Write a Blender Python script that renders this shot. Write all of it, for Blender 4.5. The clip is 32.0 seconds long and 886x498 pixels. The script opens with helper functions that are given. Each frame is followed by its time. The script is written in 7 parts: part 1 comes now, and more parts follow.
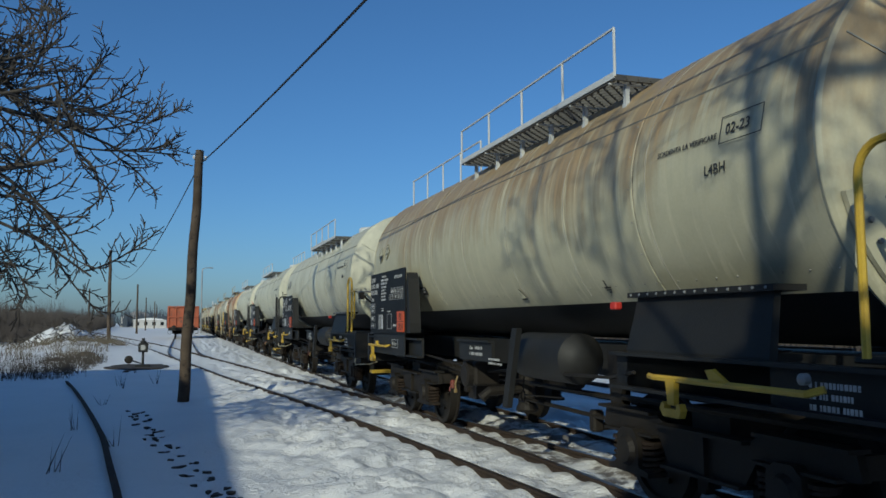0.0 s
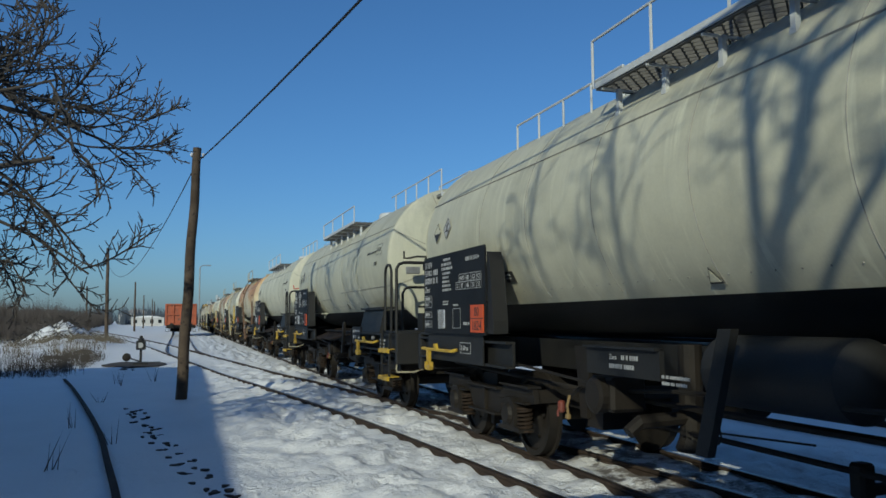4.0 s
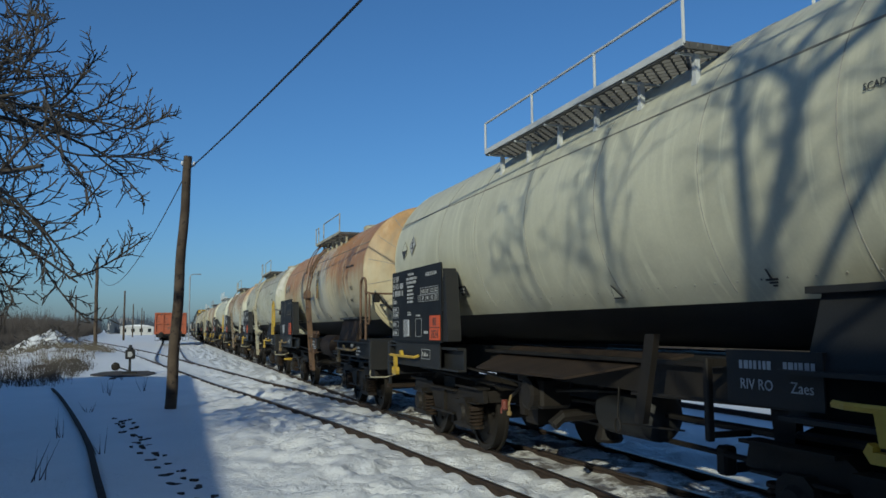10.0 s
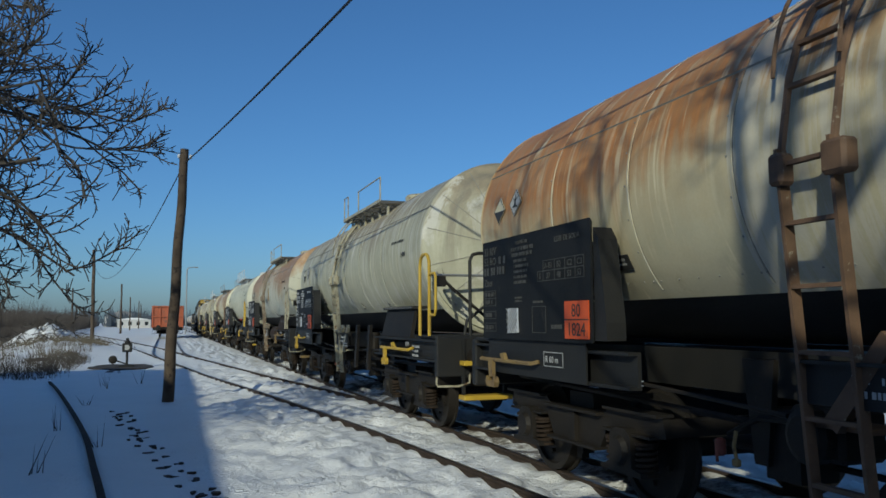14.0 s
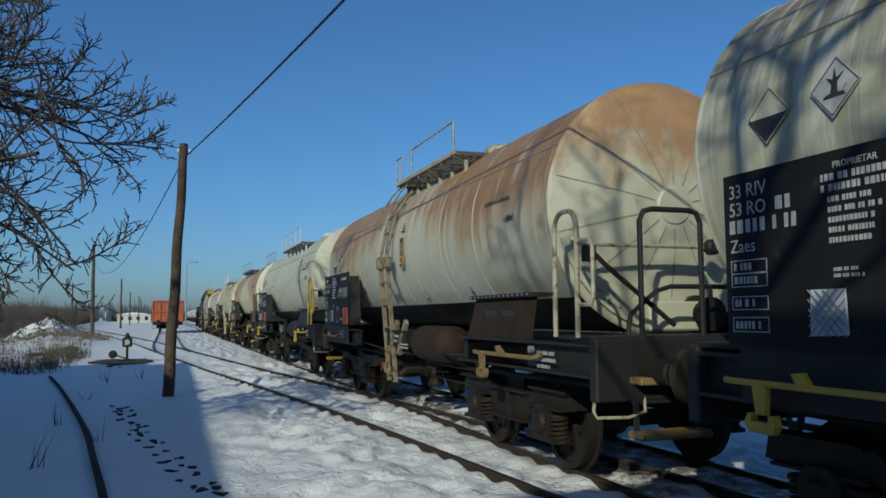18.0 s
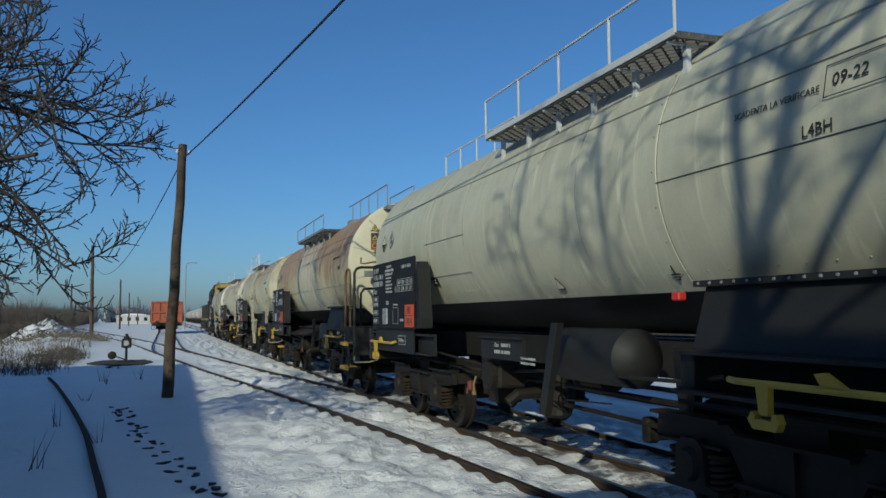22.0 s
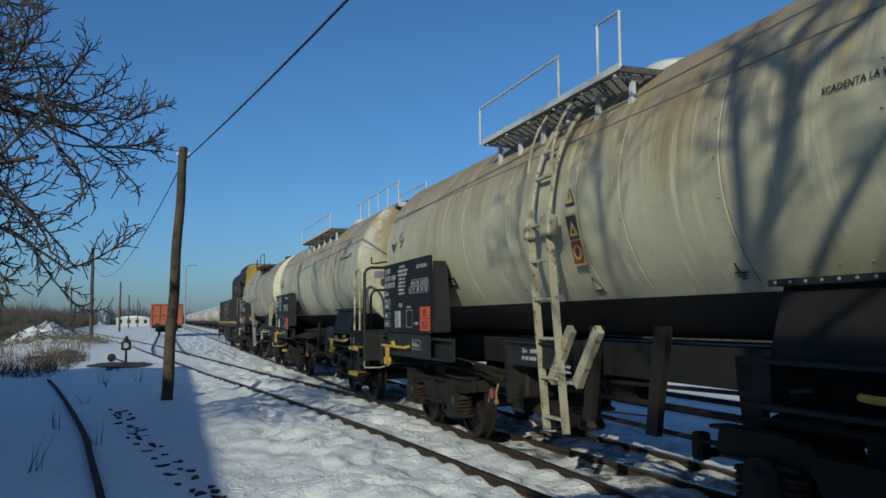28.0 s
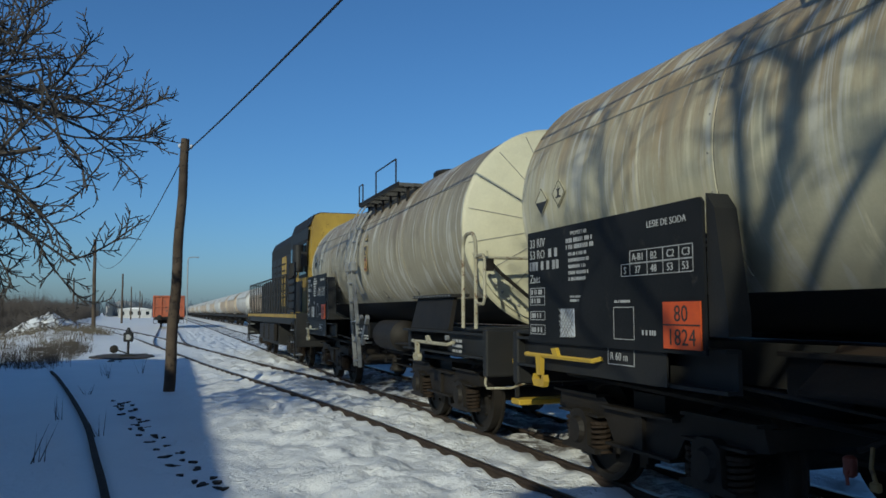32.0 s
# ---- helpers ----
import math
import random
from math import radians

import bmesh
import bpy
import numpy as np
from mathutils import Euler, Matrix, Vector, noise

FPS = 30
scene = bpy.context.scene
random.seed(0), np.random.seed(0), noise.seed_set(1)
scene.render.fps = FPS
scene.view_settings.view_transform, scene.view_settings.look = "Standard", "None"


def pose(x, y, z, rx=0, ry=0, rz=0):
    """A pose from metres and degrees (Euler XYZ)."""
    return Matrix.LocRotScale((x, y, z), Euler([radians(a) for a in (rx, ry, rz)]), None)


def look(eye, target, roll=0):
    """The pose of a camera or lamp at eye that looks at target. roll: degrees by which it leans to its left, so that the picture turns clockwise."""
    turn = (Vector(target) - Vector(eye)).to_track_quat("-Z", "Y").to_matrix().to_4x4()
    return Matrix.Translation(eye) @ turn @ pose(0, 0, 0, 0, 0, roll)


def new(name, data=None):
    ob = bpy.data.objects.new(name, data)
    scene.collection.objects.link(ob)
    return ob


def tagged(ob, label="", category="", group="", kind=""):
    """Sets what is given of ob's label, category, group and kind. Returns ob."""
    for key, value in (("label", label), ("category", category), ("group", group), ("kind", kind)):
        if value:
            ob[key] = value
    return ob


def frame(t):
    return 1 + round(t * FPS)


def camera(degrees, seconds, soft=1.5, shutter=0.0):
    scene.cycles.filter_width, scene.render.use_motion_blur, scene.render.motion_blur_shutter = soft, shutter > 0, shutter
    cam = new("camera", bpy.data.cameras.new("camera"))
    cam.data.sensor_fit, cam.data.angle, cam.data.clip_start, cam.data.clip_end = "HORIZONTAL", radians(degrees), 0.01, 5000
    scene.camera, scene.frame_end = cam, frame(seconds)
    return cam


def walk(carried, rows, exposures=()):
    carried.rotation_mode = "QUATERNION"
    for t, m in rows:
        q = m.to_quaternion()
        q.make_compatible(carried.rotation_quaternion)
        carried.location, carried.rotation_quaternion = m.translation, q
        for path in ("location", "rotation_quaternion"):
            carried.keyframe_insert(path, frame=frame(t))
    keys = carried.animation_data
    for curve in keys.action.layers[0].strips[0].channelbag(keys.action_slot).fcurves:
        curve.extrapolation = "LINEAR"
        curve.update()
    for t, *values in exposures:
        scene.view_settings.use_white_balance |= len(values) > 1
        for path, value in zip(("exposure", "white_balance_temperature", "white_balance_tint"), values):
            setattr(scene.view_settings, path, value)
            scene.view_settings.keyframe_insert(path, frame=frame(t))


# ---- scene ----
cam = camera(58, 32.0, soft=1.6)
# ---- camera: hand held, turning slightly on one spot ----
walk(cam, [(t, pose(0, 0, 1.52, a, b, c)) for t, a, b, c in
    [(0.0, 95.202, 0.232, -18.048), (0.5, 95.159, 0.193, -17.993), (1.0, 95.106, 0.231, -17.971), (1.5, 95.100, 0.165, -17.980), (2.0, 95.088, 0.164, -18.012), (2.5, 95.033, 0.249, -18.053), (3.0, 95.030, 0.253, -18.099), (3.5, 95.022, 0.259, -18.150), (5.5, 95.045, 0.339, -18.322), (6.0, 95.104, 0.361, -18.369), (6.5, 95.216, 0.321, -18.395), (7.0, 95.348, 0.298, -18.452), (7.5, 95.502, 0.183, -18.506), (8.0, 95.632, 0.135, -18.585), (8.5, 95.733, 0.006, -18.673), (9.0, 95.740, 0.078, -18.745), (9.5, 95.729, 0.133, -18.810), (10.0, 95.654, 0.268, -18.839), (10.5, 95.612, 0.403, -18.824), (11.0, 95.557, 0.556, -18.784), (11.5, 95.482, 0.650, -18.764), (12.0, 95.416, 0.637, -18.815), (12.5, 95.369, 0.559, -18.867), (13.0, 95.319, 0.464, -18.923), (13.5, 95.270, 0.325, -18.989), (14.0, 95.159, 0.293, -19.039), (14.5, 95.053, 0.189, -19.072), (16.5, 94.786, 0.302, -19.099), (17.0, 94.761, 0.321, -19.060), (17.5, 94.731, 0.398, -19.055), (18.0, 94.755, 0.371, -19.052), (18.5, 94.792, 0.242, -19.016), (19.0, 94.743, 0.352, -18.983), (19.5, 94.695, 0.416, -18.946), (20.0, 94.679, 0.457, -18.941), (20.5, 94.689, 0.447, -18.951), (21.0, 94.755, 0.411, -19.004), (21.5, 94.771, 0.447, -19.053), (22.0, 94.789, 0.450, -19.104), (22.5, 94.791, 0.462, -19.110), (23.0, 94.794, 0.489, -19.106), (23.5, 94.904, 0.412, -19.095), (24.0, 94.989, 0.525, -19.048), (24.5, 95.137, 0.427, -19.040), (25.0, 95.217, 0.363, -19.035), (25.5, 95.220, 0.314, -18.999), (27.5, 94.989, 0.441, -19.095), (28.0, 95.016, 0.299, -19.110), (28.5, 95.000, 0.273, -19.105), (29.0, 94.960, 0.282, -19.059), (29.5, 94.850, 0.330, -18.933), (30.0, 94.763, 0.342, -18.866), (30.5, 94.650, 0.384, -18.893), (31.0, 94.576, 0.277, -18.933), (31.5, 94.461, 0.294, -18.957), (32.0, 94.470, 0.173, -18.990)]],
    exposures=[(0, -0.15, 5350, 0), (32, -0.15, 5350, 0)])

# ---- daylight: low winter sun from behind and to the left ----
SUN_EL, SUN_AZ = 24.0, 40.0
world = bpy.data.worlds.new("world")
scene.world = world
world.use_nodes = True
_sky = world.node_tree.nodes.new("ShaderNodeTexSky")
_sky.sky_type, _sky.sun_disc = "NISHITA", False
_sky.sun_elevation, _sky.sun_rotation = radians(SUN_EL), radians(180 + SUN_AZ)
_sky.altitude, _sky.air_density, _sky.dust_density, _sky.ozone_density = 200, 1.0, 1.3, 6.2
world.node_tree.links.new(_sky.outputs[0], world.node_tree.nodes["Background"].inputs[0])
world.node_tree.nodes["Background"].inputs[1].default_value = 0.094
_sd = bpy.data.lights.new("sun", "SUN")
_sd.energy, _sd.angle, _sd.color = 3.74, radians(0.55), (1.0, 0.84, 0.575)
sun = new("sun", _sd)
_el, _az = radians(SUN_EL), radians(SUN_AZ)
sun.matrix_world = look((0, 0, 0), (math.cos(_el) * math.sin(_az), math.cos(_el) * math.cos(_az), -math.sin(_el)))

# ---- mesh building ----
class Mesh:
    """Collects vertices and faces of one part."""

    def __init__(self):
        self.v, self.f = [], []

    def add(self, verts, faces):
        n = len(self.v)
        self.v += [tuple(p) for p in verts]
        self.f += [tuple(i + n for i in f) for f in faces]
        return self

    def box(self, x0, y0, z0, x1, y1, z1, m=None):
        c = [(x, y, z) for z in (z0, z1) for y in (y0, y1) for x in (x0, x1)]
        if m is not None:
            c = [m @ Vector(p) for p in c]
        return self.add(c, [(0, 2, 3, 1), (4, 5, 7, 6), (0, 1, 5, 4), (2, 6, 7, 3), (0, 4, 6, 2), (1, 3, 7, 5)])

    def bevel_box(self, x0, y0, z0, x1, y1, z1, b=0.01):
        """A box with chamfered edges."""
        pts, faces = [], []
        lo, hi = (x0, y0, z0), (x1, y1, z1)
        idx = {}
        for sx in (0, 1):
            for sy in (0, 1):
                for sz in (0, 1):
                    c = [(lo, hi)[s][k] for k, s in enumerate((sx, sy, sz))]
                    d = [b if s == 0 else -b for s in (sx, sy, sz)]
                    for k in range(3):
                        p = [c[j] + (d[j] if j != k else 0) for j in range(3)]
                        idx[(sx, sy, sz, k)] = len(pts)
                        pts.append(p)
        g = lambda *a: idx[a]
        for k in range(3):
            o = [j for j in range(3) if j != k]
            for s in (0, 1):
                q = []
                for u, w in ((0, 0), (1, 0), (1, 1), (0, 1)):
                    t = [0, 0, 0]
                    t[k], t[o[0]], t[o[1]] = s, u, w
                    q.append(g(*t, k))
                faces.append(tuple(q))
        for k in range(3):
            o = [j for j in range(3) if j != k]
            for u in (0, 1):
                for w in (0, 1):
                    q = []
                    for s, kk in ((0, o[0]), (1, o[0]), (1, o[1]), (0, o[1])):
                        t = [0, 0, 0]
                        t[k], t[o[0]], t[o[1]] = s, u, w
                        q.append(g(*t, kk))
                    faces.append(tuple(q))
        for sx in (0, 1):
            for sy in (0, 1):
                for sz in (0, 1):
                    faces.append(tuple(g(sx, sy, sz, k) for k in range(3)))
        return self.add(pts, faces)

    def tube(self, pts, r, n=8, caps=True, r1=None):
        """A round bar along a line of points."""
        pts = [Vector(p) for p in pts]
        rings, last = [], None
        for i, p in enumerate(pts):
            d = (pts[min(i + 1, len(pts) - 1)] - pts[max(i - 1, 0)]).normalized()
            if last is None:
                a = d.orthogonal().normalized()
            else:
                a = (last - d * last.dot(d)).normalized()
            last = a
            b = d.cross(a)
            rr = r if r1 is None else r + (r1 - r) * i / (len(pts) - 1)
            rings.append([p + a * (rr * math.cos(2 * math.pi * k / n)) + b * (rr * math.sin(2 * math.pi * k / n)) for k in range(n)])
        v = [q for ring in rings for q in ring]
        f = [(i * n + k, i * n + (k + 1) % n, (i + 1) * n + (k + 1) % n, (i + 1) * n + k) for i in range(len(pts) - 1) for k in range(n)]
        if caps:
            f += [tuple(range(n - 1, -1, -1)), tuple(range((len(pts) - 1) * n, len(pts) * n))]
        return self.add(v, f)

    def lathe(self, profile, axis="y", c=(0, 0, 0), n=24):
        """Turns (distance along the axis, radius) pairs about an axis through c."""
        v, f = [], []
        for h, r in profile:
            for k in range(n):
                a = 2 * math.pi * k / n
                u, w = r * math.cos(a), r * math.sin(a)
                v.append((c[0] + u, c[1] + h, c[2] + w) if axis == "y" else (c[0] + h, c[1] + u, c[2] + w) if axis == "x" else (c[0] + u, c[1] + w, c[2] + h))
        m = len(profile)
        for i in range(m - 1):
            for k in range(n):
                f.append((i * n + k, i * n + (k + 1) % n, (i + 1) * n + (k + 1) % n, (i + 1) * n + k))
        f += [tuple(range(n)), tuple(range((m - 1) * n, m * n))]
        return self.add(v, f)

    def prism(self, outline, lo, hi, axis="x"):
        """A flat outline given thickness along an axis."""
        n = len(outline)
        put = {"x": lambda a, u, w: (a, u, w), "y": lambda a, u, w: (u, a, w), "z": lambda a, u, w: (u, w, a)}[axis]
        v = [put(lo, *p) for p in outline] + [put(hi, *p) for p in outline]
        f = [tuple(range(n)), tuple(range(2 * n - 1, n - 1, -1))]
        f += [(k, k + n, (k + 1) % n + n, (k + 1) % n) for k in range(n)]
        return self.add(v, f)

    def data(self, name, material, smooth=False):
        me = bpy.data.meshes.new(name)
        me.from_pydata(self.v, [], self.f)
        bm = bmesh.new()
        bm.from_mesh(me)
        bmesh.ops.recalc_face_normals(bm, faces=bm.faces)
        bm.to_mesh(me)
        bm.free()
        if smooth:
            me.shade_smooth()
            me.set_sharp_from_angle(angle=radians(38))
        me.materials.append(material)
        return me


def part(name, mesh, material, parent, label="", at=None, smooth=False):
    """One mesh object under a thing or a part."""
    me = mesh.data(name, material, smooth) if isinstance(mesh, Mesh) else mesh
    ob = new(name, me)
    ob.parent = parent
    if at is not None:
        ob.matrix_basis = at
    return tagged(ob, label) if label else ob


def thing(name, at, label, category, group="", kind=""):
    ob = new(name)
    ob.empty_display_size = 0.3
    ob.matrix_basis = at
    return tagged(ob, label, category, group, kind)


_cache = {}


def shared(key, make):
    """Mesh data built once for all alike parts."""
    if key not in _cache:
        _cache[key] = make()
    return _cache[key]


_fonts = {}


def text_data(body, size, material, align="LEFT"):
    key = (body, size, material.name, align)
    if key not in _fonts:
        cu = bpy.data.curves.new("lettering", "FONT")
        cu.body, cu.size, cu.align_x, cu.extrude, cu.resolution_u = body, size, align, 0.0015, 2
        ob = bpy.data.objects.new("lettering", cu)
        scene.collection.objects.link(ob)
        me = bpy.data.meshes.new_from_object(ob.evaluated_get(bpy.context.evaluated_depsgraph_get()))
        bpy.data.objects.remove(ob)
        bpy.data.curves.remove(cu)
        me.materials.clear()
        me.materials.append(material)
        _fonts[key] = me
    return _fonts[key]


SIDE = Matrix(((0, 0, -1, 0), (-1, 0, 0, 0), (0, 1, 0, 0), (0, 0, 0, 1)))  # a flat sign that faces -x, upright


# ---- materials ----
def ramp(nt, fac, stops):
    n = nt.nodes.new("ShaderNodeValToRGB")
    e = n.color_ramp.elements
    while len(e) < len(stops):
        e.new(0.5)
    for el, (p, c) in zip(e, stops):
        el.position, el.color = p, (*c, 1) if len(c) == 3 else c
    nt.links.new(fac, n.inputs[0])
    return n.outputs[0]


def noise_node(nt, vec, scale, detail=4, rough=0.55):
    n = nt.nodes.new("ShaderNodeTexNoise")
    n.inputs["Scale"].default_value, n.inputs["Detail"].default_value, n.inputs["Roughness"].default_value = scale, detail, rough
    nt.links.new(vec, n.inputs["Vector"])
    return n.outputs["Fac"]


def mix_node(nt, fac, a, b, mode="MIX"):
    n = nt.nodes.new("ShaderNodeMix")
    n.data_type, n.blend_type = "RGBA", mode
    for sock, val in ((n.inputs[0], fac), (n.inputs[6], a), (n.inputs[7], b)):
        if isinstance(val, (int, float)):
            sock.default_value = val
        elif isinstance(val, tuple):
            sock.default_value = (*val, 1)
        else:
            nt.links.new(val, sock)
    return n.outputs[2]


def math_node(nt, op, a, b=0.0, clamp=False):
    n = nt.nodes.new("ShaderNodeMath")
    n.operation, n.use_clamp = op, clamp
    for sock, val in ((n.inputs[0], a), (n.inputs[1], b)):
        if isinstance(val, (int, float)):
            sock.default_value = val
        else:
            nt.links.new(val, sock)
    return n.outputs[0]


def coords(nt, sx=1.0, sy=1.0, sz=1.0):
    tc = nt.nodes.new("ShaderNodeTexCoord")
    mp = nt.nodes.new("ShaderNodeMapping")
    mp.inputs["Scale"].default_value = (sx, sy, sz)
    nt.links.new(tc.outputs["Object"], mp.inputs[0])
    return mp.outputs[0]


def blank(name, rough=0.6, metal=0.0):
    m = bpy.data.materials.new(name)
    m.use_nodes = True
    b = m.node_tree.nodes["Principled BSDF"]
    b.inputs["Roughness"].default_value, b.inputs["Metallic"].default_value = rough, metal
    return m, m.node_tree, b


def bump(nt, b, height, strength, dist):
    n = nt.nodes.new("ShaderNodeBump")
    n.inputs["Strength"].default_value, n.inputs["Distance"].default_value = strength, dist
    nt.links.new(height, n.inputs["Height"])
    nt.links.new(n.outputs[0], b.inputs["Normal"])


def plain(name, c1, c2, scale=6.0, rough=0.6, metal=0.0, fine=60.0, bumps=0.15, wear=None, wear_at=0.62, gloss=0.5):
    """Two tones at a large scale, grain at a small one, and patches of wear."""
    m, nt, b = blank(name, rough, metal)
    v = coords(nt)
    b.inputs["Specular IOR Level"].default_value = gloss
    big = noise_node(nt, v, scale, 5)
    small = noise_node(nt, v, fine, 3)
    col = mix_node(nt, ramp(nt, big, [(0.3, (0, 0, 0)), (0.7, (1, 1, 1))]), c1, c2)
    col = mix_node(nt, 0.35, col, mix_node(nt, small, (0.35, 0.35, 0.35), (1.0, 1.0, 1.0)), "MULTIPLY")
    if wear:
        w = noise_node(nt, v, scale * 2.3, 8, 0.7)
        col = mix_node(nt, ramp(nt, w, [(wear_at, (0, 0, 0)), (wear_at + 0.06, (1, 1, 1))]), col, wear)
    nt.links.new(col, b.inputs["Base Color"])
    r = math_node(nt, "MULTIPLY_ADD", small, 0.25)
    r.node.inputs[2].default_value = rough - 0.12
    nt.links.new(r, b.inputs["Roughness"])
    bump(nt, b, small, bumps, 0.01)
    return m


def cladding(name, base, stain, level, soft, rust=0.0, streak=0.5, dirt=(0.30, 0.29, 0.25)):
    """Painted sheet with stain that runs down from the top, drip streaks and dirt."""
    m, nt, b = blank(name, 0.5)
    base = tuple(k * c for k, c in zip((1.06, 1.05, 0.95), base))
    v = coords(nt)
    sep = nt.nodes.new("ShaderNodeSeparateXYZ")
    nt.links.new(v, sep.inputs[0])
    drip = noise_node(nt, coords(nt, 1.0, 3.6, 0.5), 1.6, 6, 0.65)
    fine_drip = noise_node(nt, coords(nt, 1.5, 10.0, 0.45), 1.5, 6, 0.62)
    fine_drip.node.inputs["Distortion"].default_value = 0.35
    blot = noise_node(nt, v, 0.9, 6, 0.6)
    grain = noise_node(nt, v, 45, 3)
    # height plus ragged edge -> stain
    sheet = nt.nodes.new("ShaderNodeTexWhiteNoise")   # each sheet of the cladding has aged in its own way
    sheet.noise_dimensions = "1D"
    nt.links.new(math_node(nt, "FLOOR", math_node(nt, "MULTIPLY", math_node(nt, "ADD", sep.outputs[1], 10.0), 0.78)), sheet.inputs["W"])
    aged = sheet.outputs["Value"]
    if rust > 0.12:   # rust sits heaviest near both ends, the middle sheets have peeled
        k = math_node(nt, "FLOOR", math_node(nt, "MULTIPLY", math_node(nt, "ADD", sep.outputs[1], 10.0), 0.78))
        aged = math_node(nt, "MULTIPLY_ADD", math_node(nt, "COSINE", math_node(nt, "SUBTRACT", k, 4.6)), 0.5)
        aged.node.inputs[2].default_value = 0.5
    tone = math_node(nt, "SUBTRACT", aged, 0.5)
    h = math_node(nt, "SUBTRACT", sep.outputs[2], level)
    h = math_node(nt, "ADD", h, math_node(nt, "MULTIPLY", tone, 0.5 if rust > 0.12 else 0.55 if streak > 0.4 else 0.1))
    h = math_node(nt, "ADD", h, math_node(nt, "MULTIPLY", math_node(nt, "SUBTRACT", drip, 0.5), 0.8 if rust > 0.12 else 1.5))
    h = math_node(nt, "ADD", h, math_node(nt, "MULTIPLY", math_node(nt, "SUBTRACT", blot, 0.5), 1.0))
    fac = math_node(nt, "DIVIDE", h, soft, True)
    base2 = mix_node(nt, ramp(nt, blot, [(0.35, (0, 0, 0)), (0.65, (1, 1, 1))]), base, tuple(c * 0.78 for c in base))
    if rust > 0.12:   # ochre wash below the rust
        wash = math_node(nt, "DIVIDE", math_node(nt, "ADD", h, 0.5), 0.8, True)
        base2 = mix_node(nt, math_node(nt, "MULTIPLY", wash, 0.5), base2, (0.50, 0.35, 0.16))
    stain2 = mix_node(nt, ramp(nt, fine_drip, [(0.35, (0, 0, 0)), (0.62, (1, 1, 1))]), stain, tuple(c * 0.62 for c in stain))
    col = mix_node(nt, math_node(nt, "MULTIPLY", fac, 0.92), base2, stain2)
    # pale runs and dirty runs
    runs = ramp(nt, fine_drip, [(0.47, (0, 0, 0)), (0.61, (1, 1, 1))])
    top = math_node(nt, "MULTIPLY", math_node(nt, "SUBTRACT", sep.outputs[2], 2.0), 0.75, True)
    col = mix_node(nt, math_node(nt, "MULTIPLY", math_node(nt, "MULTIPLY", math_node(nt, "MULTIPLY", runs, ramp(nt, blot, [(0.3, (1, 1, 1)), (0.62, (0.15, 0.15, 0.15))])), streak), top), col, dirt)
    pale = ramp(nt, noise_node(nt, coords(nt, 1.5, 6.0, 0.3), 1.7, 5, 0.6), [(0.54, (0, 0, 0)), (0.64, (1, 1, 1))])
    col = mix_node(nt, math_node(nt, "MULTIPLY", math_node(nt, "MULTIPLY", pale, ramp(nt, blot, [(0.42, (0, 0, 0)), (0.6, (1, 1, 1))])), min(1.0, streak * 1.3)), col, tuple(min(0.75, c * 1.28) for c in base))
    if rust > 0.12:   # peeled sheets where the bare white shows through the rust
        peel = ramp(nt, noise_node(nt, coords(nt, 1.0, 5.0, 0.5), 2.0, 8, 0.7), [(0.44, (0, 0, 0)), (0.52, (1, 1, 1))])
        col = mix_node(nt, math_node(nt, "MULTIPLY", peel, ramp(nt, aged, [(0.12, (0.7, 0.7, 0.7)), (0.3, (0, 0, 0))])), col, (0.56, 0.53, 0.44))
    if streak > 0.6:   # broad runs, dark and pale
        wide = noise_node(nt, coords(nt, 1.0, 4.2, 0.28), 1.7, 7, 0.66)
        wide.node.inputs["Distortion"].default_value = 0.9
        gain = (streak - 0.55) * 1.7
        dark = ramp(nt, wide, [(0.54, (0, 0, 0)), (0.60, (1, 1, 1))])
        light = ramp(nt, wide, [(0.40, (1, 1, 1)), (0.46, (0, 0, 0))])
        col = mix_node(nt, math_node(nt, "MULTIPLY", math_node(nt, "MULTIPLY", dark, top), min(0.8, gain)), col, tuple(0.5 * (a + b) for a, b in zip(dirt, stain)))
        col = mix_node(nt, math_node(nt, "MULTIPLY", light, min(0.75, gain)), col, (0.60, 0.585, 0.52))
    if rust:
        rs = ramp(nt, noise_node(nt, v, 2.6, 9, 0.75), [(0.60, (0, 0, 0)), (0.68, (1, 1, 1))])
        col = mix_node(nt, math_node(nt, "MULTIPLY", rs, rust), col, (0.16, 0.065, 0.025))
    col = mix_node(nt, 1.0, col, ramp(nt, sheet.outputs["Value"], [(0.0, (0.90, 0.90, 0.90)), (1.0, (1.0, 1.0, 1.0))] if streak > 0.4 else [(0.0, (0.96, 0.96, 0.96)), (1.0, (1.0, 1.0, 1.0))]), "MULTIPLY")
    smear = ramp(nt, noise_node(nt, coords(nt, 0.6, 0.8, 1.6), 2.2, 7, 0.68), [(0.52, (0, 0, 0)), (0.70, (1, 1, 1))])   # cloudy soot and wiped patches
    col = mix_node(nt, math_node(nt, "MULTIPLY", smear, 0.16 + 0.14 * streak), col, dirt)
    col = mix_node(nt, 0.25, col, mix_node(nt, grain, (0.4, 0.4, 0.4), (1, 1, 1)), "MULTIPLY")
    nt.links.new(col, b.inputs["Base Color"])
    r = math_node(nt, "MULTIPLY_ADD", blot, 0.35)
    r.node.inputs[2].default_value = 0.36
    nt.links.new(r, b.inputs["Roughness"])
    bump(nt, b, math_node(nt, "ADD", noise_node(nt, v, 1.6, 2), math_node(nt, "MULTIPLY", grain, 0.03)), 0.35, 0.035)
    return m


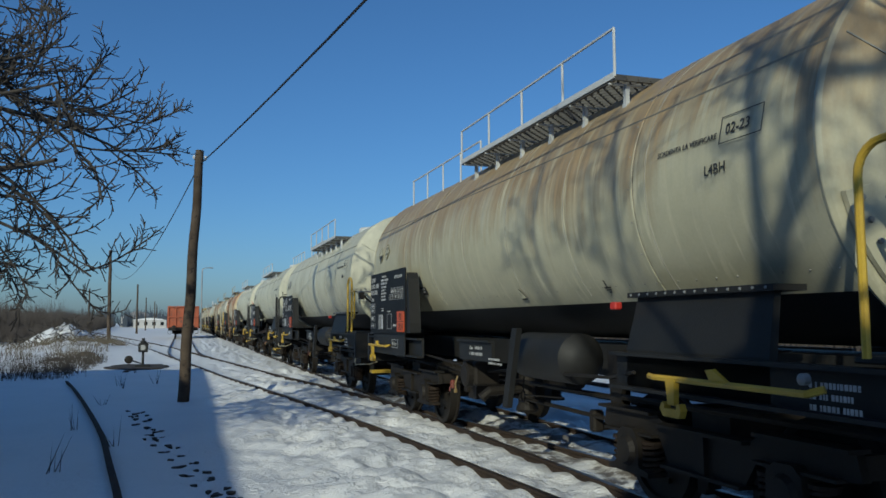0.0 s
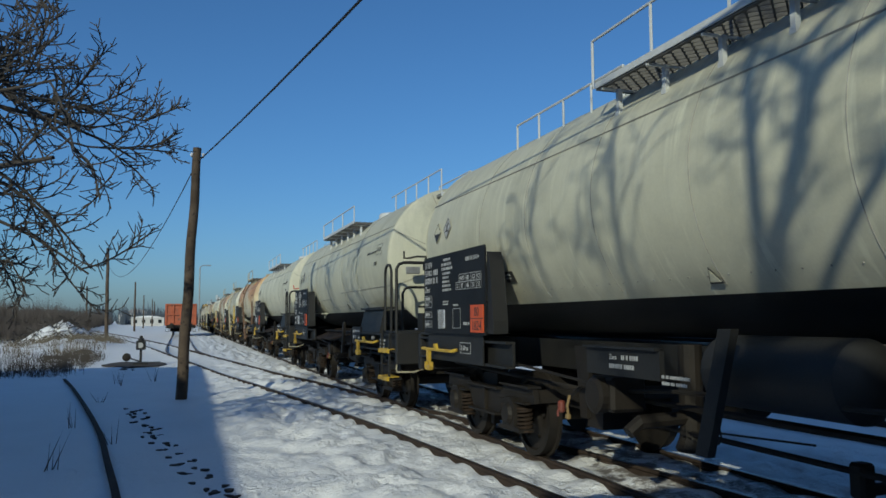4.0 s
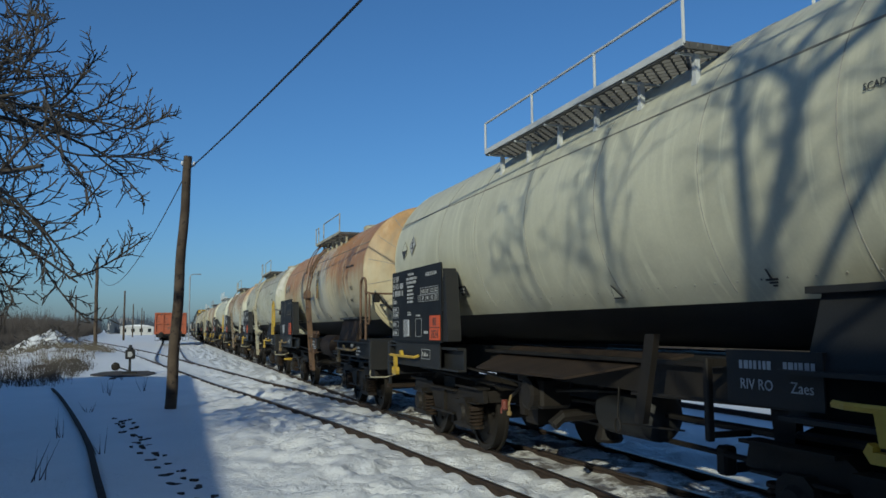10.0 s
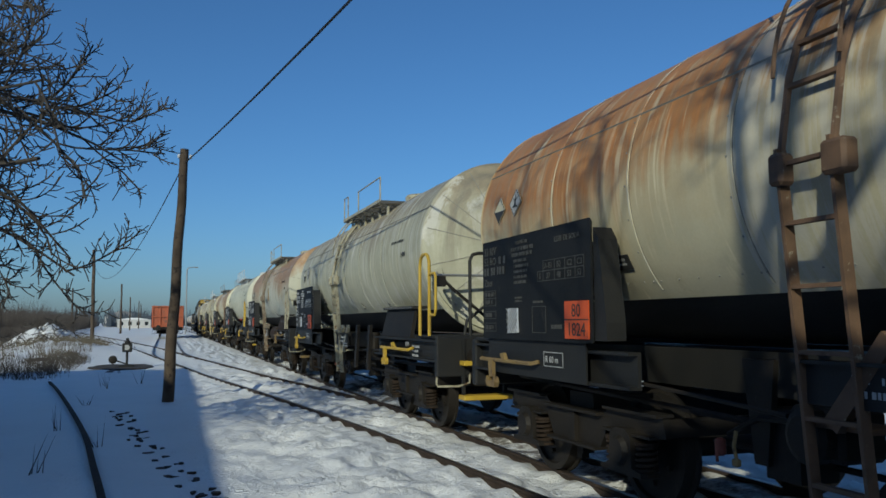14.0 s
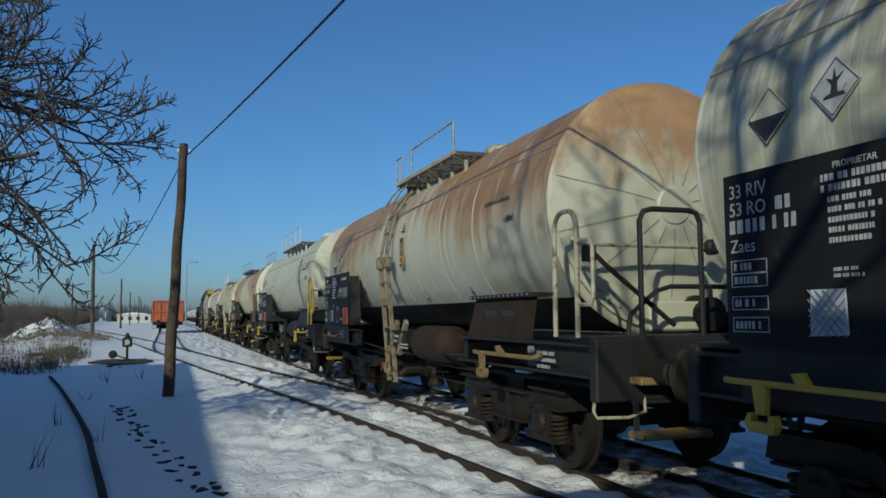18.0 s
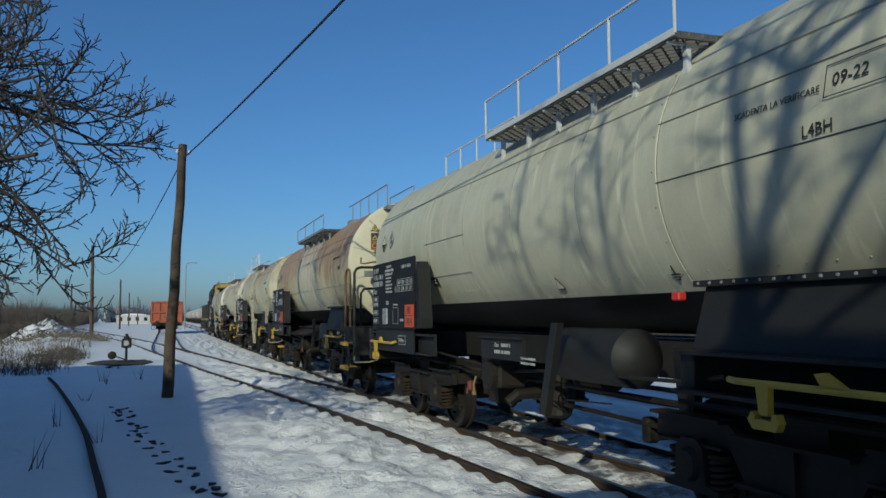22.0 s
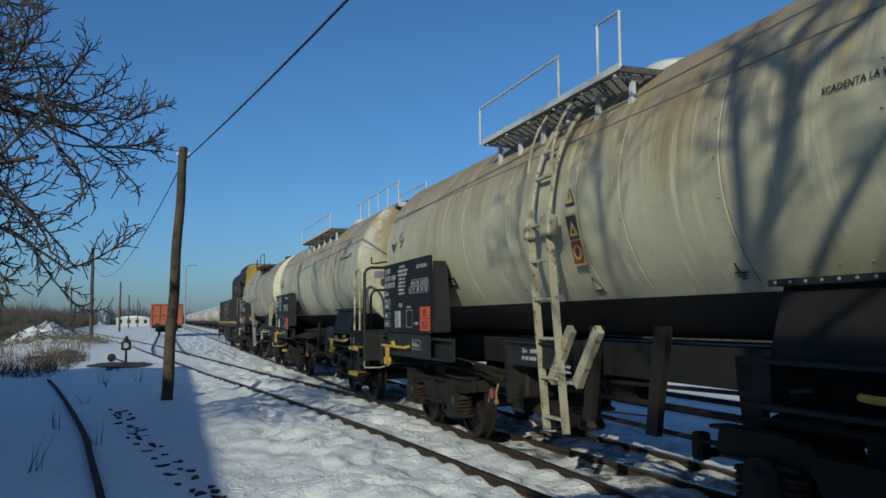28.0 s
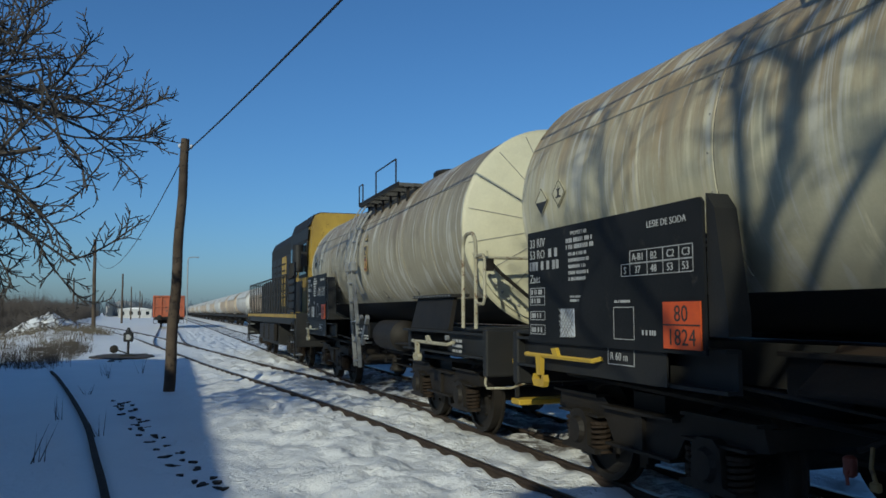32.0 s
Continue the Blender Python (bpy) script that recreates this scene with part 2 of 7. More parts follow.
BLACK = plain("black frame paint", (0.0125, 0.013, 0.0135), (0.020, 0.019, 0.0175), 3.0, 0.6, 0.0, wear=(0.026, 0.019, 0.014), wear_at=0.64, gloss=0.36)
GRIME = plain("oily dark steel", (0.012, 0.0105, 0.009), (0.023, 0.0185, 0.014), 4.0, 0.65, 0.1, wear=(0.026, 0.020, 0.015), wear_at=0.62, gloss=0.3)
RUSTY = plain("brown rusted steel", (0.021, 0.0145, 0.010), (0.040, 0.026, 0.016), 4.0, 0.8, 0.1, wear=(0.022, 0.018, 0.015), wear_at=0.6, gloss=0.25)
BOARD = plain("board black paint", (0.010, 0.011, 0.0125), (0.018, 0.0185, 0.02), 2.0, 0.6, 0.0, bumps=0.06, wear=(0.03, 0.029, 0.027), wear_at=0.62, gloss=0.15)
YELLOW = plain("yellow paint", (0.56, 0.38, 0.03), (0.43, 0.28, 0.03), 5.0, 0.5, 0.0, wear=(0.10, 0.07, 0.03), wear_at=0.66)
CREAM = plain("cream paint", (0.46, 0.43, 0.31), (0.31, 0.28, 0.19), 5.0, 0.55, 0.0, wear=(0.13, 0.08, 0.04), wear_at=0.55)
GRIMYCREAM = plain("rust streaked cream paint", (0.27, 0.23, 0.16), (0.18, 0.14, 0.09), 4.0, 0.65, 0.0, wear=(0.10, 0.055, 0.03), wear_at=0.52)
OCHRE = plain("grimy ochre paint", (0.26, 0.18, 0.06), (0.16, 0.11, 0.05), 5.0, 0.6, 0.0, wear=(0.07, 0.045, 0.025), wear_at=0.56)
BROWNP = plain("brown rust paint", (0.17, 0.10, 0.055), (0.10, 0.06, 0.035), 6.0, 0.75, 0.0, wear=(0.3, 0.27, 0.2), wear_at=0.62)
WHITE = plain("white paint", (0.62, 0.63, 0.62), (0.52, 0.53, 0.52), 5.0, 0.5, 0.0, bumps=0.05, wear=(0.28, 0.24, 0.19), wear_at=0.66)
SEAM = plain("sheet seam shadow paint", (0.25, 0.24, 0.21), (0.33, 0.32, 0.28), 3.0, 0.7, 0.0, bumps=0.02)
SEAMDARK = plain("dirt in the sheet joint", (0.10, 0.092, 0.08), (0.19, 0.18, 0.155), 2.0, 0.8, 0.0, bumps=0.02)
LETTER = plain("white lettering", (0.50, 0.51, 0.51), (0.30, 0.30, 0.30), 9.0, 0.6, 0.0, bumps=0.02, wear=(0.10, 0.10, 0.10), wear_at=0.6)
FADED = plain("grimed lettering", (0.055, 0.055, 0.053), (0.09, 0.088, 0.08), 5.0, 0.7, 0.0, bumps=0.02, wear=(0.025, 0.024, 0.022), wear_at=0.56)
MESHDARK = plain("dark walkway grating", (0.075, 0.072, 0.068), (0.12, 0.115, 0.105), 6.0, 0.7, 0.2, bumps=0.05)
SIGNRED = plain("faded sign red", (0.22, 0.05, 0.028), (0.13, 0.035, 0.024), 9.0, 0.55, bumps=0.02)
INK = plain("dark lettering", (0.02, 0.02, 0.022), (0.035, 0.035, 0.035), 9.0, 0.6, 0.0, bumps=0.02)
ORANGE = plain("orange plate", (0.62, 0.10, 0.016), (0.46, 0.07, 0.015), 7.0, 0.5, 0.0, bumps=0.04)
RED = plain("red paint", (0.55, 0.035, 0.02), (0.42, 0.03, 0.02), 6.0, 0.5)
PAPER = plain("pale label", (0.6, 0.63, 0.68), (0.45, 0.48, 0.55), 30.0, 0.7, bumps=0.02)
ZINC = plain("grey zinc steel", (0.30, 0.31, 0.31), (0.22, 0.22, 0.22), 8.0, 0.5, 0.3, wear=(0.14, 0.11, 0.08), wear_at=0.62)
BLUESIGN = plain("dark blue sign", (0.03, 0.035, 0.06), (0.05, 0.05, 0.07), 6.0, 0.5)
SIGNYELLOW = plain("faded sign yellow", (0.56, 0.42, 0.13), (0.46, 0.34, 0.11), 6.0, 0.5)
WOOD = plain("weathered pole wood", (0.055, 0.040, 0.028), (0.11, 0.085, 0.062), 3.0, 0.85, 0.0, 40.0, 0.6, wear=(0.03, 0.024, 0.02), wear_at=0.56, gloss=0.2)
BARK = plain("bark", (0.034, 0.029, 0.025), (0.07, 0.059, 0.048), 7.0, 0.9, 0.0, 50.0, 0.5)
RAIL = plain("rusted rail", (0.035, 0.026, 0.021), (0.06, 0.043, 0.033), 5.0, 0.85, 0.0, 90.0, 0.3, wear=(0.028, 0.022, 0.018), wear_at=0.55, gloss=0.15)
RAILHEAD = plain("worn rail head", (0.20, 0.17, 0.15), (0.13, 0.10, 0.085), 9.0, 0.38, 0.8, bumps=0.04)
GLASSY = plain("cab window glass", (0.012, 0.015, 0.018), (0.02, 0.024, 0.028), 2.0, 0.12, 0.0, bumps=0.0)
CABLE = plain("black cable", (0.012, 0.012, 0.014), (0.02, 0.02, 0.02), 9.0, 0.6)
WAGONRED = plain("faded orange red paint", (0.38, 0.095, 0.034), (0.25, 0.066, 0.03), 0.9, 0.65, 0.0, wear=(0.12, 0.06, 0.04), wear_at=0.57)
LOCOYELLOW = plain("loco yellow paint", (0.46, 0.31, 0.045), (0.26, 0.17, 0.04), 1.5, 0.55, 0.0, wear=(0.09, 0.06, 0.022), wear_at=0.60, gloss=0.3)

# ---- ground: one sheet of snow to the horizon ----
def spline(pts, y):
    """Smooth x at y through (y, x) points."""
    ys = [p[0] for p in pts]
    i = max(1, min(len(pts) - 2, next((k for k, v in enumerate(ys) if v > y), len(pts)) - 1))
    i = max(0, min(len(pts) - 2, i))
    y0, x0 = pts[i]
    y1, x1 = pts[i + 1]
    a = pts[i - 1] if i > 0 else (2 * y0 - y1, 2 * x0 - x1)
    b = pts[i + 2] if i + 2 < len(pts) else (2 * y1 - y0, 2 * x1 - x0)
    m0, m1 = (x1 - a[1]) / (y1 - a[0]), (b[1] - x0) / (b[0] - y0)
    h = y1 - y0
    t = (y - y0) / h
    return (2 * t**3 - 3 * t**2 + 1) * x0 + (t**3 - 2 * t**2 + t) * h * m0 + (-2 * t**3 + 3 * t**2) * x1 + (t**3 - t**2) * h * m1


TC = 4.61        # centre line of the track the train runs on
PC = 9.3         # centre line of the track with the parked train
GAUGE = 0.7475   # half the distance between rail heads
LEFT = [(-14, 4.61), (-8, 4.55), (0, 4.28), (4, 4.05), (8, 3.76), (12, 3.44), (16.5, 2.93), (20, 2.49), (24, 1.95), (27, 1.63), (30, 1.31), (35, 0.75), (38.5, 0.41), (43, 0.17), (47, 0.09), (59, 0.08), (140, 0.1)]
FAR = [(30, 1.31), (35, 0.75), (38.5, 0.39), (45, -0.33), (51, -1.02), (57, -1.75), (71, -3.65), (84, -5.5), (110, -9.4), (170, -18.5)]
OLD = [(4, -0.2), (6, -0.32), (8, -0.51), (9.63, -0.7), (12.56, -1.05), (17, -1.72), (22, -2.54), (24.5, -3.0)]


def rail_xs(y):
    xs = [TC - GAUGE, TC + GAUGE]
    if -14 < y < 140:
        c = spline(LEFT, y)
        xs += [c - GAUGE, c + GAUGE]
    if 36 < y < 170:
        c = spline(FAR, y)
        xs += [c - GAUGE, c + GAUGE]
    return xs


TREAD = [(-0.86 + 1.3 * k / 27 + (0.09 if k % 2 else -0.09), 16.4 - 8.4 * (k / 27) ** 0.9) for k in range(28)]


def snow_height(x, y):
    """Height of the snow; rails stand a little out of it."""
    if y > 130 or y < -20 or x < -25 or x > 25:
        far = math.hypot(x, y)
        return -0.12 + (0.35 * (noise.noise((x * 0.03, y * 0.03, 3)) + 0.1) if x < -6 or x > 14 else 0.0) * min(1, far / 60)
    lit = max(0.0, min(1.0, (x - 0.4) / 1.4)) * max(0.0, min(1.0, (8.5 - x) / 1.5))
    z = -0.125 + 0.035 * lit
    z += (0.02 + 0.03 * lit) * noise.noise((x * 0.8, y * 0.55, 1.0))
    z += 0.20 * lit * (0.27 - abs(noise.noise((x * 1.25 + 0.4 * y, y * 0.95, 7.0))))
    z += (0.006 + 0.15 * lit) * (0.27 - abs(noise.noise((x * 2.7, y * 2.1 - 0.8 * x, 2.0))))
    z += (0.002 + 0.03 * lit) * noise.noise((x * 6.5, y * 5.5, 2.0))
    z -= 0.05 * lit * max(0.0, min(1.0, (noise.noise((x * 2.4, y * 2.0, 21.0)) - 0.28) * 5))
    near = 9.0
    for r in rail_xs(y):
        near = min(near, abs(x - r))
    if near < 0.5:
        k = 1 - near / 0.5
        z = z * (1 - k) + (-0.066 + 0.05 * noise.noise((x * 3.5, y * 2.6, 11.0)) + 0.022 * math.sin(y * 10.1 + 1.2 * noise.noise((0, y * 0.6, 2)))) * k
        if near < 0.09:
            z = min(z, -0.03 + 0.018 * noise.noise((x * 2, y * 3, 5)))
    if -1.4 < x < 1.0 and 7 < y < 17.4:
        for fx, fy in TREAD:
            d = ((x - fx) / 0.09) ** 2 + ((y - fy) / 0.16) ** 2
            if d < 4:
                z -= 0.05 * math.exp(-d)
    # old heap and rough verge on the left
    z += 0.9 * math.exp(-(((x + 8.3) / 2.2) ** 2 + ((y - 66) / 4.0) ** 2))
    z += 0.45 * math.exp(-(((x + 6.0) / 2.6) ** 2 + ((y - 54) / 5.0) ** 2)) * (1 + 0.8 * noise.noise((x * 1.3, y * 0.9, 4)))
    return z


def spread(lo, hi, fine_lo, fine_hi, step, grow):
    a = list(np.arange(fine_lo, fine_hi, step))
    s, v = step, fine_hi
    while v < hi:
        a.append(v)
        s *= grow
        v += s
    a.append(hi)
    s, v = step, fine_lo
    while v > lo:
        s *= grow
        v -= s
        a.insert(0, max(v, lo))
    return a


def snow_material():
    m, nt, b = blank("snow", 0.55)
    v = coords(nt)
    big = noise_node(nt, v, 0.7, 5)
    mid = noise_node(nt, v, 7, 6, 0.65)
    fine_n = noise_node(nt, v, 60, 4)
    col = mix_node(nt, big, (0.77, 0.775, 0.78), (0.66, 0.66, 0.665))
    dirt = ramp(nt, noise_node(nt, v, 3.1, 9, 0.72), [(0.66, (0, 0, 0)), (0.74, (1, 1, 1))])
    sep = nt.nodes.new("ShaderNodeSeparateXYZ")
    nt.links.new(v, sep.inputs[0])
    # soil shows in thin snow between the rails; shade under the train is painted in too
    dark = ramp(nt, noise_node(nt, v, 2.3, 9, 0.74), [(0.47, (0, 0, 0)), (0.56, (1, 1, 1))])
    bed = math_node(nt, "MULTIPLY", math_node(nt, "SUBTRACT", 0.86, math_node(nt, "ABSOLUTE", math_node(nt, "SUBTRACT", sep.outputs[0], 4.61))), 6.0, True)
    col = mix_node(nt, math_node(nt, "MULTIPLY", math_node(nt, "MULTIPLY", dark, bed), 0.85), col, (0.075, 0.058, 0.046))   # oily ballast of the running track, darkened further as shade under the wagons
    band = math_node(nt, "SUBTRACT", 1.0, math_node(nt, "DIVIDE", math_node(nt, "ABSOLUTE", math_node(nt, "SUBTRACT", sep.outputs[0], 4.3)), 2.2), True)
    col = mix_node(nt, math_node(nt, "MULTIPLY", math_node(nt, "MULTIPLY", dirt, band), 0.55), col, (0.16, 0.12, 0.09))
    nt.links.new(col, b.inputs["Base Color"])
    b.inputs["Specular IOR Level"].default_value = 0.25
    clod = ramp(nt, noise_node(nt, v, 9, 3, 0.5), [(0.56, (0, 0, 0)), (0.64, (1, 1, 1))])
    mid = math_node(nt, "ADD", mid, math_node(nt, "MULTIPLY", math_node(nt, "MULTIPLY", clod, 0.35), ramp(nt, big, [(0.4, (0, 0, 0)), (0.6, (1, 1, 1))])))
    bump(nt, b, math_node(nt, "ADD", mid, math_node(nt, "MULTIPLY", fine_n, 0.08)), 0.8, 0.05)
    return m


SNOW = snow_material()


def ground_sheet():
    xs = spread(-1500, 1500, -5.0, 7.0, 0.075, 1.07)
    ys = spread(-400, 2600, 5.0, 26.0, 0.085, 1.035)
    v = [(x, y, snow_height(x, y)) for y in ys for x in xs]
    n = len(xs)
    f = [(j * n + i, j * n + i + 1, (j + 1) * n + i + 1, (j + 1) * n + i) for j in range(len(ys) - 1) for i in range(n - 1)]
    me = bpy.data.meshes.new("ground")
    me.from_pydata(v, [], f)
    me.shade_smooth()
    me.materials.append(SNOW)
    return tagged(new("ground", me), "trampled white snow lying over the rail yard", "snow ground", kind="structure")


ground_sheet()


def snow_heap(x, y, rx, ry, h, label):
    """A shovelled heap: lumps of snow thrown on one another."""
    n, m = 56, 26
    v, f = [(0, 0, h)], []
    for j in range(1, m + 1):
        t = j / m
        for i in range(n):
            a = 2 * math.pi * i / n
            px, py = rx * t * math.cos(a), ry * t * math.sin(a)
            k = (1 - t ** 1.6)
            z = h * k * (1 + 0.35 * noise.noise((px * 1.1, py * 1.1, 3))) + 0.5 * (k + 0.12) * (0.25 - abs(noise.noise((px * 2.6, py * 2.6, 8)))) + 0.12 * noise.noise((px * 6, py * 6, 1)) * (k + 0.1)
            v.append((px, py, z - 0.25 * t ** 4))
    f += [(0, 1 + i, 1 + (i + 1) % n) for i in range(n)]
    f += [(1 + (j - 1) * n + i, 1 + j * n + i, 1 + j * n + (i + 1) % n, 1 + (j - 1) * n + (i + 1) % n) for j in range(1, m) for i in range(n)]
    me = bpy.data.meshes.new("snow_mound")
    me.from_pydata(v, [], f)
    me.shade_smooth()
    me.materials.append(SNOW)
    ob = tagged(new("snow_mound", me), label, "snow mound", "mounds by the scrub")
    ob.matrix_basis = pose(x, y, -0.1)
    return ob


snow_heap(-8.2, 64.5, 3.0, 3.6, 1.35, "lumpy white mound of shovelled snow beside scrub")
snow_heap(-5.6, 55.0, 2.3, 2.6, 0.32, "low lumpy snow mound among dry grass")


# ---- rails ----
PROFILE = [(-0.065, -0.15), (0.065, -0.15), (0.06, -0.135), (0.012, -0.115), (0.010, -0.045), (0.035, -0.03), (0.036, -0.004), (0.028, 0.0), (-0.028, 0.0), (-0.036, -0.004), (-0.035, -0.03), (-0.010, -0.045), (-0.012, -0.115), (-0.06, -0.135)]


def rail_run(name, line, y0, y1, side, label, dz=0.0, step=1.0):
    n = max(2, int((y1 - y0) / step))
    v, f, np_ = [], [], len(PROFILE)
    for k in range(n + 1):
        y = y0 + (y1 - y0) * k / n
        x = line(y) + side * GAUGE
        for px, pz in PROFILE:
            v.append((x + px, y, pz + dz))
    for k in range(n):
        for i in range(np_):
            f.append((k * np_ + i, k * np_ + (i + 1) % np_, (k + 1) * np_ + (i + 1) % np_, (k + 1) * np_ + i))
    f += [tuple(range(np_)), tuple(range(n * np_, (n + 1) * np_))]
    me = bpy.data.meshes.new(name)
    me.from_pydata(v, [], f)
    me.materials.append(RAIL)
    me.materials.append(RAILHEAD)
    for p in me.polygons[: n * np_]:
        if p.index % np_ == 7 and name == "rail":
            p.material_index = 1
    return tagged(new(name, me), label, "rail", "rails", "structure")


for s in (-1, 1):
    rail_run("rail", lambda y: TC, -60, 420, s, "brown steel rail worn bright on its head", step=8)
    rail_run("rail", lambda y: PC, -60, 420, s, "brown steel rail half sunk in snow", -0.02, 8)
rail_run("rail", lambda y: spline(LEFT, y), -6, 140, -1, "rusty siding rail with snow against its web", 0.0, 0.8)
rail_run("rail", lambda y: spline(LEFT, y), -6, 140, 1, "rusty siding rail with snow against its web", 0.002, 0.8)
rail_run("rail", lambda y: spline(FAR, y), 37, 170, -1, "rusty rail curving away through the snow", -0.01, 2)
rail_run("rail", lambda y: spline(FAR, y), 37, 170, 1, "rusty rail curving away through the snow", 0.004, 2)
rail_run("old_rail", lambda y: spline(OLD, y), 3.8, 24.3, 0, "dark disused rail poking out of shaded snow", -0.055, 0.5)

# ---- tank wagons ----
R, ZC, Y0, Y1 = 1.256, 2.56, -4.85, 5.75   # tank radius, axis height, near and far end


def on_tank(a, r=R):
    """A point of the tank's outline: a degrees above the horizontal on the track side."""
    return -r * math.cos(radians(a)), ZC + r * math.sin(radians(a))


def shell_mesh(low=-40):
    m, n = Mesh(), 72
    ys = [Y0 + (Y1 - Y0) * k / 12 for k in range(13)]
    angs = [low + (180 - 2 * low) * k / n for k in range(n + 1)]
    v = [(on_tank(a)[0], y, on_tank(a)[1]) for y in ys for a in angs]
    f = [(j * (n + 1) + i, j * (n + 1) + i + 1, (j + 1) * (n + 1) + i + 1, (j + 1) * (n + 1) + i) for j in range(12) for i in range(n)]
    m.add(v, f)
    for a in (low, 180 - low):   # lower lip
        p, q = on_tank(a), on_tank(a, R - 0.05)
        m.add([(p[0], Y0, p[1]), (p[0], Y1, p[1]), (q[0], Y1, q[1]), (q[0], Y0, q[1])], [(0, 1, 2, 3)])
    return m


def end_mesh(y, d, depth, rim=0.03):
    """The sheet cone over a tank end, with a rolled rim."""
    prof = [(-0.05 * d, R - 0.02), (-0.02 * d, R + 0.006), (0.0, R + 0.008), (0.015 * d, R - 0.004), (rim * d, R - 0.03)]
    for k in range(1, 7):
        t = k / 6
        prof.append((d * (rim + (depth - rim) * (1 - (1 - t) ** 1.5)), (R - 0.03) * (1 - t) + 0.19 * t))
    prof.append((d * (depth + 0.02), 0.17))
    return Mesh().lathe(prof, "y", (0, y, ZC), 64)


def spoke_mesh(y, d, depth, n=14):
    m = Mesh()
    for k in range(n):
        a = 2 * math.pi * (k + 0.5) / n
        pts = []
        for t in (0.02, 0.2, 0.4, 0.6, 0.8, 0.97):
            rr = (R - 0.03) * (1 - t) + 0.19 * t
            pts.append((rr * math.cos(a), y + d * (0.03 + (depth - 0.03) * (1 - (1 - t) ** 1.5) + 0.004), ZC + rr * math.sin(a)))
        m.tube(pts, 0.006, 4, False)
    return m


def cone_y(r, depth):
    """How far the end sheet stands out at radius r."""
    t = max(0.0, min(1.0, (R - 0.03 - r) / (R - 0.22)))
    return Y0 - (0.03 + (depth - 0.03) * (1 - (1 - t) ** 1.5))


def collar_mesh(depth, n=30):
    """A bolted strap along the lower rim of the tank end, wider at the foot."""
    m, v = Mesh(), []
    for k in range(n + 1):
        a = radians(196 + 148 * k / n)
        inner = 1.04 - 0.16 * math.exp(-((k / n - 0.5) / 0.17) ** 2)
        for r in (1.2, inner):
            y = cone_y(r, depth) - 0.012
            v += [(r * math.cos(a), y, ZC + r * math.sin(a)), (r * math.cos(a), y - 0.035, ZC + r * math.sin(a))]
    f = []
    for k in range(n):
        b = 4 * k
        f += [(b, b + 1, b + 5, b + 4), (b + 1, b + 3, b + 7, b + 5), (b + 3, b + 2, b + 6, b + 7), (b, b + 4, b + 6, b + 2)]
    f += [(0, 2, 3, 1), (4 * n, 4 * n + 1, 4 * n + 3, 4 * n + 2)]
    m.add(v, f)
    y = cone_y(0.95, depth)
    return m.bevel_box(-0.34, y - 0.16, ZC - 1.2, 0.34, y - 0.02, ZC - 0.92, 0.02)


def stud(m, p, r, up):
    """A low six-sided bolt head on a surface that faces up."""
    p, up = Vector(p), Vector(up).normalized()
    a = up.orthogonal().normalized()
    b = up.cross(a)
    ring = [p + (a * math.cos(k * math.pi / 3) + b * math.sin(k * math.pi / 3)) * r for k in range(6)]
    m.add(ring + [q + up * r * 0.7 - (q - p) * 0.3 for q in ring], [(6, 7, 8, 9, 10, 11)] + [(k, (k + 1) % 6, 6 + (k + 1) % 6, 6 + k) for k in range(6)])


def collar_bolts(depth):
    m = Mesh()
    for k in range(22):
        a = radians(199 + 142 * k / 21)
        r = 1.12
        stud(m, (r * math.cos(a), cone_y(r, depth) - 0.048, ZC + r * math.sin(a)), 0.022, (0, -1, 0))
    return m


def rivet_ring():
    """Screws that hold a cladding band, on the side that faces the yard."""
    m = Mesh()
    for k in range(13):
        a = -36 + 12 * k
        x, z = on_tank(a, R + 0.003)
        stud(m, (x, 0.035, z), 0.009, (x, 0, z - ZC))
    return m


def lip_bolts():
    m = Mesh()
    for k in range(14):
        stud(m, (-1.272, -0.76 + 1.52 * k / 13, 1.72), 0.012, (-1, 0, 0.2))
    return m


def rivet_row():
    m = Mesh()
    for k in range(46):
        x, z = on_tank(-36, R + 0.001)
        stud(m, (x, Y0 + 0.12 + k * (Y1 - Y0 - 0.24) / 45, z), 0.008, (x, 0, z - ZC))
    return m


def ring_mesh(w=0.034, t=0.005, a0=-40, a1=220, n=60):
    m = Mesh()
    v = []
    for k in range(n + 1):
        a = a0 + (a1 - a0) * k / n
        for r, y in ((R - 0.005, -w / 2), (R + t, -w / 2 + 0.008), (R + t, w / 2 - 0.008), (R - 0.005, w / 2)):
            x, z = on_tank(a, r)
            v.append((x, y, z))
    f = [(k * 4 + i, k * 4 + i + 1, (k + 1) * 4 + i + 1, (k + 1) * 4 + i) for k in range(n) for i in range(3)]
    f += [(0, 1, 2, 3), (n * 4 + 3, n * 4 + 2, n * 4 + 1, n * 4)]
    return m.add(v, f)


def seam_mesh(a, y0, y1, w=0.022):
    p = [on_tank(a - w / R * 28.6, R - 0.003), on_tank(a, R + 0.012), on_tank(a + w / R * 28.6, R - 0.003)]
    m = Mesh()
    v = [(x, y, z) for y in (y0, y1) for x, z in p]
    return m.add(v, [(0, 1, 4, 3), (1, 2, 5, 4), (0, 2, 1), (3, 4, 5)])


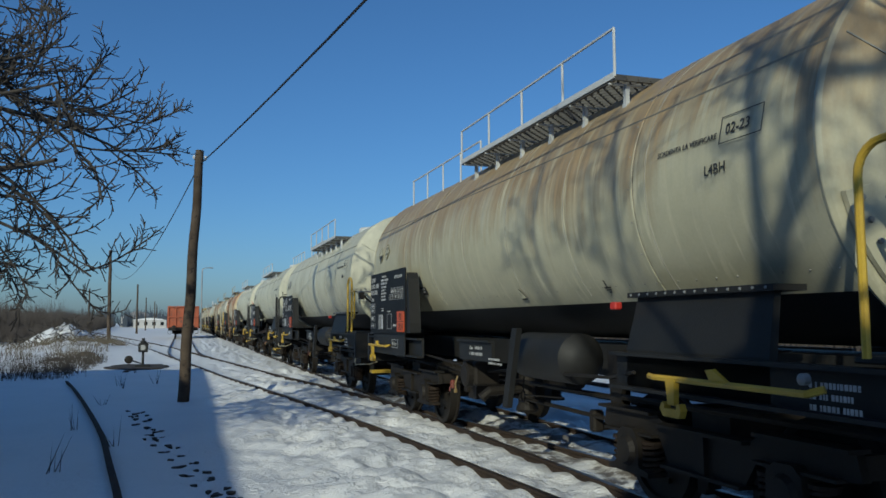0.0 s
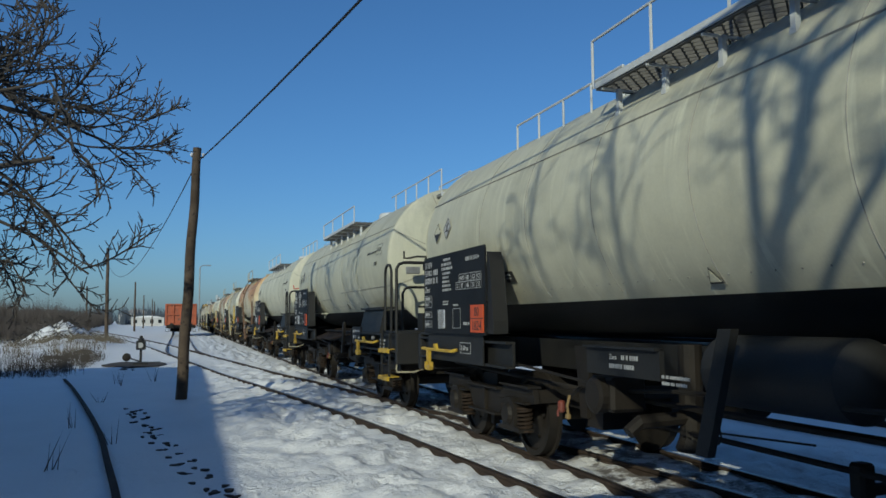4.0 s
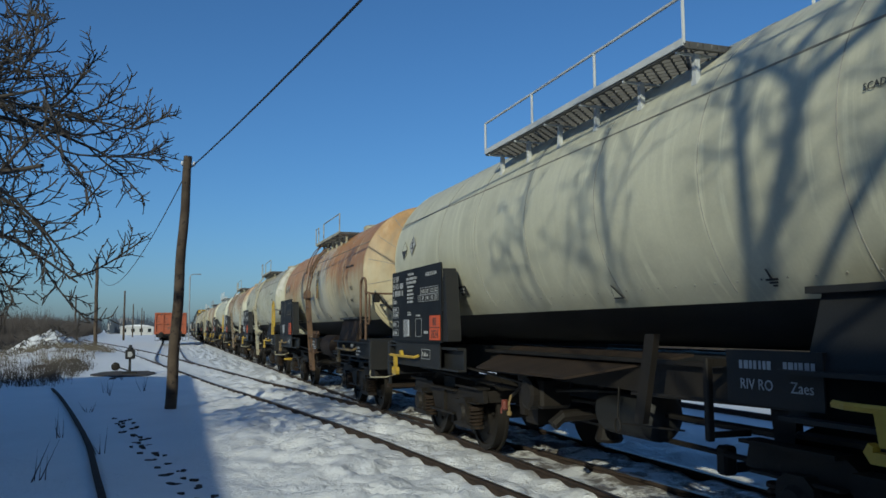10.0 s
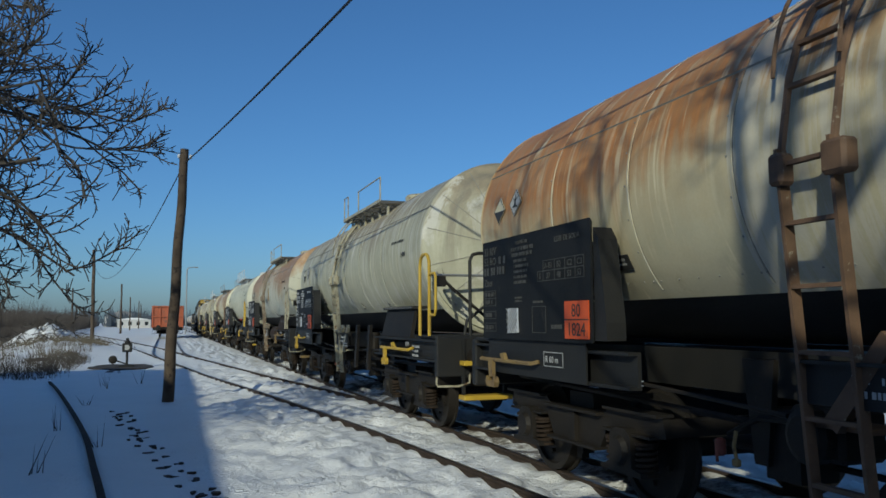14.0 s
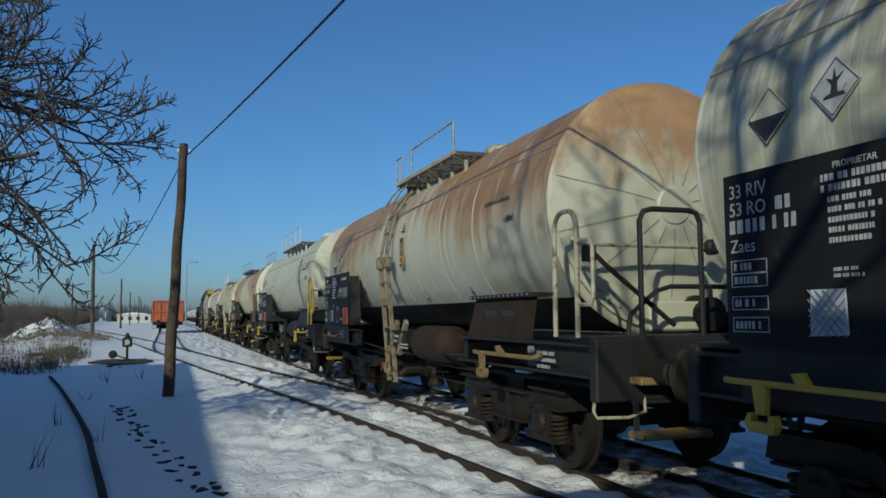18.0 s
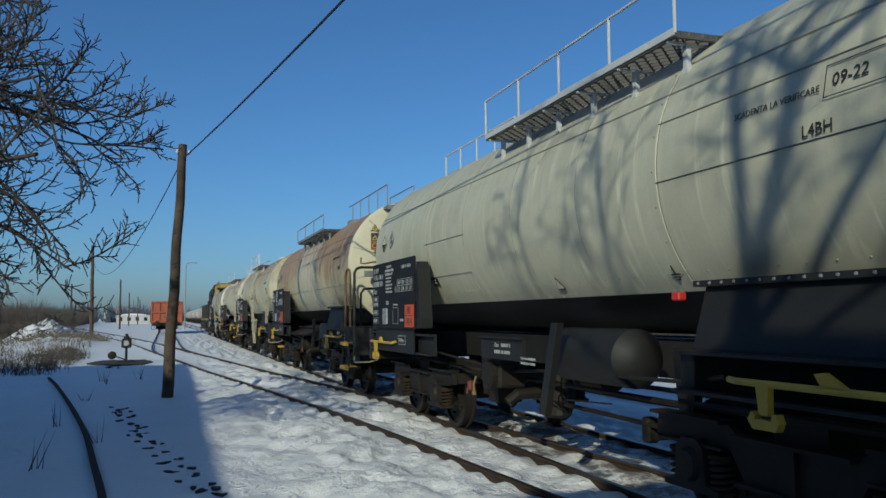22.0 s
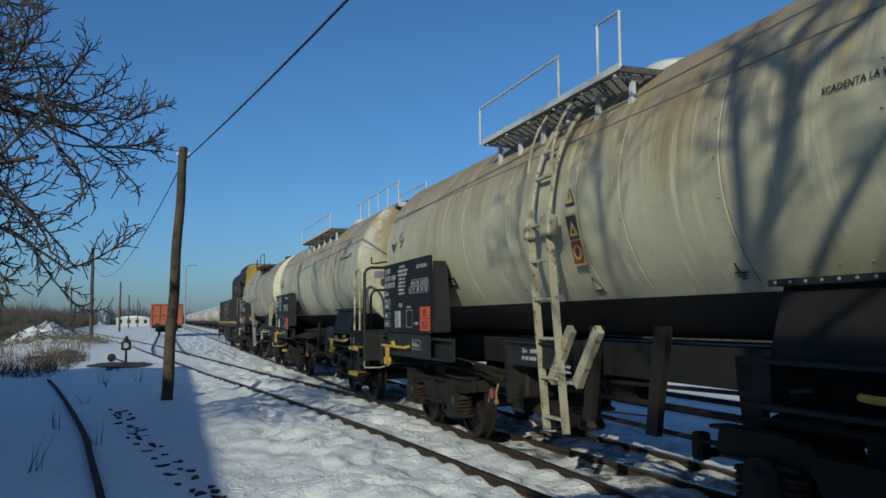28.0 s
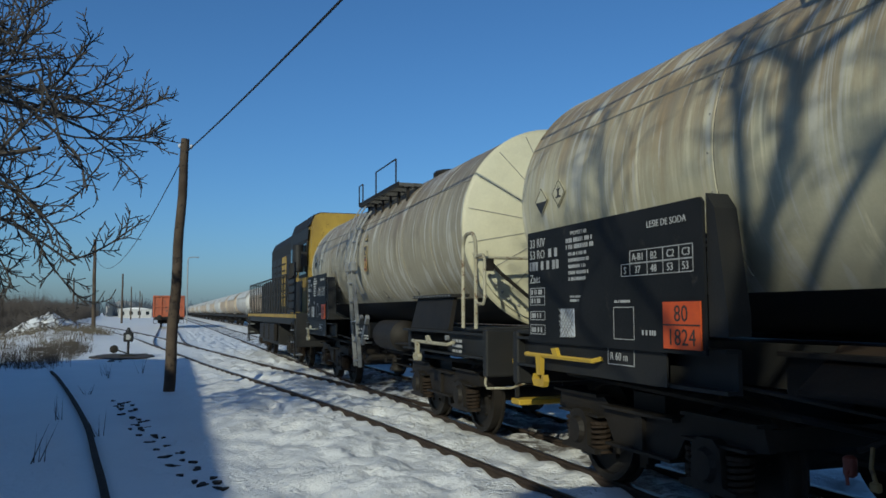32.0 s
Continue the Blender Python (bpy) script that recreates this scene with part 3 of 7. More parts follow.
def arch(x, y0, y1, z0, z1, r=0.022, round_=0.18):
    """A bent tube: up, over and down, in the plane of the track."""
    pts = [(x, y0, z0), (x, y0, z1 - round_)]
    s = 1 if y1 > y0 else -1
    rr = min(round_, abs(y1 - y0) / 2)
    pts += [(x, y0 + s * rr * (1 - math.cos(a)), z1 - round_ + round_ * math.sin(a)) for a in [math.pi / 2 * k / 5 for k in range(1, 6)]]
    pts += [(x, y1 - s * rr * (1 - math.cos(a)), z1 - round_ + round_ * math.sin(a)) for a in [math.pi / 2 * k / 5 for k in range(5, 0, -1)]]
    pts += [(x, y1, z1 - round_), (x, y1, z0)]
    return Mesh().tube(pts, r, 8)


def wheelset_mesh():
    m = Mesh()
    for s in (-1, 1):
        m.lathe([(s * 0.68, 0.49), (s * 0.705, 0.49), (s * 0.715, 0.462), (s * 0.815, 0.458), (s * 0.815, 0.40), (s * 0.785, 0.385), (s * 0.765, 0.20), (s * 0.80, 0.14), (s * 0.83, 0.12), (s * 0.83, 0.08)], "x", (0, 0, 0), 36)
    m.lathe([(-1.02, 0.055), (-0.83, 0.065), (-0.8, 0.085), (0.8, 0.085), (0.83, 0.065), (1.02, 0.055)], "x", (0, 0, 0), 14)
    # bolts make the turning visible
    for s in (-1, 1):
        for k in range(6):
            a = 2 * math.pi * k / 6
            m.lathe([(s * 0.79, 0.022), (s * 0.825, 0.022)], "x", (0, 0.27 * math.cos(a), 0.27 * math.sin(a)), 6)
    return m


def bogie_frame_mesh():
    return Mesh().box(-0.955, -0.22, 0.5, 0.955, 0.22, 0.86).lathe([(0.86, 0.24), (0.95, 0.24)], "z", (0, 0, 0), 20)


def side_frame_mesh():
    """One pressed bogie side with flanges and a rib, on the side of -x."""
    m = Mesh().prism([(-1.42, 0.62), (-1.38, 0.78), (-0.62, 0.80), (-0.5, 0.72), (0.5, 0.72), (0.62, 0.80), (1.38, 0.78), (1.42, 0.62), (1.25, 0.6), (0.56, 0.6), (0.42, 0.40), (-0.42, 0.40), (-0.56, 0.6), (-1.25, 0.6)], -1.02, -0.96)
    for y0, y1, z0, z1 in ((-1.40, -0.60, 0.775, 0.80), (0.60, 1.40, 0.775, 0.80), (-0.46, 0.46, 0.40, 0.425), (-0.5, 0.5, 0.70, 0.725), (-1.3, -0.58, 0.6, 0.62), (0.58, 1.3, 0.6, 0.62)):
        m.box(-1.09, y0, z0, -0.93, y1, z1)
    m.box(-1.06, -0.05, 0.42, -1.02, 0.05, 0.72)
    return m


def spring_mesh():
    pts = [(0.075 * math.cos(a), 0.075 * math.sin(a), 0.22 * a / (2 * math.pi * 5)) for a in [2 * math.pi * 5 * k / 60 for k in range(61)]]
    return Mesh().tube(pts, 0.017, 5).lathe([(-0.02, 0.095), (0.0, 0.095)], "z", (0, 0, 0), 12).lathe([(0.22, 0.095), (0.245, 0.095)], "z", (0, 0, 0), 12)


def axlebox_mesh():
    m = Mesh().prism([(-0.17, -0.12), (-0.30, -0.14), (-0.30, -0.18), (0.30, -0.18), (0.30, -0.14), (0.17, -0.12), (0.15, 0.12), (0.08, 0.18), (-0.08, 0.18), (-0.15, 0.12)], -0.11, 0.07)
    m.lathe([(-0.15, 0.10), (-0.11, 0.125), (-0.10, 0.125)], "x", (0, 0, 0), 16)
    return m


def make_bogie(wagon, y, steel, wheels):
    b = part("bogie", shared(("bogie", steel.name), lambda: bogie_frame_mesh().data("bogie", steel)), steel, wagon, at=pose(0, y, 0))
    for ya in (-0.9, 0.9):
        w = part("wheelset", shared(("wheelset",), lambda: wheelset_mesh().data("wheelset", GRIME, True)), GRIME, b, at=pose(0, ya, 0.46))
        wheels.append((w, ya, 0.46, 0.46))
        for s in (-1, 1):
            part("axlebox", shared(("axlebox", steel.name), lambda: axlebox_mesh().data("axlebox", steel)), steel, b, at=pose(s * 1.0, ya, 0.47, 0, 0, 0 if s < 0 else 180))
            for q in (-0.22, 0.22):
                part("spring", shared(("spring",), lambda: spring_mesh().data("spring", RUSTY)), RUSTY, b, at=pose(s * 1.0, ya + q, 0.315))
    for s in (-1, 1):
        part("side_frame", shared(("sideframe", steel.name), lambda: side_frame_mesh().data("side_frame", steel)), steel, b, at=pose(0, 0, 0, 0, 0, 0 if s < 0 else 180))
        part("end_beam", shared(("endbeam", steel.name), lambda: Mesh().box(-0.955, 1.32, 0.62, 0.955, 1.38, 0.76).data("end_beam", steel)), steel, b, at=pose(0, 0, 0, 0, 0, 0 if s < 0 else 180))
        part("brake_hanger", shared(("hanger",), lambda: Mesh().box(-0.04, -0.05, 0.2, 0.04, 0.05, 0.62).box(-0.06, -0.11, 0.25, 0.06, -0.04, 0.5).data("brake_hanger", GRIME)), GRIME, b, at=pose(s * 0.75, 0.36, 0))
        part("brake_hanger", _cache[("hanger",)], GRIME, b, at=pose(s * 0.75, -0.36, 0, 0, 0, 180))
    return b


def buffer_mesh():
    return Mesh().lathe([(0.0, 0.16), (-0.03, 0.16), (-0.04, 0.115), (-0.36, 0.105), (-0.37, 0.085), (-0.575, 0.085), (-0.58, 0.21), (-0.605, 0.225), (-0.62, 0.20)], "y", (0, 0, 0), 20)


def grating_mesh(x0, x1, y0, y1, z, step=0.11):
    """An open walkway grating: frame bars and slanting slats."""
    m = Mesh()
    w = x1 - x0
    k = y0 - w
    while k < y1:
        for s in (1, -1):
            a, b = (k, k + w) if s > 0 else (k + w, k)
            pa, pb = Vector((x0, a, 0)), Vector((x1, b, 0))
            # clip to the frame
            t0, t1 = 0.0, 1.0
            for lim, sign in ((y0, 1), (y1, -1)):
                da, db = sign * (pa.y - lim), sign * (pb.y - lim)
                if da < 0 and db < 0:
                    t0, t1 = 1, 0
                elif da < 0:
                    t0 = max(t0, da / (da - db))
                elif db < 0:
                    t1 = min(t1, da / (da - db))
            if t1 > t0 + 0.02:
                p, q = pa.lerp(pb, t0), pa.lerp(pb, t1)
                m.add([(p.x, p.y - 0.008, z - 0.035), (p.x, p.y + 0.008, z - 0.035), (q.x, q.y + 0.008, z - 0.035), (q.x, q.y - 0.008, z - 0.035),
                       (p.x, p.y - 0.008, z - 0.005), (p.x, p.y + 0.008, z - 0.005), (q.x, q.y + 0.008, z - 0.005), (q.x, q.y - 0.008, z - 0.005)],
                      [(0, 1, 2, 3), (7, 6, 5, 4), (0, 4, 5, 1), (2, 6, 7, 3), (1, 5, 6, 2), (0, 3, 7, 4)])
        k += step
    return m


def tray_mesh(x0, x1, y0, y1, z):
    """The angle-iron frame of a grating, one closed ring."""
    a = [(x0, y0), (x1, y0), (x1, y1), (x0, y1)]
    b = [(x0 + 0.03, y0 + 0.03), (x1 - 0.03, y0 + 0.03), (x1 - 0.03, y1 - 0.03), (x0 + 0.03, y1 - 0.03)]
    v = [(x, y, h) for h in (z - 0.05, z) for ring in (a, b) for x, y in ring]
    f = []
    for k in range(4):
        q = (k + 1) % 4
        f += [(k, q, 8 + q, 8 + k), (4 + k, 12 + k, 12 + q, 4 + q), (k, 4 + k, 4 + q, q), (8 + k, 8 + q, 12 + q, 12 + k)]
    return Mesh().add(v, f)


def lever_mesh():
    """A change-over lever: long bar, pointer and a hooked weight."""
    m = Mesh().tube([(0, 0.85, 0.0), (-0.05, 0.72, 0.0), (-0.05, -0.72, 0.0), (0, -0.8, 0.03)], 0.022, 6)
    m.prism([(0.45, -0.17), (0.52, -0.17), (0.545, 0.0), (0.44, 0.0)], -0.075, -0.035)
    m.prism([(0.39, -0.25), (0.57, -0.25), (0.61, -0.20), (0.58, -0.155), (0.55, -0.17), (0.555, -0.195), (0.42, -0.195), (0.42, -0.16), (0.385, -0.155), (0.365, -0.20)], -0.08, -0.03)
    m.prism([(-0.08, 0.02), (0.08, 0.02), (0.12, 0.08), (0.05, 0.09)], -0.065, -0.035)
    return m


def short_lever_mesh():
    """The lever under the data board: a short bar with a hooked weight."""
    m = Mesh().tube([(0, 0.48, 0.0), (-0.05, 0.42, 0.0), (-0.05, -0.80, 0.0), (0, -0.86, 0.02)], 0.02, 6)
    m.prism([(0.08, -0.17), (0.15, -0.17), (0.175, 0.0), (0.07, 0.0)], -0.075, -0.035)
    m.prism([(0.02, -0.27), (0.20, -0.27), (0.24, -0.22), (0.21, -0.165), (0.18, -0.18), (0.185, -0.21), (0.05, -0.21), (0.05, -0.17), (0.015, -0.165), (-0.005, -0.22)], -0.08, -0.03)
    return m.prism([(-0.25, 0.01), (-0.16, 0.01), (-0.12, 0.07), (-0.2, 0.08)], -0.07, -0.035)


def step_set(wagon, y, colour):
    st = part("step", Mesh().box(-1.42, y - 0.27, 0.58, -1.39, y - 0.23, 1.3).box(-1.42, y + 0.23, 0.58, -1.39, y + 0.27, 1.3).box(-1.42, y - 0.25, 1.0, -1.2, y + 0.25, 1.03).box(-1.42, y - 0.25, 0.56, -1.2, y + 0.25, 0.59), BLACK, wagon)
    for z in (1.015, 0.575):
        part("step_edge", shared(("edge", colour.name), lambda: Mesh().prism([(-1.46, -0.03), (-1.415, -0.035), (-1.415, 0.02), (-1.25, 0.025), (-1.25, 0.035), (-1.44, 0.034), (-1.46, 0.02)], -0.29, 0.29, "y").data("step_edge", colour)), colour, st, at=pose(0, y, z))
    return st


def end_step_set(wagon, colour):
    """Two treads hung below the end railing."""
    st = part("step", Mesh().box(-1.05, -5.93, 0.55, -1.01, -5.90, 1.28).box(-0.49, -5.93, 0.55, -0.45, -5.90, 1.28).box(-1.05, -5.90, 0.80, -0.45, -5.88, 0.84), BLACK, wagon)
    for z in (0.99, 0.56):
        part("step_edge", shared(("endedge", colour.name), lambda: Mesh().bevel_box(-1.08, -6.08, -0.03, -0.42, -5.86, 0.03, 0.01).data("step_edge", colour)), colour, st, at=pose(0, 0, z))
    return st


def flat_sign(outline, x, y, z, material, wagon, name, label="", a=0.0, d=0.006):
    """A thin plate that lies on the tank's side, a degrees up."""
    m = Mesh().prism(outline, 0, d, "z")
    return part(name, m, material, wagon, label, pose(x, y, z) @ Matrix.Rotation(radians(a), 4, "Y") @ SIDE)


def diamond(w):
    return [(0, -w), (w, 0), (0, w), (-w, 0)]


def rect(w, h):
    return [(-w / 2, -h / 2), (w / 2, -h / 2), (w / 2, h / 2), (-w / 2, h / 2)]


def tri(w):
    return [(-w, -w * 0.8), (w, -w * 0.8), (0, w)]


def bars(rows, w0, x0, z0, h, gap, seed):
    """Unreadable lettering as plain bars: broken rows of short strokes."""
    rg = random.Random(seed)
    m = Mesh()
    for k in range(rows):
        x = x0
        end = x0 + w0 * rg.uniform(0.7, 1.0)
        while x < end:
            w = rg.uniform(0.35, 0.75) * h
            m.prism([(x, z0 - k * gap), (x + w, z0 - k * gap), (x + w, z0 - k * gap + h), (x, z0 - k * gap + h)], 0, 0.002, "z")
            x += w + h * rg.choice((0.22, 0.25, 0.3, 0.8))
    return m


def frame_lines(x0, z0, x1, z1, t=0.008):
    m = Mesh()
    for a, b, c, d in ((x0, z0, x1, z0 + t), (x0, z1 - t, x1, z1), (x0, z0, x0 + t, z1), (x1 - t, z0, x1, z1)):
        m.prism([(a, b), (c, b), (c, d), (a, d)], 0, 0.002, "z")
    return m


def make_board(wagon, seed, w=2.28, top=2.34, faded=False):
    """The black data board at the wagon's far corner with its writing."""
    bx, h, g = -1.44, 1.0, w - 2.2
    b = part("data_board", Mesh().prism([(5.25, top - h), (5.25, top), (5.25 - w + 0.03, top), (5.25 - w, top - 0.03), (5.25 - w, top - h)], bx, bx + 0.02), BOARD, wagon, "black data board with white lettering")
    part("board_bracket", Mesh().prism([(y - g, z) for y, z in ((3.04, 1.36), (3.04, 2.26), (2.96, 2.16), (2.86, 1.5), (2.86, 1.36))], -1.42, -1.25).box(-1.42, 3.2, 1.36, -1.36, 5.2, 1.5), BLACK, b)
    o = pose(bx - 0.003, 5.25, top - 0.94) @ SIDE   # lower far corner, reading direction
    ink = FADED if faded else LETTER
    txt = lambda body, size, x, z: tagged(part("lettering", text_data(body, size, ink), ink, b, at=o @ pose(x, z, 0.001)), kind="stuff")
    row = lambda n, w0, x, z, h, gap, k, at: tagged(part("lettering", bars(n, w0, x, z, h, gap, seed + k), ink, b, at=at), kind="stuff")
    txt("33 RIV", 0.115, 0.05, 0.795)
    txt("53 RO", 0.115, 0.05, 0.69)
    txt("Zaes", 0.11, 0.05, 0.475)
    row(1, 0.2, 0.43, 0.692, 0.075, 0.1, 5, o)
    row(1, 0.6, 0.05, 0.587, 0.078, 0.1, 1, o)
    txt("PROPRIETAR", 0.048, 0.84, 0.85)
    row(2, 0.5, 0.76, 0.79, 0.036, 0.055, 2, o)
    row(5, 0.36, 0.80, 0.68, 0.028, 0.052, 12, o)
    row(2, 0.2, 0.82, 0.33, 0.018, 0.032, 3, o)
    r = o @ pose(g, 0, 0)   # the right-hand block of the board
    txt("LESIE DE SODA", 0.068, 1.58 + g, 0.80)
    part("load_table", frame_lines(1.36, 0.56, 2.10, 0.655, 0.006), ink, b, at=r)
    part("load_table", frame_lines(1.24, 0.47, 2.10, 0.562, 0.006), ink, b, at=r)
    for x in (1.36, 1.58, 1.77, 1.95):
        part("table_rule", shared(("rule", ink.name), lambda: Mesh().prism([(-0.003, 0.47), (0.003, 0.47), (0.003, 0.65), (-0.003, 0.65)], 0, 0.002, "z").data("table_rule", ink)), ink, b, at=r @ pose(x, 0, 0))
    for body, x in (("A-B1", 1.385), ("B2", 1.62), ("C2", 1.81), ("C3", 1.98)):
        txt(body, 0.075, x + g, 0.58)
    for body, x in (("S", 1.275), ("37", 1.42), ("48", 1.62), ("53", 1.81), ("53", 1.98)):
        txt(body, 0.075, x + g, 0.49)
    for z0, z1 in ((0.35, 0.43), (0.272, 0.352), (0.14, 0.22), (0.013, 0.10)):
        part("load_table", frame_lines(0.05, z0, 0.35, z1, 0.006), ink, b, at=o)
        row(1, 0.22, 0.075, z0 + 0.02, 0.042, 0.06, int(100 * z0), o)
    part("label_pocket", Mesh().prism([(0.66, 0.06), (0.90, 0.07), (0.89, 0.30), (0.67, 0.30)], 0, 0.012, "z"), PAPER, b, "pale paper label behind wire mesh", at=o @ pose(0, -0.06, 0))
    net = Mesh()
    for k in range(5):
        q = -0.10 + 0.05 * k
        net.tube([(max(-0.12, q - 0.12), -0.12 + max(0, -q), 0.02), (min(0.12, q + 0.12), 0.12 - max(0, q), 0.02)], 0.004, 3)
        net.tube([(max(-0.12, q - 0.12), 0.12 - max(0, -q), 0.022), (min(0.12, q + 0.12), -0.12 + max(0, q), 0.022)], 0.004, 3)
    tagged(part("wire_mesh", net, ZINC, b, at=o @ pose(0.78, 0.12, 0)), kind="stuff")
    part("label_frame", frame_lines(1.12, 0.01, 1.40, 0.25, 0.006), ink, b, at=r)
    row(1, 0.24, 1.14, 0.28, 0.02, 0.05, 14, r)
    row(1, 0.2, 1.5, 0.05, 0.035, 0.05, 15, r)
    pl = part("hazard_plate", Mesh().prism([(1.77, -0.03), (2.17, -0.03), (2.17, 0.28), (1.77, 0.28)], 0, 0.012, "z"), ORANGE, b, "orange hazard plate with black numbers", at=r)
    lt = lambda body, z: tagged(part("plate_number", text_data(body, 0.155, INK, "CENTER"), INK, pl, at=pose(1.97, z, 0.013)), kind="stuff")
    lt("80", 0.15)
    lt("1824", -0.005)
    part("plate_rule", Mesh().prism([(1.77, 0.122), (2.17, 0.122), (2.17, 0.132), (1.77, 0.132)], 0.012, 0.015, "z"), INK, pl)
    return b


def side_platform(wagon, y0, y1, colour, rail_from, rail_to, posts, extra=None, rail_h=0.41, lift=0.0):
    """Grated walkway hung on the tank's shoulder with its hand rail."""
    z, x0, x1 = 3.56 + lift, -1.18 + lift, -0.42 + 0.5 * lift
    p = part("walkway", tray_mesh(x0, x1, y0, y1, z), MESHDARK, wagon, "steel grating walkway")
    tagged(part("grating", grating_mesh(x0, x1, y0, y1, z, 0.12), MESHDARK, p), kind="stuff")
    part("walkway_edge", Mesh().box(x0 - 0.012, y0, z - 0.035, x0 - 0.001, y1, z + 0.02), colour, p)
    n = 6
    for k in range(n):
        y = y0 + 0.1 + (y1 - y0 - 0.2) * k / (n - 1)
        xs = x0 + 0.17
        zs = ZC + math.sqrt(R * R - xs * xs)
        part("walkway_post", Mesh().box(xs - 0.02, y - 0.022, zs - 0.03, xs + 0.02, y + 0.022, z - 0.051).box(xs - 0.025, y - 0.03, zs - 0.03, xs + 0.025, y + 0.03, zs + 0.01).box(x0, y - 0.012, z - 0.066, x1, y + 0.012, z - 0.051), colour, p)
    part("rail_bar", Mesh().tube([(x0, rail_from, z + rail_h), (x0, rail_to, z + rail_h)], 0.013, 6), colour, p)
    for k in range(posts):
        y = rail_from + (rail_to - rail_from) * k / (posts - 1)
        part("rail_post", Mesh().tube([(x0, y, z - 0.02), (x0, y, z + rail_h)], 0.013, 6), colour, p)
    if extra:   # separate hoop at the far end
        xh, zb = (-0.75, 3.56) if extra[1] - extra[0] > 1 else (x0, z - 0.02)
        part("rail_hoop", Mesh().tube([(xh, extra[0], zb), (xh, extra[0], z + extra[2]), (xh, extra[1], z + extra[2]), (xh, extra[1], zb)], 0.013, 6), colour, p)
        if extra[1] - extra[0] > 1:
            for k in range(1, 4):
                yk = extra[0] + (extra[1] - extra[0]) * k / 4
                part("rail_post", Mesh().tube([(xh, yk, zb), (xh, yk, z + extra[2])], 0.012, 6), colour, p)
    return p


def top_walk(wagon, colour, y_far, posts, dx=0.0):
    """Low railed walkway along the crown to the end ladder."""
    x0, x1, z = -0.56 + dx, -0.02 + dx, 3.66
    p = part("end_landing", tray_mesh(x0, x1, -5.2, -4.3, z + 0.02), ZINC, wagon, "grating landing above the ladder")
    tagged(part("grating", grating_mesh(x0, x1, -5.2, -4.3, z + 0.02), ZINC, p), kind="stuff")
    part("landing_edge", Mesh().box(x0 - 0.01, -5.212, z - 0.05, x1 + 0.01, -5.2, z + 0.03), colour, p)
    part("walk_plate", Mesh().box(x0, -4.3, z - 0.02, x1, y_far, z), colour, wagon)
    b = part("rail_bar", Mesh().tube([(x0, -5.18, z + 0.43), (x0, y_far, z + 0.43)], 0.013, 6), colour, wagon)
    for k in range(posts):
        y = -5.18 + (y_far + 4.84) * k / (posts - 1)
        part("rail_post", Mesh().tube([(x0, y, z), (x0, y, z + 0.43)], 0.013, 6), colour, b)
    c = part("rail_bar", Mesh().tube([(x1, -5.18, z), (x1, -5.18, z + 0.43), (x1, -3.4, z + 0.43), (x1, -3.4, z + 0.1)], 0.013, 6), colour, wagon)
    return p


def end_ladder(wagon, colour, dx=0.0):
    x0, x1 = -0.48 + dx, -0.04 + dx
    top, bot = (-5.14, 3.66), (-5.22, 1.5)
    l = part("end_ladder", Mesh().tube([(x0, bot[0], bot[1]), (x0, top[0], top[1])], 0.02, 6).tube([(x1, bot[0], bot[1]), (x1, top[0], top[1])], 0.02, 6), colour, wagon, "pale steel ladder up the tank end")
    for k in range(9):
        t = (k + 0.6) / 9
        y, z = bot[0] + (top[0] - bot[0]) * t, bot[1] + (top[1] - bot[1]) * t
        part("rung", shared(("rung", colour.name, dx), lambda: Mesh().box(x0, -0.015, -0.012, x1, 0.015, 0.012).data("rung", colour)), colour, l, at=pose(0, y, z))
    return l


def side_ladder(wagon, y, colour):
    """Ladder on the tank side, from knee height to the walkway."""
    l = part("side_ladder", Mesh(), colour, wagon, "worn steel ladder on the tank side")
    m = Mesh()
    arc = [on_tank(a, R + 0.07) for a in (14, 24, 34, 44, 52)]
    for dy in (-0.19, 0.19):
        m.prism([(-1.26, 0.5), (-1.19, 0.5), (-1.34, 2.47), (-1.41, 2.47)], y + dy - 0.012, y + dy + 0.012, "y")
        m.tube([(-1.37, y + dy, 2.42)] + [(x, y + dy, z) for x, z in arc], 0.024, 6)
    for dy in (0.0, -0.47):
        part("strut", Mesh().prism([(y + dy + 0.07, 0.98), (y + dy - 0.33, 1.46), (y + dy - 0.40, 1.40), (y + dy - 0.02, 0.92)], -1.275, -1.215), colour, wagon, "slanting steel strut behind the ladder")
    m.box(-1.22, y - 0.2, 0.93, -1.0, y + 0.2, 0.96)
    old = l.data
    l.data = m.data("side_ladder", colour)
    bpy.data.meshes.remove(old)
    pts = [(-1.225 - 0.0765 * (z - 0.5), z) for z in (0.62, 0.98, 1.34, 1.70, 2.05, 2.38)] + [on_tank(a, R + 0.06) for a in (12, 24, 36, 47)]
    for x, z in pts:
        part("rung", shared(("srung", colour.name), lambda: Mesh().box(-0.03, -0.19, -0.012, 0.015, 0.19, 0.012).data("rung", colour)), colour, l, at=pose(x, y, z))
    for dy in (-0.24, 0.24):
        hoop = [on_tank(a, R + 0.14 + 0.07 * math.sin(radians((a - 14) * 3.6))) for a in range(14, 66, 6)]
        part("grab_rail", Mesh().tube([(x, y + dy, z) for x, z in hoop], 0.014, 6), colour, l)
    for a, b in ((-0.32, -0.15), (0.12, 0.23)):
        part("ladder_catch", Mesh().bevel_box(-1.44, y + a, 2.26, -1.33, y + b, 2.44, 0.02), colour, l)
    return l


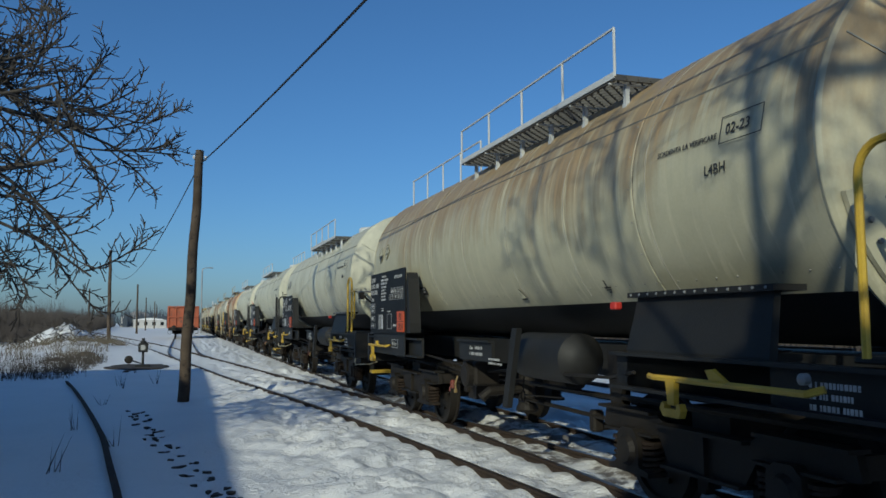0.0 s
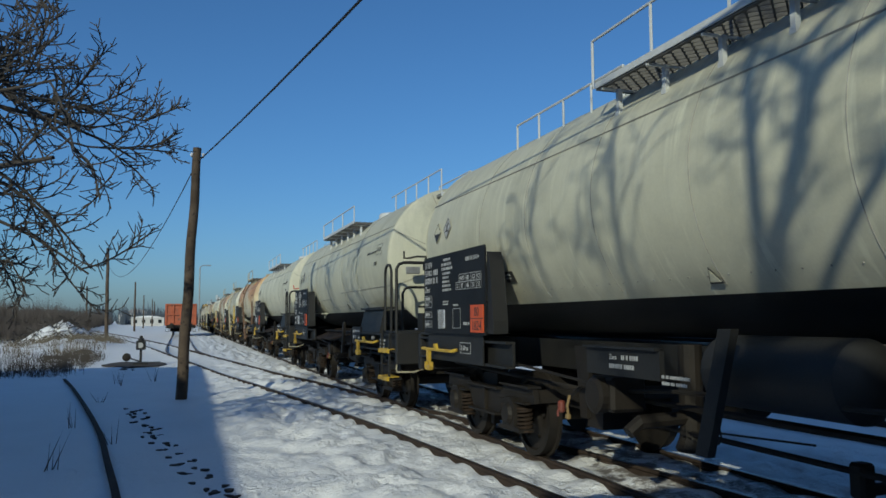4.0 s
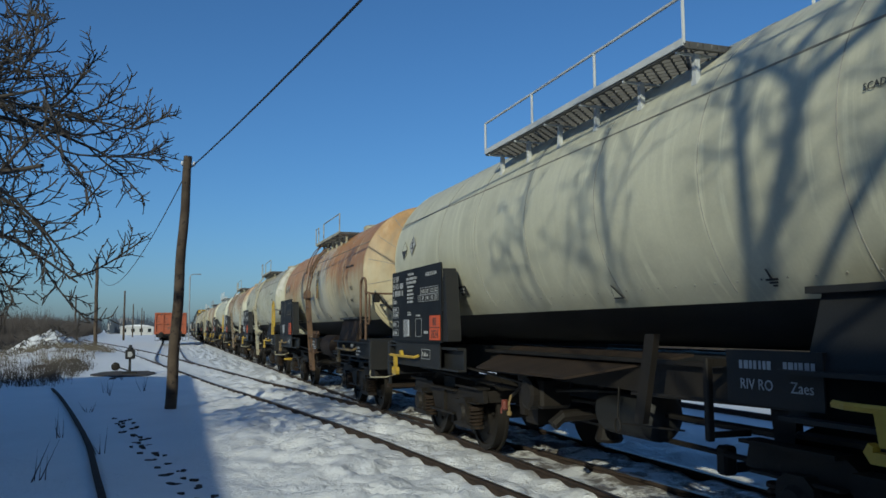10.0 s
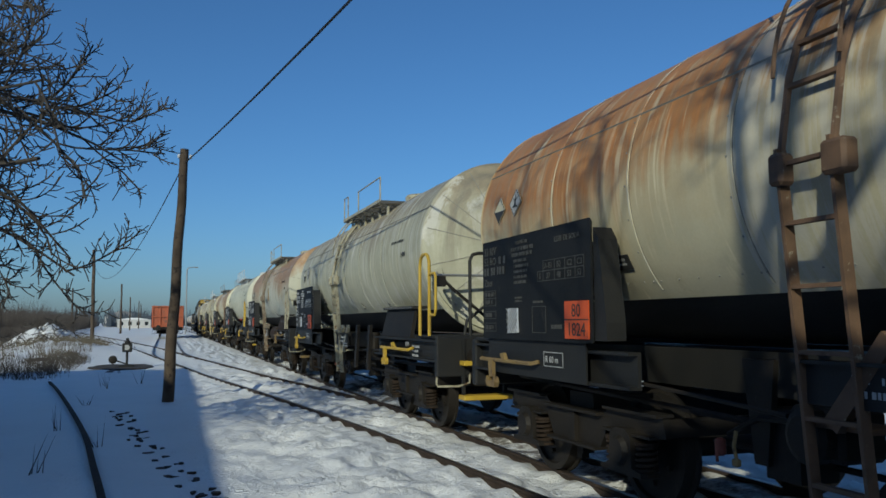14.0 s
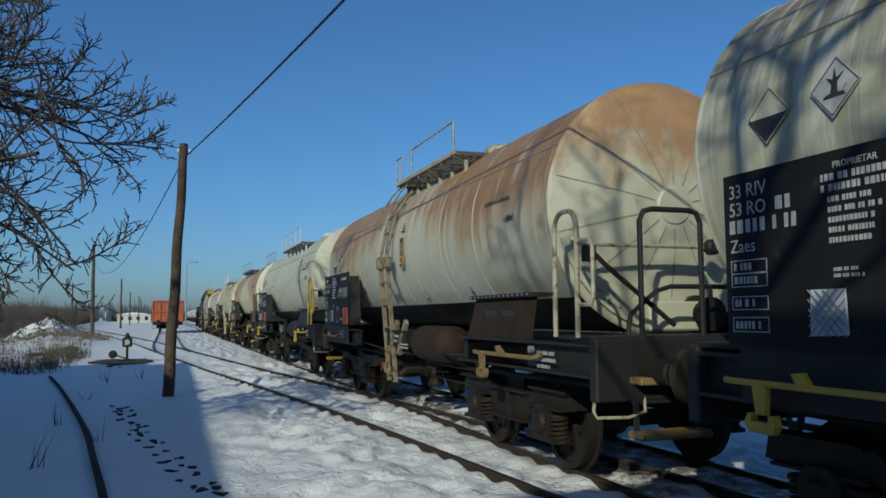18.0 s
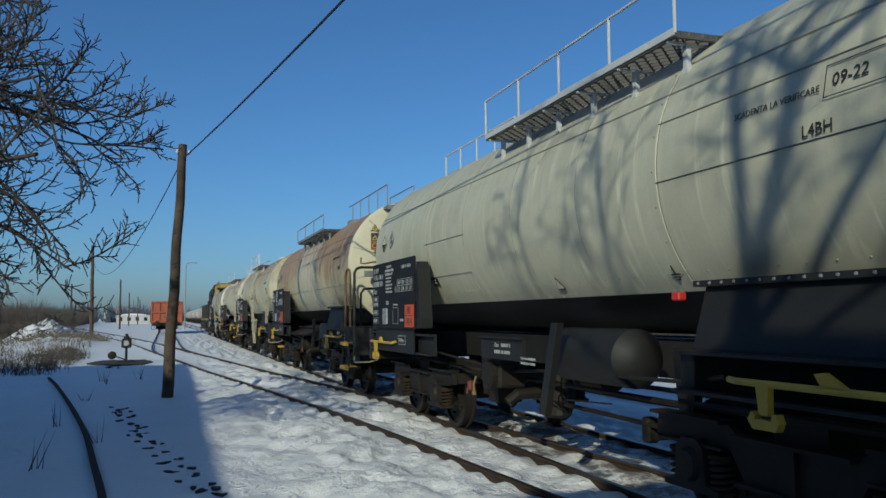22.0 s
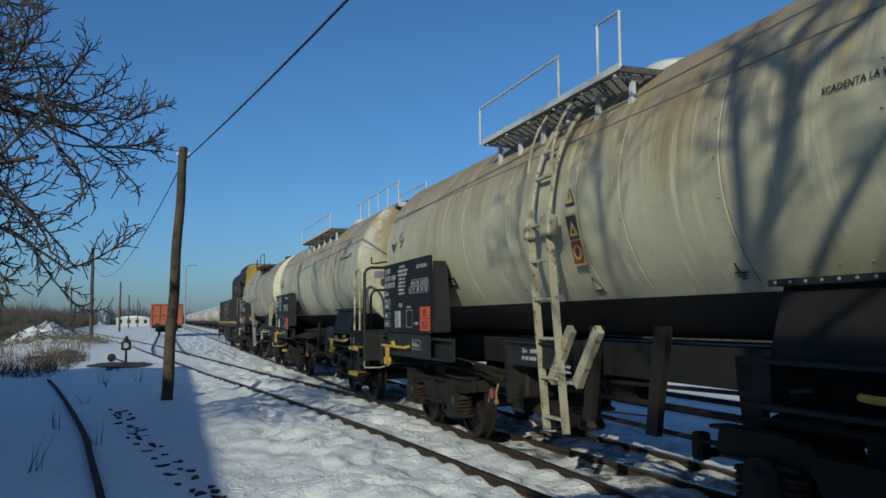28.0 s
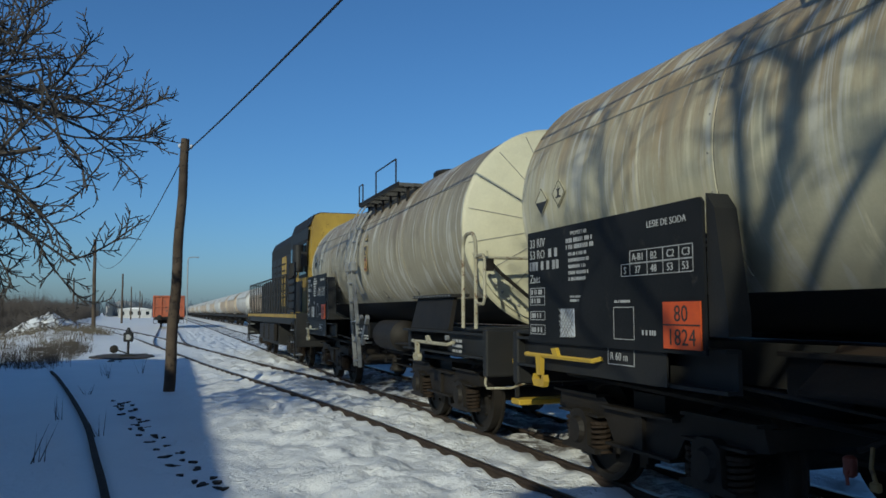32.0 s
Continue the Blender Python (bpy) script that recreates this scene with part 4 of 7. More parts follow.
def ring_outline(r0, r1, n=16):
    """A flat ring as quads, for prohibition marks."""
    v = [(r * math.cos(2 * math.pi * k / n), r * math.sin(2 * math.pi * k / n), h) for h in (0.007, 0.010) for r in (r0, r1) for k in range(n)]
    f = []
    for k in range(n):
        q = (k + 1) % n
        f += [(k, q, n + q, n + k), (2 * n + k, 3 * n + k, 3 * n + q, 2 * n + q), (n + k, n + q, 3 * n + q, 3 * n + k), (k, 2 * n + k, 2 * n + q, q)]
    return Mesh().add(v, f)


def warn_panel(wagon, at, w, h):
    """Pale-edged panel: dark upper field with a triangle, red lower field with a ring."""
    p = part("warning_sign", Mesh().prism(rect(w, h), 0, 0.005, "z"), SIGNYELLOW, wagon, "dark sign with triangle over a red field", at=at)
    part("sign_field", Mesh().prism(rect(w * 0.88, h * 0.47), 0.005, 0.007, "z"), BLUESIGN, p, at=pose(0, h * 0.235, 0))
    part("sign_field", Mesh().prism(rect(w * 0.88, h * 0.45), 0.005, 0.007, "z"), SIGNRED, p, at=pose(0, -h * 0.245, 0))
    part("sign_mark", Mesh().prism(tri(w * 0.36), 0.007, 0.009, "z"), SIGNYELLOW, p, at=pose(0, h * 0.20, 0))
    part("sign_mark", Mesh().prism(tri(w * 0.16), 0.009, 0.011, "z"), INK, p, at=pose(0, h * 0.18, 0))
    part("sign_ring", ring_outline(w * 0.24, w * 0.34), SIGNYELLOW, p, at=pose(0, -h * 0.245, 0))
    part("sign_mark", Mesh().prism(rect(w * 0.10, w * 0.30), 0.007, 0.009, "z"), INK, p, at=pose(0, -h * 0.245, 0))
    return p


def warn_triangle(wagon, at, w):
    p = part("warning_sign", Mesh().prism(tri(w), 0, 0.005, "z"), INK, wagon, "yellow triangular warning sign with dark border", at=at)
    part("sign_field", Mesh().prism(tri(w * 0.74), 0.005, 0.007, "z"), SIGNYELLOW, p)
    part("sign_mark", Mesh().prism([(-0.02 * w, 0.35 * w), (0.14 * w, 0.3 * w), (0.04 * w, -0.02 * w), (0.16 * w, 0.0), (-0.06 * w, -0.5 * w), (-0.02 * w, -0.16 * w), (-0.16 * w, -0.14 * w)], 0.007, 0.009, "z"), INK, p)
    return p


def warn_signs(wagon, y, a, above=0.36):
    x, z = on_tank(a - 4, R + 0.012)
    up = lambda px, pz, t: pose(px, y, pz) @ Matrix.Rotation(radians(t), 4, "Y") @ SIDE
    warn_panel(wagon, up(x, z, a), 0.20, 0.46)
    t = a - 4 + (17 if above > 0 else -17)
    xt, zt = on_tank(t, R + 0.014)
    warn_triangle(wagon, up(xt, zt, t), 0.085)


def lengthen(w, e):
    """Moves the near end of a wagon outwards: its tank is a little longer than the others'."""
    for ob in list(w.children):
        ys = [v.co.y for v in ob.data.vertices] if ob.type == "MESH" and len(ob.data.vertices) else [0]
        y = ob.matrix_basis.translation.y
        lo, hi = min(ys) + y, max(ys) + y
        if hi < -2.4 or (lo < -4.6 and hi < 0 and abs(y) > 1):
            ob.matrix_basis = pose(0, -e, 0) @ ob.matrix_basis
        elif lo < -4.5 and hi > -4.4 and abs(y) < 0.01:
            ob.data = ob.data.copy()
            for v in ob.data.vertices:
                if v.co.y < -4.2:
                    v.co.y -= e


def make_wagon(i, o):
    """One four-axle tank wagon; y runs along the track, far end positive."""
    w = thing("tank_wagon", pose(TC, 0, 0), o["label"], "tank wagon", "wagons of the moving train")
    wheels = []
    clad, steel, railc, edge = o["clad"], o["steel"], o["rails"], o["edge"]
    part("tank_shell", shared(("shell", clad.name, o.get("skirt")), lambda: shell_mesh(o.get("skirt", -44)).data("tank_shell", clad, True)), clad, w, o["shell"])
    part("tank_belly", shared(("belly",), lambda: Mesh().lathe([(Y0 + 0.02, 0.9), (Y0 + 0.03, R - 0.03), (Y1 - 0.03, R - 0.03), (Y1 - 0.02, 0.9)], "y", (0, 0, ZC), 56).data("tank_belly", BLACK, True)), BLACK, w, "black tank belly below the cladding")
    ec = o.get("end", clad)
    e = part("tank_end", shared(("end", ec.name, o["cone"]), lambda: end_mesh(Y0, -1, o["cone"]).data("tank_end", ec, True)), ec, w, "sheet cone over the tank end")
    part("end_seams", shared(("spokes", o["cone"], o["spokes"]), lambda: spoke_mesh(Y0, -1, o["cone"], o["spokes"]).data("end_seams", SEAM)), SEAM, e)
    part("tank_end", shared(("endf", ec.name), lambda: end_mesh(Y1, 1, 0.2).data("tank_end", ec, True)), ec, w)
    for y in o["bands"]:
        part("band", shared(("band", clad.name), lambda: ring_mesh().data("band", clad, True)), clad, w, at=pose(0, y, 0))
        part("sheet_seam", shared(("seamdark",), lambda: ring_mesh(0.012, 0.003).data("sheet_seam", SEAMDARK, True)), SEAMDARK, w, at=pose(0, y - 0.023, 0))
    for y in o.get("thin", (-3.1, -1.9, -0.5, 0.9, 2.3, 3.6)):
        part("sheet_seam", shared(("seam", clad.name), lambda: ring_mesh(0.014, 0.005).data("sheet_seam", SEAM, True)), SEAM, w, at=pose(0, y, 0))
    part("sheet_seam", shared(("lseam", o["seam"]), lambda: seam_mesh(o["seam"], Y0, Y1, 0.018).data("sheet_seam", SEAM)), SEAM, w)
    for a, ya, yb in o.get("patch", ()):
        part("sheet_seam", seam_mesh(a, ya, yb, 0.014), SEAM, w)
    for y in o["bands"]:
        tagged(part("rivets", shared(("rivets",), lambda: rivet_ring().data("rivets", SEAM)), SEAM, w, at=pose(0, y, 0)), kind="stuff")
    if not o.get("skirt"):
        tagged(part("rivets", shared(("rivetrow",), lambda: rivet_row().data("rivets", SEAM)), SEAM, w), kind="stuff")
    # underframe
    for s in (-1, 1):
        for sx in (-1, 1):
            part("sole_bar", shared(("sole",), lambda: Mesh().prism([(-1.38, 1.0), (-1.27, 1.0), (-1.27, 1.28), (-1.38, 1.28), (-1.38, 1.255), (-1.30, 1.255), (-1.30, 1.025), (-1.38, 1.025)], -1.55, 1.55, "y").data("sole_bar", BLACK)), BLACK, w, at=pose(0, -4.25 if s < 0 else 4.1, 0, 0, 0, 0 if sx < 0 else 180))
    part("centre_sill", shared(("sill",), lambda: Mesh().box(-0.35, -5.78, 0.95, 0.35, 5.62, 1.28).data("centre_sill", BLACK)), BLACK, w)
    for s in (-1, 1):
        ye = -5.85 if s < 0 else 5.7
        part("headstock", shared(("headstock",), lambda: Mesh().bevel_box(-1.38, -0.06, 0.82, 1.38, 0.06, 1.32, 0.015).data("headstock", BLACK)), BLACK, w, at=pose(0, ye, 0))
        part("end_plate", shared(("eplate", o["style"] == "ladder"), lambda: (Mesh().bevel_box(-1.36, -0.36, 1.3, 1.36, 0.36, 1.34, 0.01).box(-0.9, -0.25, 1.34, 0.9, 0.05, 1.62) if o["style"] == "ladder" else Mesh().bevel_box(-1.36, -0.36, 1.3, 1.36, 0.36, 1.34, 0.01)).data("end_plate", BLACK)), BLACK, w, at=pose(0, ye - s * 0.36, 0, 0, 0, 0 if s < 0 else 180))
        for sx in (-0.875, 0.875):
            part("buffer", shared(("buffer",), lambda: buffer_mesh().data("buffer", GRIME, True)), GRIME, w, at=pose(sx, ye, 1.06, 0, 0, 0 if s < 0 else 180) @ Matrix.Diagonal((1, o["reach"][s > 0] / 0.62, 1, 1)))
        part("coupling", shared(("coupling",), lambda: Mesh().tube([(0, 0, 1.05), (0, -0.3, 1.05), (0, -0.4, 1.0), (0, -0.36, 0.93)], 0.045, 8).tube([(0.05, -0.3, 1.0), (0.05, -0.34, 0.75), (-0.05, -0.34, 0.75), (-0.05, -0.3, 1.0)], 0.02, 6).data("coupling", GRIME)), GRIME, w, at=pose(0, ye, 0, 0, 0, 0 if s < 0 else 180))
        part("air_hose", shared(("hose",), lambda: Mesh().tube([(0.35, 0, 0.95), (0.35, -0.15, 0.85), (0.33, -0.25, 0.6), (0.28, -0.35, 0.5), (0.2, -0.42, 0.6)], 0.025, 6).data("air_hose", CABLE)), CABLE, w, at=pose(0, ye, 0, 0, 0, 0 if s < 0 else 180))
        make_bogie(w, -3.4 if s < 0 else 4.05, GRIME, wheels)
        # saddle between tank and frame
        for sx in (-1, 1):
            pts = [(-0.78, 1.28), (-0.72, 1.70), (0.72, 1.70), (0.78, 1.28)]
            sd = part("saddle", shared(("saddle", steel.name), lambda: Mesh().add([(x, y, z) for x, yy, z in ((-1.30, 0.80, 1.0), (-1.30, 0.80, 1.30), (-1.21, 0.76, 1.70), (-1.16, 0.76, 1.70), (-1.24, 0.80, 1.30), (-1.24, 0.80, 1.0)) for y in (-yy, yy)],
                      [(0, 1, 3, 2), (2, 3, 5, 4), (4, 5, 7, 6), (6, 7, 9, 8), (8, 9, 11, 10), (10, 11, 1, 0), (0, 2, 4, 6, 8, 10), (1, 11, 9, 7, 5, 3)]).data("saddle", steel)), steel, w, at=pose(0, -3.65 if s < 0 else 4.45, 0, 0, 0, 0 if sx < 0 else 180))
            if o["slots"] and sx < 0:
                # slots aren't cut: near-black plates paint the shade inside the openings
                for q in (-0.25, 0.2):
                    part("slot", Mesh().prism([(q - 0.14, 1.5), (q + 0.14, 1.5), (q + 0.17, 1.57), (q - 0.11, 1.57)], -1.262, -1.235), INK, sd)
        part("saddle_lip", shared(("lip",), lambda: Mesh().box(-1.27, -0.82, 1.70, -1.02, 0.82, 1.74).data("saddle_lip", BLACK)), BLACK, w, at=pose(0, -3.65 if s < 0 else 4.45, 0))
        if o["style"] == "plain":
            tagged(part("lip_bolts", shared(("lipbolts",), lambda: lip_bolts().data("lip_bolts", ZINC)), ZINC, w, at=pose(0, -3.65 if s < 0 else 4.45, 0)), kind="stuff")
    gb = o.get("board", 2.28) - 2.2
    if o.get("lip"):
        part("support_lip", Mesh().box(-1.10, 2.42 - gb, 1.665, -0.98, 2.86 - gb, 1.69).prism([(2.84 - gb, 1.665), (2.84 - gb, 1.55), (2.78 - gb, 1.56), (2.6 - gb, 1.665)], -1.02, -0.99), clad, w, "pale support lip under the tank")
    part("release_ring", shared(("ring",), lambda: Mesh().tube([(-1.02, -0.4 + 0.045 * math.cos(k * math.pi / 8), 0.70 + 0.06 * math.sin(k * math.pi / 8)) for k in range(17)], 0.008, 5, False).tube([(-1.02, -0.45, 0.72), (-1.0, -1.3, 0.76)], 0.008, 5).tube([(-1.02, -0.4, 0.76), (-1.0, -0.4, 1.02)], 0.008, 5).data("release_ring", GRIME)), GRIME, w, "brake release pull with a ring")
    part("isolating_cock", shared(("cock",), lambda: Mesh().lathe([(-0.06, 0.02), (-0.045, 0.038), (0.045, 0.038), (0.06, 0.02)], "z", (-1.02, 2.0, 0.66), 12).tube([(-1.02, 2.0, 0.66), (-1.07, 1.98, 0.62), (-1.08, 1.96, 0.57)], 0.011, 6).data("isolating_cock", SIGNRED, True)), SIGNRED, w, "small red isolating cock")
    part("cock_handle", shared(("cockh",), lambda: Mesh().tube([(-1.0, 1.86, 0.78), (-1.04, 1.84, 0.68), (-1.05, 1.80, 0.60)], 0.014, 6).bevel_box(-1.07, 1.775, 0.56, -1.03, 1.835, 0.61, 0.008).data("cock_handle", OCHRE)), OCHRE, w, "ochre cock handle")
    part("valve_box", shared(("vbox",), lambda: Mesh().bevel_box(-1.12, 0.85, 0.72, -0.78, 1.25, 1.02, 0.03).lathe([(-0.05, 0.12), (-0.03, 0.16), (0.06, 0.16), (0.08, 0.1)], "x", (-1.15, 1.05, 0.86), 16).tube([(-0.95, 1.25, 0.9), (-0.95, 1.7, 0.88), (-0.95, 2.0, 0.74)], 0.02, 6).tube([(-0.95, 0.85, 0.9), (-0.95, 0.2, 0.95), (-0.8, -0.2, 0.95)], 0.018, 6).data("valve_box", GRIME)), GRIME, w, "dark brake valve with its pipes")
    for key, pts in (("near", [(-1.33, -3.2, 1.13), (-1.2, -2.6, 1.05), (-1.12, -0.8, 1.0)]), ("far", [(-1.33, 4.2, 1.13), (-1.2, 2.8, 1.05), (-1.12, 1.25, 0.95)])):
        part("load_changer_rod", shared(("lcrod", key), lambda: Mesh().tube(pts, 0.016, 6).data("load_changer_rod", GRIME)), GRIME, w)
    for y in (-2.25, 1.7):
        part("hanger_bracket", shared(("hbr",), lambda: Mesh().prism([(-0.06, 0.58), (0.06, 0.58), (0.15, 1.26), (-0.15, 1.26)], -0.94, -0.9).box(-0.94, -0.012, 0.66, -0.8, 0.012, 1.26).data("hanger_bracket", GRIME)), GRIME, w, at=pose(0, y, 0))
    part("brake_shaft", shared(("bshaft",), lambda: Mesh().tube([(-0.97, -2.25, 0.64), (0.9, -2.25, 0.64)], 0.032, 8).data("brake_shaft", GRIME)), GRIME, w)
    # data board, levers, steps
    make_board(w, 100 * i, o.get("board", 2.28), o.get("board_top", 2.34), o.get("faded", False))
    for y, nm, mk in ((4.83, "short", short_lever_mesh), (o.get("lever", -4.0 if o["style"] == "ladder" else -4.2), "long", lever_mesh)):
        part("brake_lever", shared((nm, edge.name), lambda: mk().data("brake_lever", edge)), edge, w, "yellow change-over lever" if edge is YELLOW else "pale change-over lever", at=pose(-1.42, y, 1.13))
    ft = part("frame_plate", shared(("fplate",), lambda: Mesh().box(-1.40, 3.15, 1.0, -1.385, 5.2, 1.34).data("frame_plate", BLACK)), BLACK, w)
    tagged(part("lettering", text_data("R 60 m", 0.085, LETTER), LETTER, ft, at=pose(-1.402, 3.88, 1.15) @ SIDE), kind="stuff")
    part("marking_frame", shared(("r60",), lambda: frame_lines(-0.03, -0.035, 0.34, 0.095).data("marking_frame", LETTER)), LETTER, ft, at=pose(-1.402, 3.88, 1.15) @ SIDE)
    part("lever_knob", shared(("knob",), lambda: Mesh().lathe([(-0.03, 0.0), (-0.02, 0.032), (0.02, 0.032), (0.03, 0.0)], "x", (0, 0, 0), 14).data("lever_knob", ZINC, True)), ZINC, w, at=pose(-1.48, o.get("lever", -4.0 if o["style"] == "ladder" else -4.2) - 0.72, 1.21))
    if o["style"] == "ladder":
        step_set(w, -5.3, o["tread"])
    else:
        end_step_set(w, o["tread"])
    if o.get("steps2"):
        step_set(w, 5.1, o["tread"])
    tagged(part("frame_marking", bars(3, 0.36, 0, 0.1, 0.032, 0.06, i), LETTER, w, at=pose(-1.385, -4.85, 1.06) @ SIDE), kind="stuff")
    if o["style"] == "plain":
        tagged(part("frame_marking", bars(2, 0.4, 0, 0.05, 0.022, 0.045, i + 40), LETTER, w, at=pose(-1.385, -0.3, 1.05) @ SIDE), kind="stuff")
    # hand rails at the near end
    part("hand_rail", arch(-1.40, -5.26, -5.66, 1.33, 2.40, 0.022, 0.16), railc, w, o["railtext"])
    if o["style"] == "ladder":
        blk = o["frame_rail"]
        g = part("end_railing", Mesh().tube([(-1.36, -5.83, 1.3), (-1.36, -5.83, 2.32), (-1.32, -5.83, 2.39), (-1.24, -5.83, 2.42), (1.24, -5.83, 2.42), (1.32, -5.83, 2.39), (1.36, -5.83, 2.32), (1.36, -5.83, 1.3)], 0.026, 8), blk, w, "dark tubular platform railing")
        part("rail_bar", Mesh().tube([(-1.0, -5.83, 1.72), (1.36, -5.83, 1.72)], 0.018, 6), blk, g)
        part("brake_column", Mesh().tube([(-0.86, -5.83, 1.3), (-0.86, -5.83, 2.5)], 0.032, 8).box(-0.91, -5.88, 2.30, -0.81, -5.78, 2.40), blk, g)
        part("brake_handle", Mesh().tube([(-0.86, -5.83, 2.52), (-1.02, -5.84, 2.52), (-1.16, -5.84, 2.49), (-1.24, -5.84, 2.49), (-1.24, -5.84, 2.60)], 0.016, 6).tube([(-0.86, -5.83, 2.52), (-0.7, -5.83, 2.54), (-0.52, -5.83, 2.5)], 0.016, 6), o.get("handle", RED), g, "brake crank handle")
        part("rail_bar", Mesh().tube([(0.2, -5.83, 1.3), (0.2, -5.83, 1.72)], 0.016, 6), blk, g)
        end_ladder(w, o["ladder_colour"], o.get("ladder_dx", 0.0))
        part("number_plate_holder", Mesh().bevel_box(-1.02, -5.2, 2.28, -0.78, -5.14, 2.4, 0.01), ZINC, w)
        sx_, zz_ = o.get("sign_at", (0.26, 2.80))
        face = Matrix.Rotation(radians(90), 4, "X")
        warn_panel(w, pose(sx_, -5.06, zz_) @ face, 0.17, 0.34)
        warn_triangle(w, pose(sx_, -5.06, zz_ + 0.26) @ face, 0.085)
        part("inner_railing", Mesh().tube([(-1.12, -5.32, 1.3), (-1.12, -5.32, 1.95), (-1.07, -5.32, 2.03), (-1.0, -5.32, 2.05), (1.15, -5.32, 2.05)], 0.022, 6), blk, w)
        top_walk(w, o["plat_colour"], o.get("top_to", -1.8), 5, o.get("ladder_dx", 0.0))
    else:
        if o.get("arch", True):
            part("end_railing", Mesh().tube([(-0.9, -5.83, 1.0), (-0.9, -5.83, 2.3), (-0.86, -5.83, 2.38), (-0.78, -5.83, 2.4), (-0.42, -5.83, 2.4), (-0.34, -5.83, 2.38), (-0.3, -5.83, 2.3), (-0.3, -5.83, 1.0)], 0.024, 8), o["frame_rail"], w, "tubular railing on the wagon end")
            part("platform_rail", Mesh().tube([(-0.9, -5.6, 1.3), (-0.86, -5.6, 1.52), (-0.6, -5.6, 1.72), (-0.45, -5.6, 1.76), (0.5, -5.6, 1.76), (0.56, -5.6, 1.7), (0.56, -5.6, 1.3)], 0.022, 8), o["frame_rail"], w)
        part("hand_rail", Mesh().tube([(-1.40, -5.64, 2.10), (-1.40, -5.72, 2.13), (-1.40, -5.88, 2.13), (-1.40, -5.92, 2.08), (-1.40, -5.92, 1.66), (-1.40, -5.88, 1.60), (-1.40, -5.72, 1.60), (-1.40, -5.66, 1.64)], 0.018, 8), railc, w)
        part("cross_pipe", Mesh().tube([(-1.40, -5.60, 2.16), (-1.25, -5.30, 2.14), (1.25, -5.30, 2.14), (1.36, -5.45, 2.14)], 0.02, 6), ZINC if railc is YELLOW else railc, w)
        part("tail_lamp_bracket", Mesh().lathe([(0.0, 0.03), (-0.02, 0.075), (-0.09, 0.075), (-0.11, 0.05)], "y", (0.2, -5.28, 2.14), 14), BLACK, w, smooth=True)
        part("end_collar", shared(("collar", ec.name, o["cone"]), lambda: collar_mesh(o["cone"]).data("end_collar", ec)), ec, w, "bolted support collar under the tank end")
        tagged(part("collar_bolts", shared(("collarbolts", o["cone"]), lambda: collar_bolts(o["cone"]).data("collar_bolts", SEAM)), SEAM, w), kind="stuff")
        part("brake_rod_crank", Mesh().tube([(-1.15, -5.42, 2.1), (-1.0, -5.44, 1.95), (-0.35, -5.5, 1.42)], 0.022, 6).box(-1.2, -5.46, 1.98, -1.1, -5.38, 2.12), GRIME, w)
        part("outlet_valve", Mesh().lathe([(0.0, 0.18), (-0.08, 0.18), (-0.1, 0.12), (-0.22, 0.12), (-0.24, 0.16), (-0.3, 0.16)], "y", (0.25, -4.95, 1.52), 16).tube([(0.25, -5.23, 1.52), (0.25, -5.23, 1.75)], 0.02, 6), GRIME, w)
    # platform on the shoulder
    a, b = o["plat"]
    side_platform(w, a, b, o["plat_colour"], *o["rail"], extra=o.get("hoop"), rail_h=0.33 if o["style"] == "ladder" else 0.41, lift=o.get("lift", 0.0))
    part("dome_lid", Mesh().lathe([(0.0, 0.33), (0.14, 0.33), (0.17, 0.30), (0.2, 0.1)], "z", (0, (a + b) / 2 - 0.6, ZC + R - 0.06), 24), o["plat_colour"], w, smooth=True)
    if o.get("side_ladder") is not None:
        side_ladder(w, o["side_ladder"], o["ladder_colour"])
        warn_signs(w, o["side_ladder"] + o.get("sign_side", -0.75), o.get("sign_up", 0), o.get("sign_above", 0.36))
        if o.get("reservoir", True):
            part("air_tank", Mesh().lathe([(-1.55, 0.05), (-1.52, 0.17), (-1.44, 0.25), (-0.29, 0.25), (-0.21, 0.17), (-0.18, 0.05)], "y", (-0.98, 0, 1.13), 22), steel, w, "brown air reservoir", smooth=True)
        else:
            for y in (-0.55, -1.5):
                part("strut", shared(("plate", steel.name), lambda: Mesh().prism([(-0.07, 0.66), (0.07, 0.66), (-0.08, 1.46), (-0.24, 1.46)], -1.22, -1.17).data("strut", steel)), steel, w, at=pose(0, y, 0))
            part("valve_wheel", Mesh().lathe([(-0.03, 0.13), (0.03, 0.13)], "x", (-1.12, 0.25, 0.62), 18).lathe([(-0.05, 0.05), (0.05, 0.05)], "x", (-1.12, 0.25, 0.62), 12), GRIME, w)
    elif o["style"] == "plain":
        part("air_tank", Mesh().lathe([(-1.8, 0.05), (-1.77, 0.16), (-1.68, 0.245), (-0.52, 0.245), (-0.43, 0.16), (-0.4, 0.05)], "y", (-0.98, 0, 1.16), 22), BLACK, w, "black air reservoir", smooth=True)
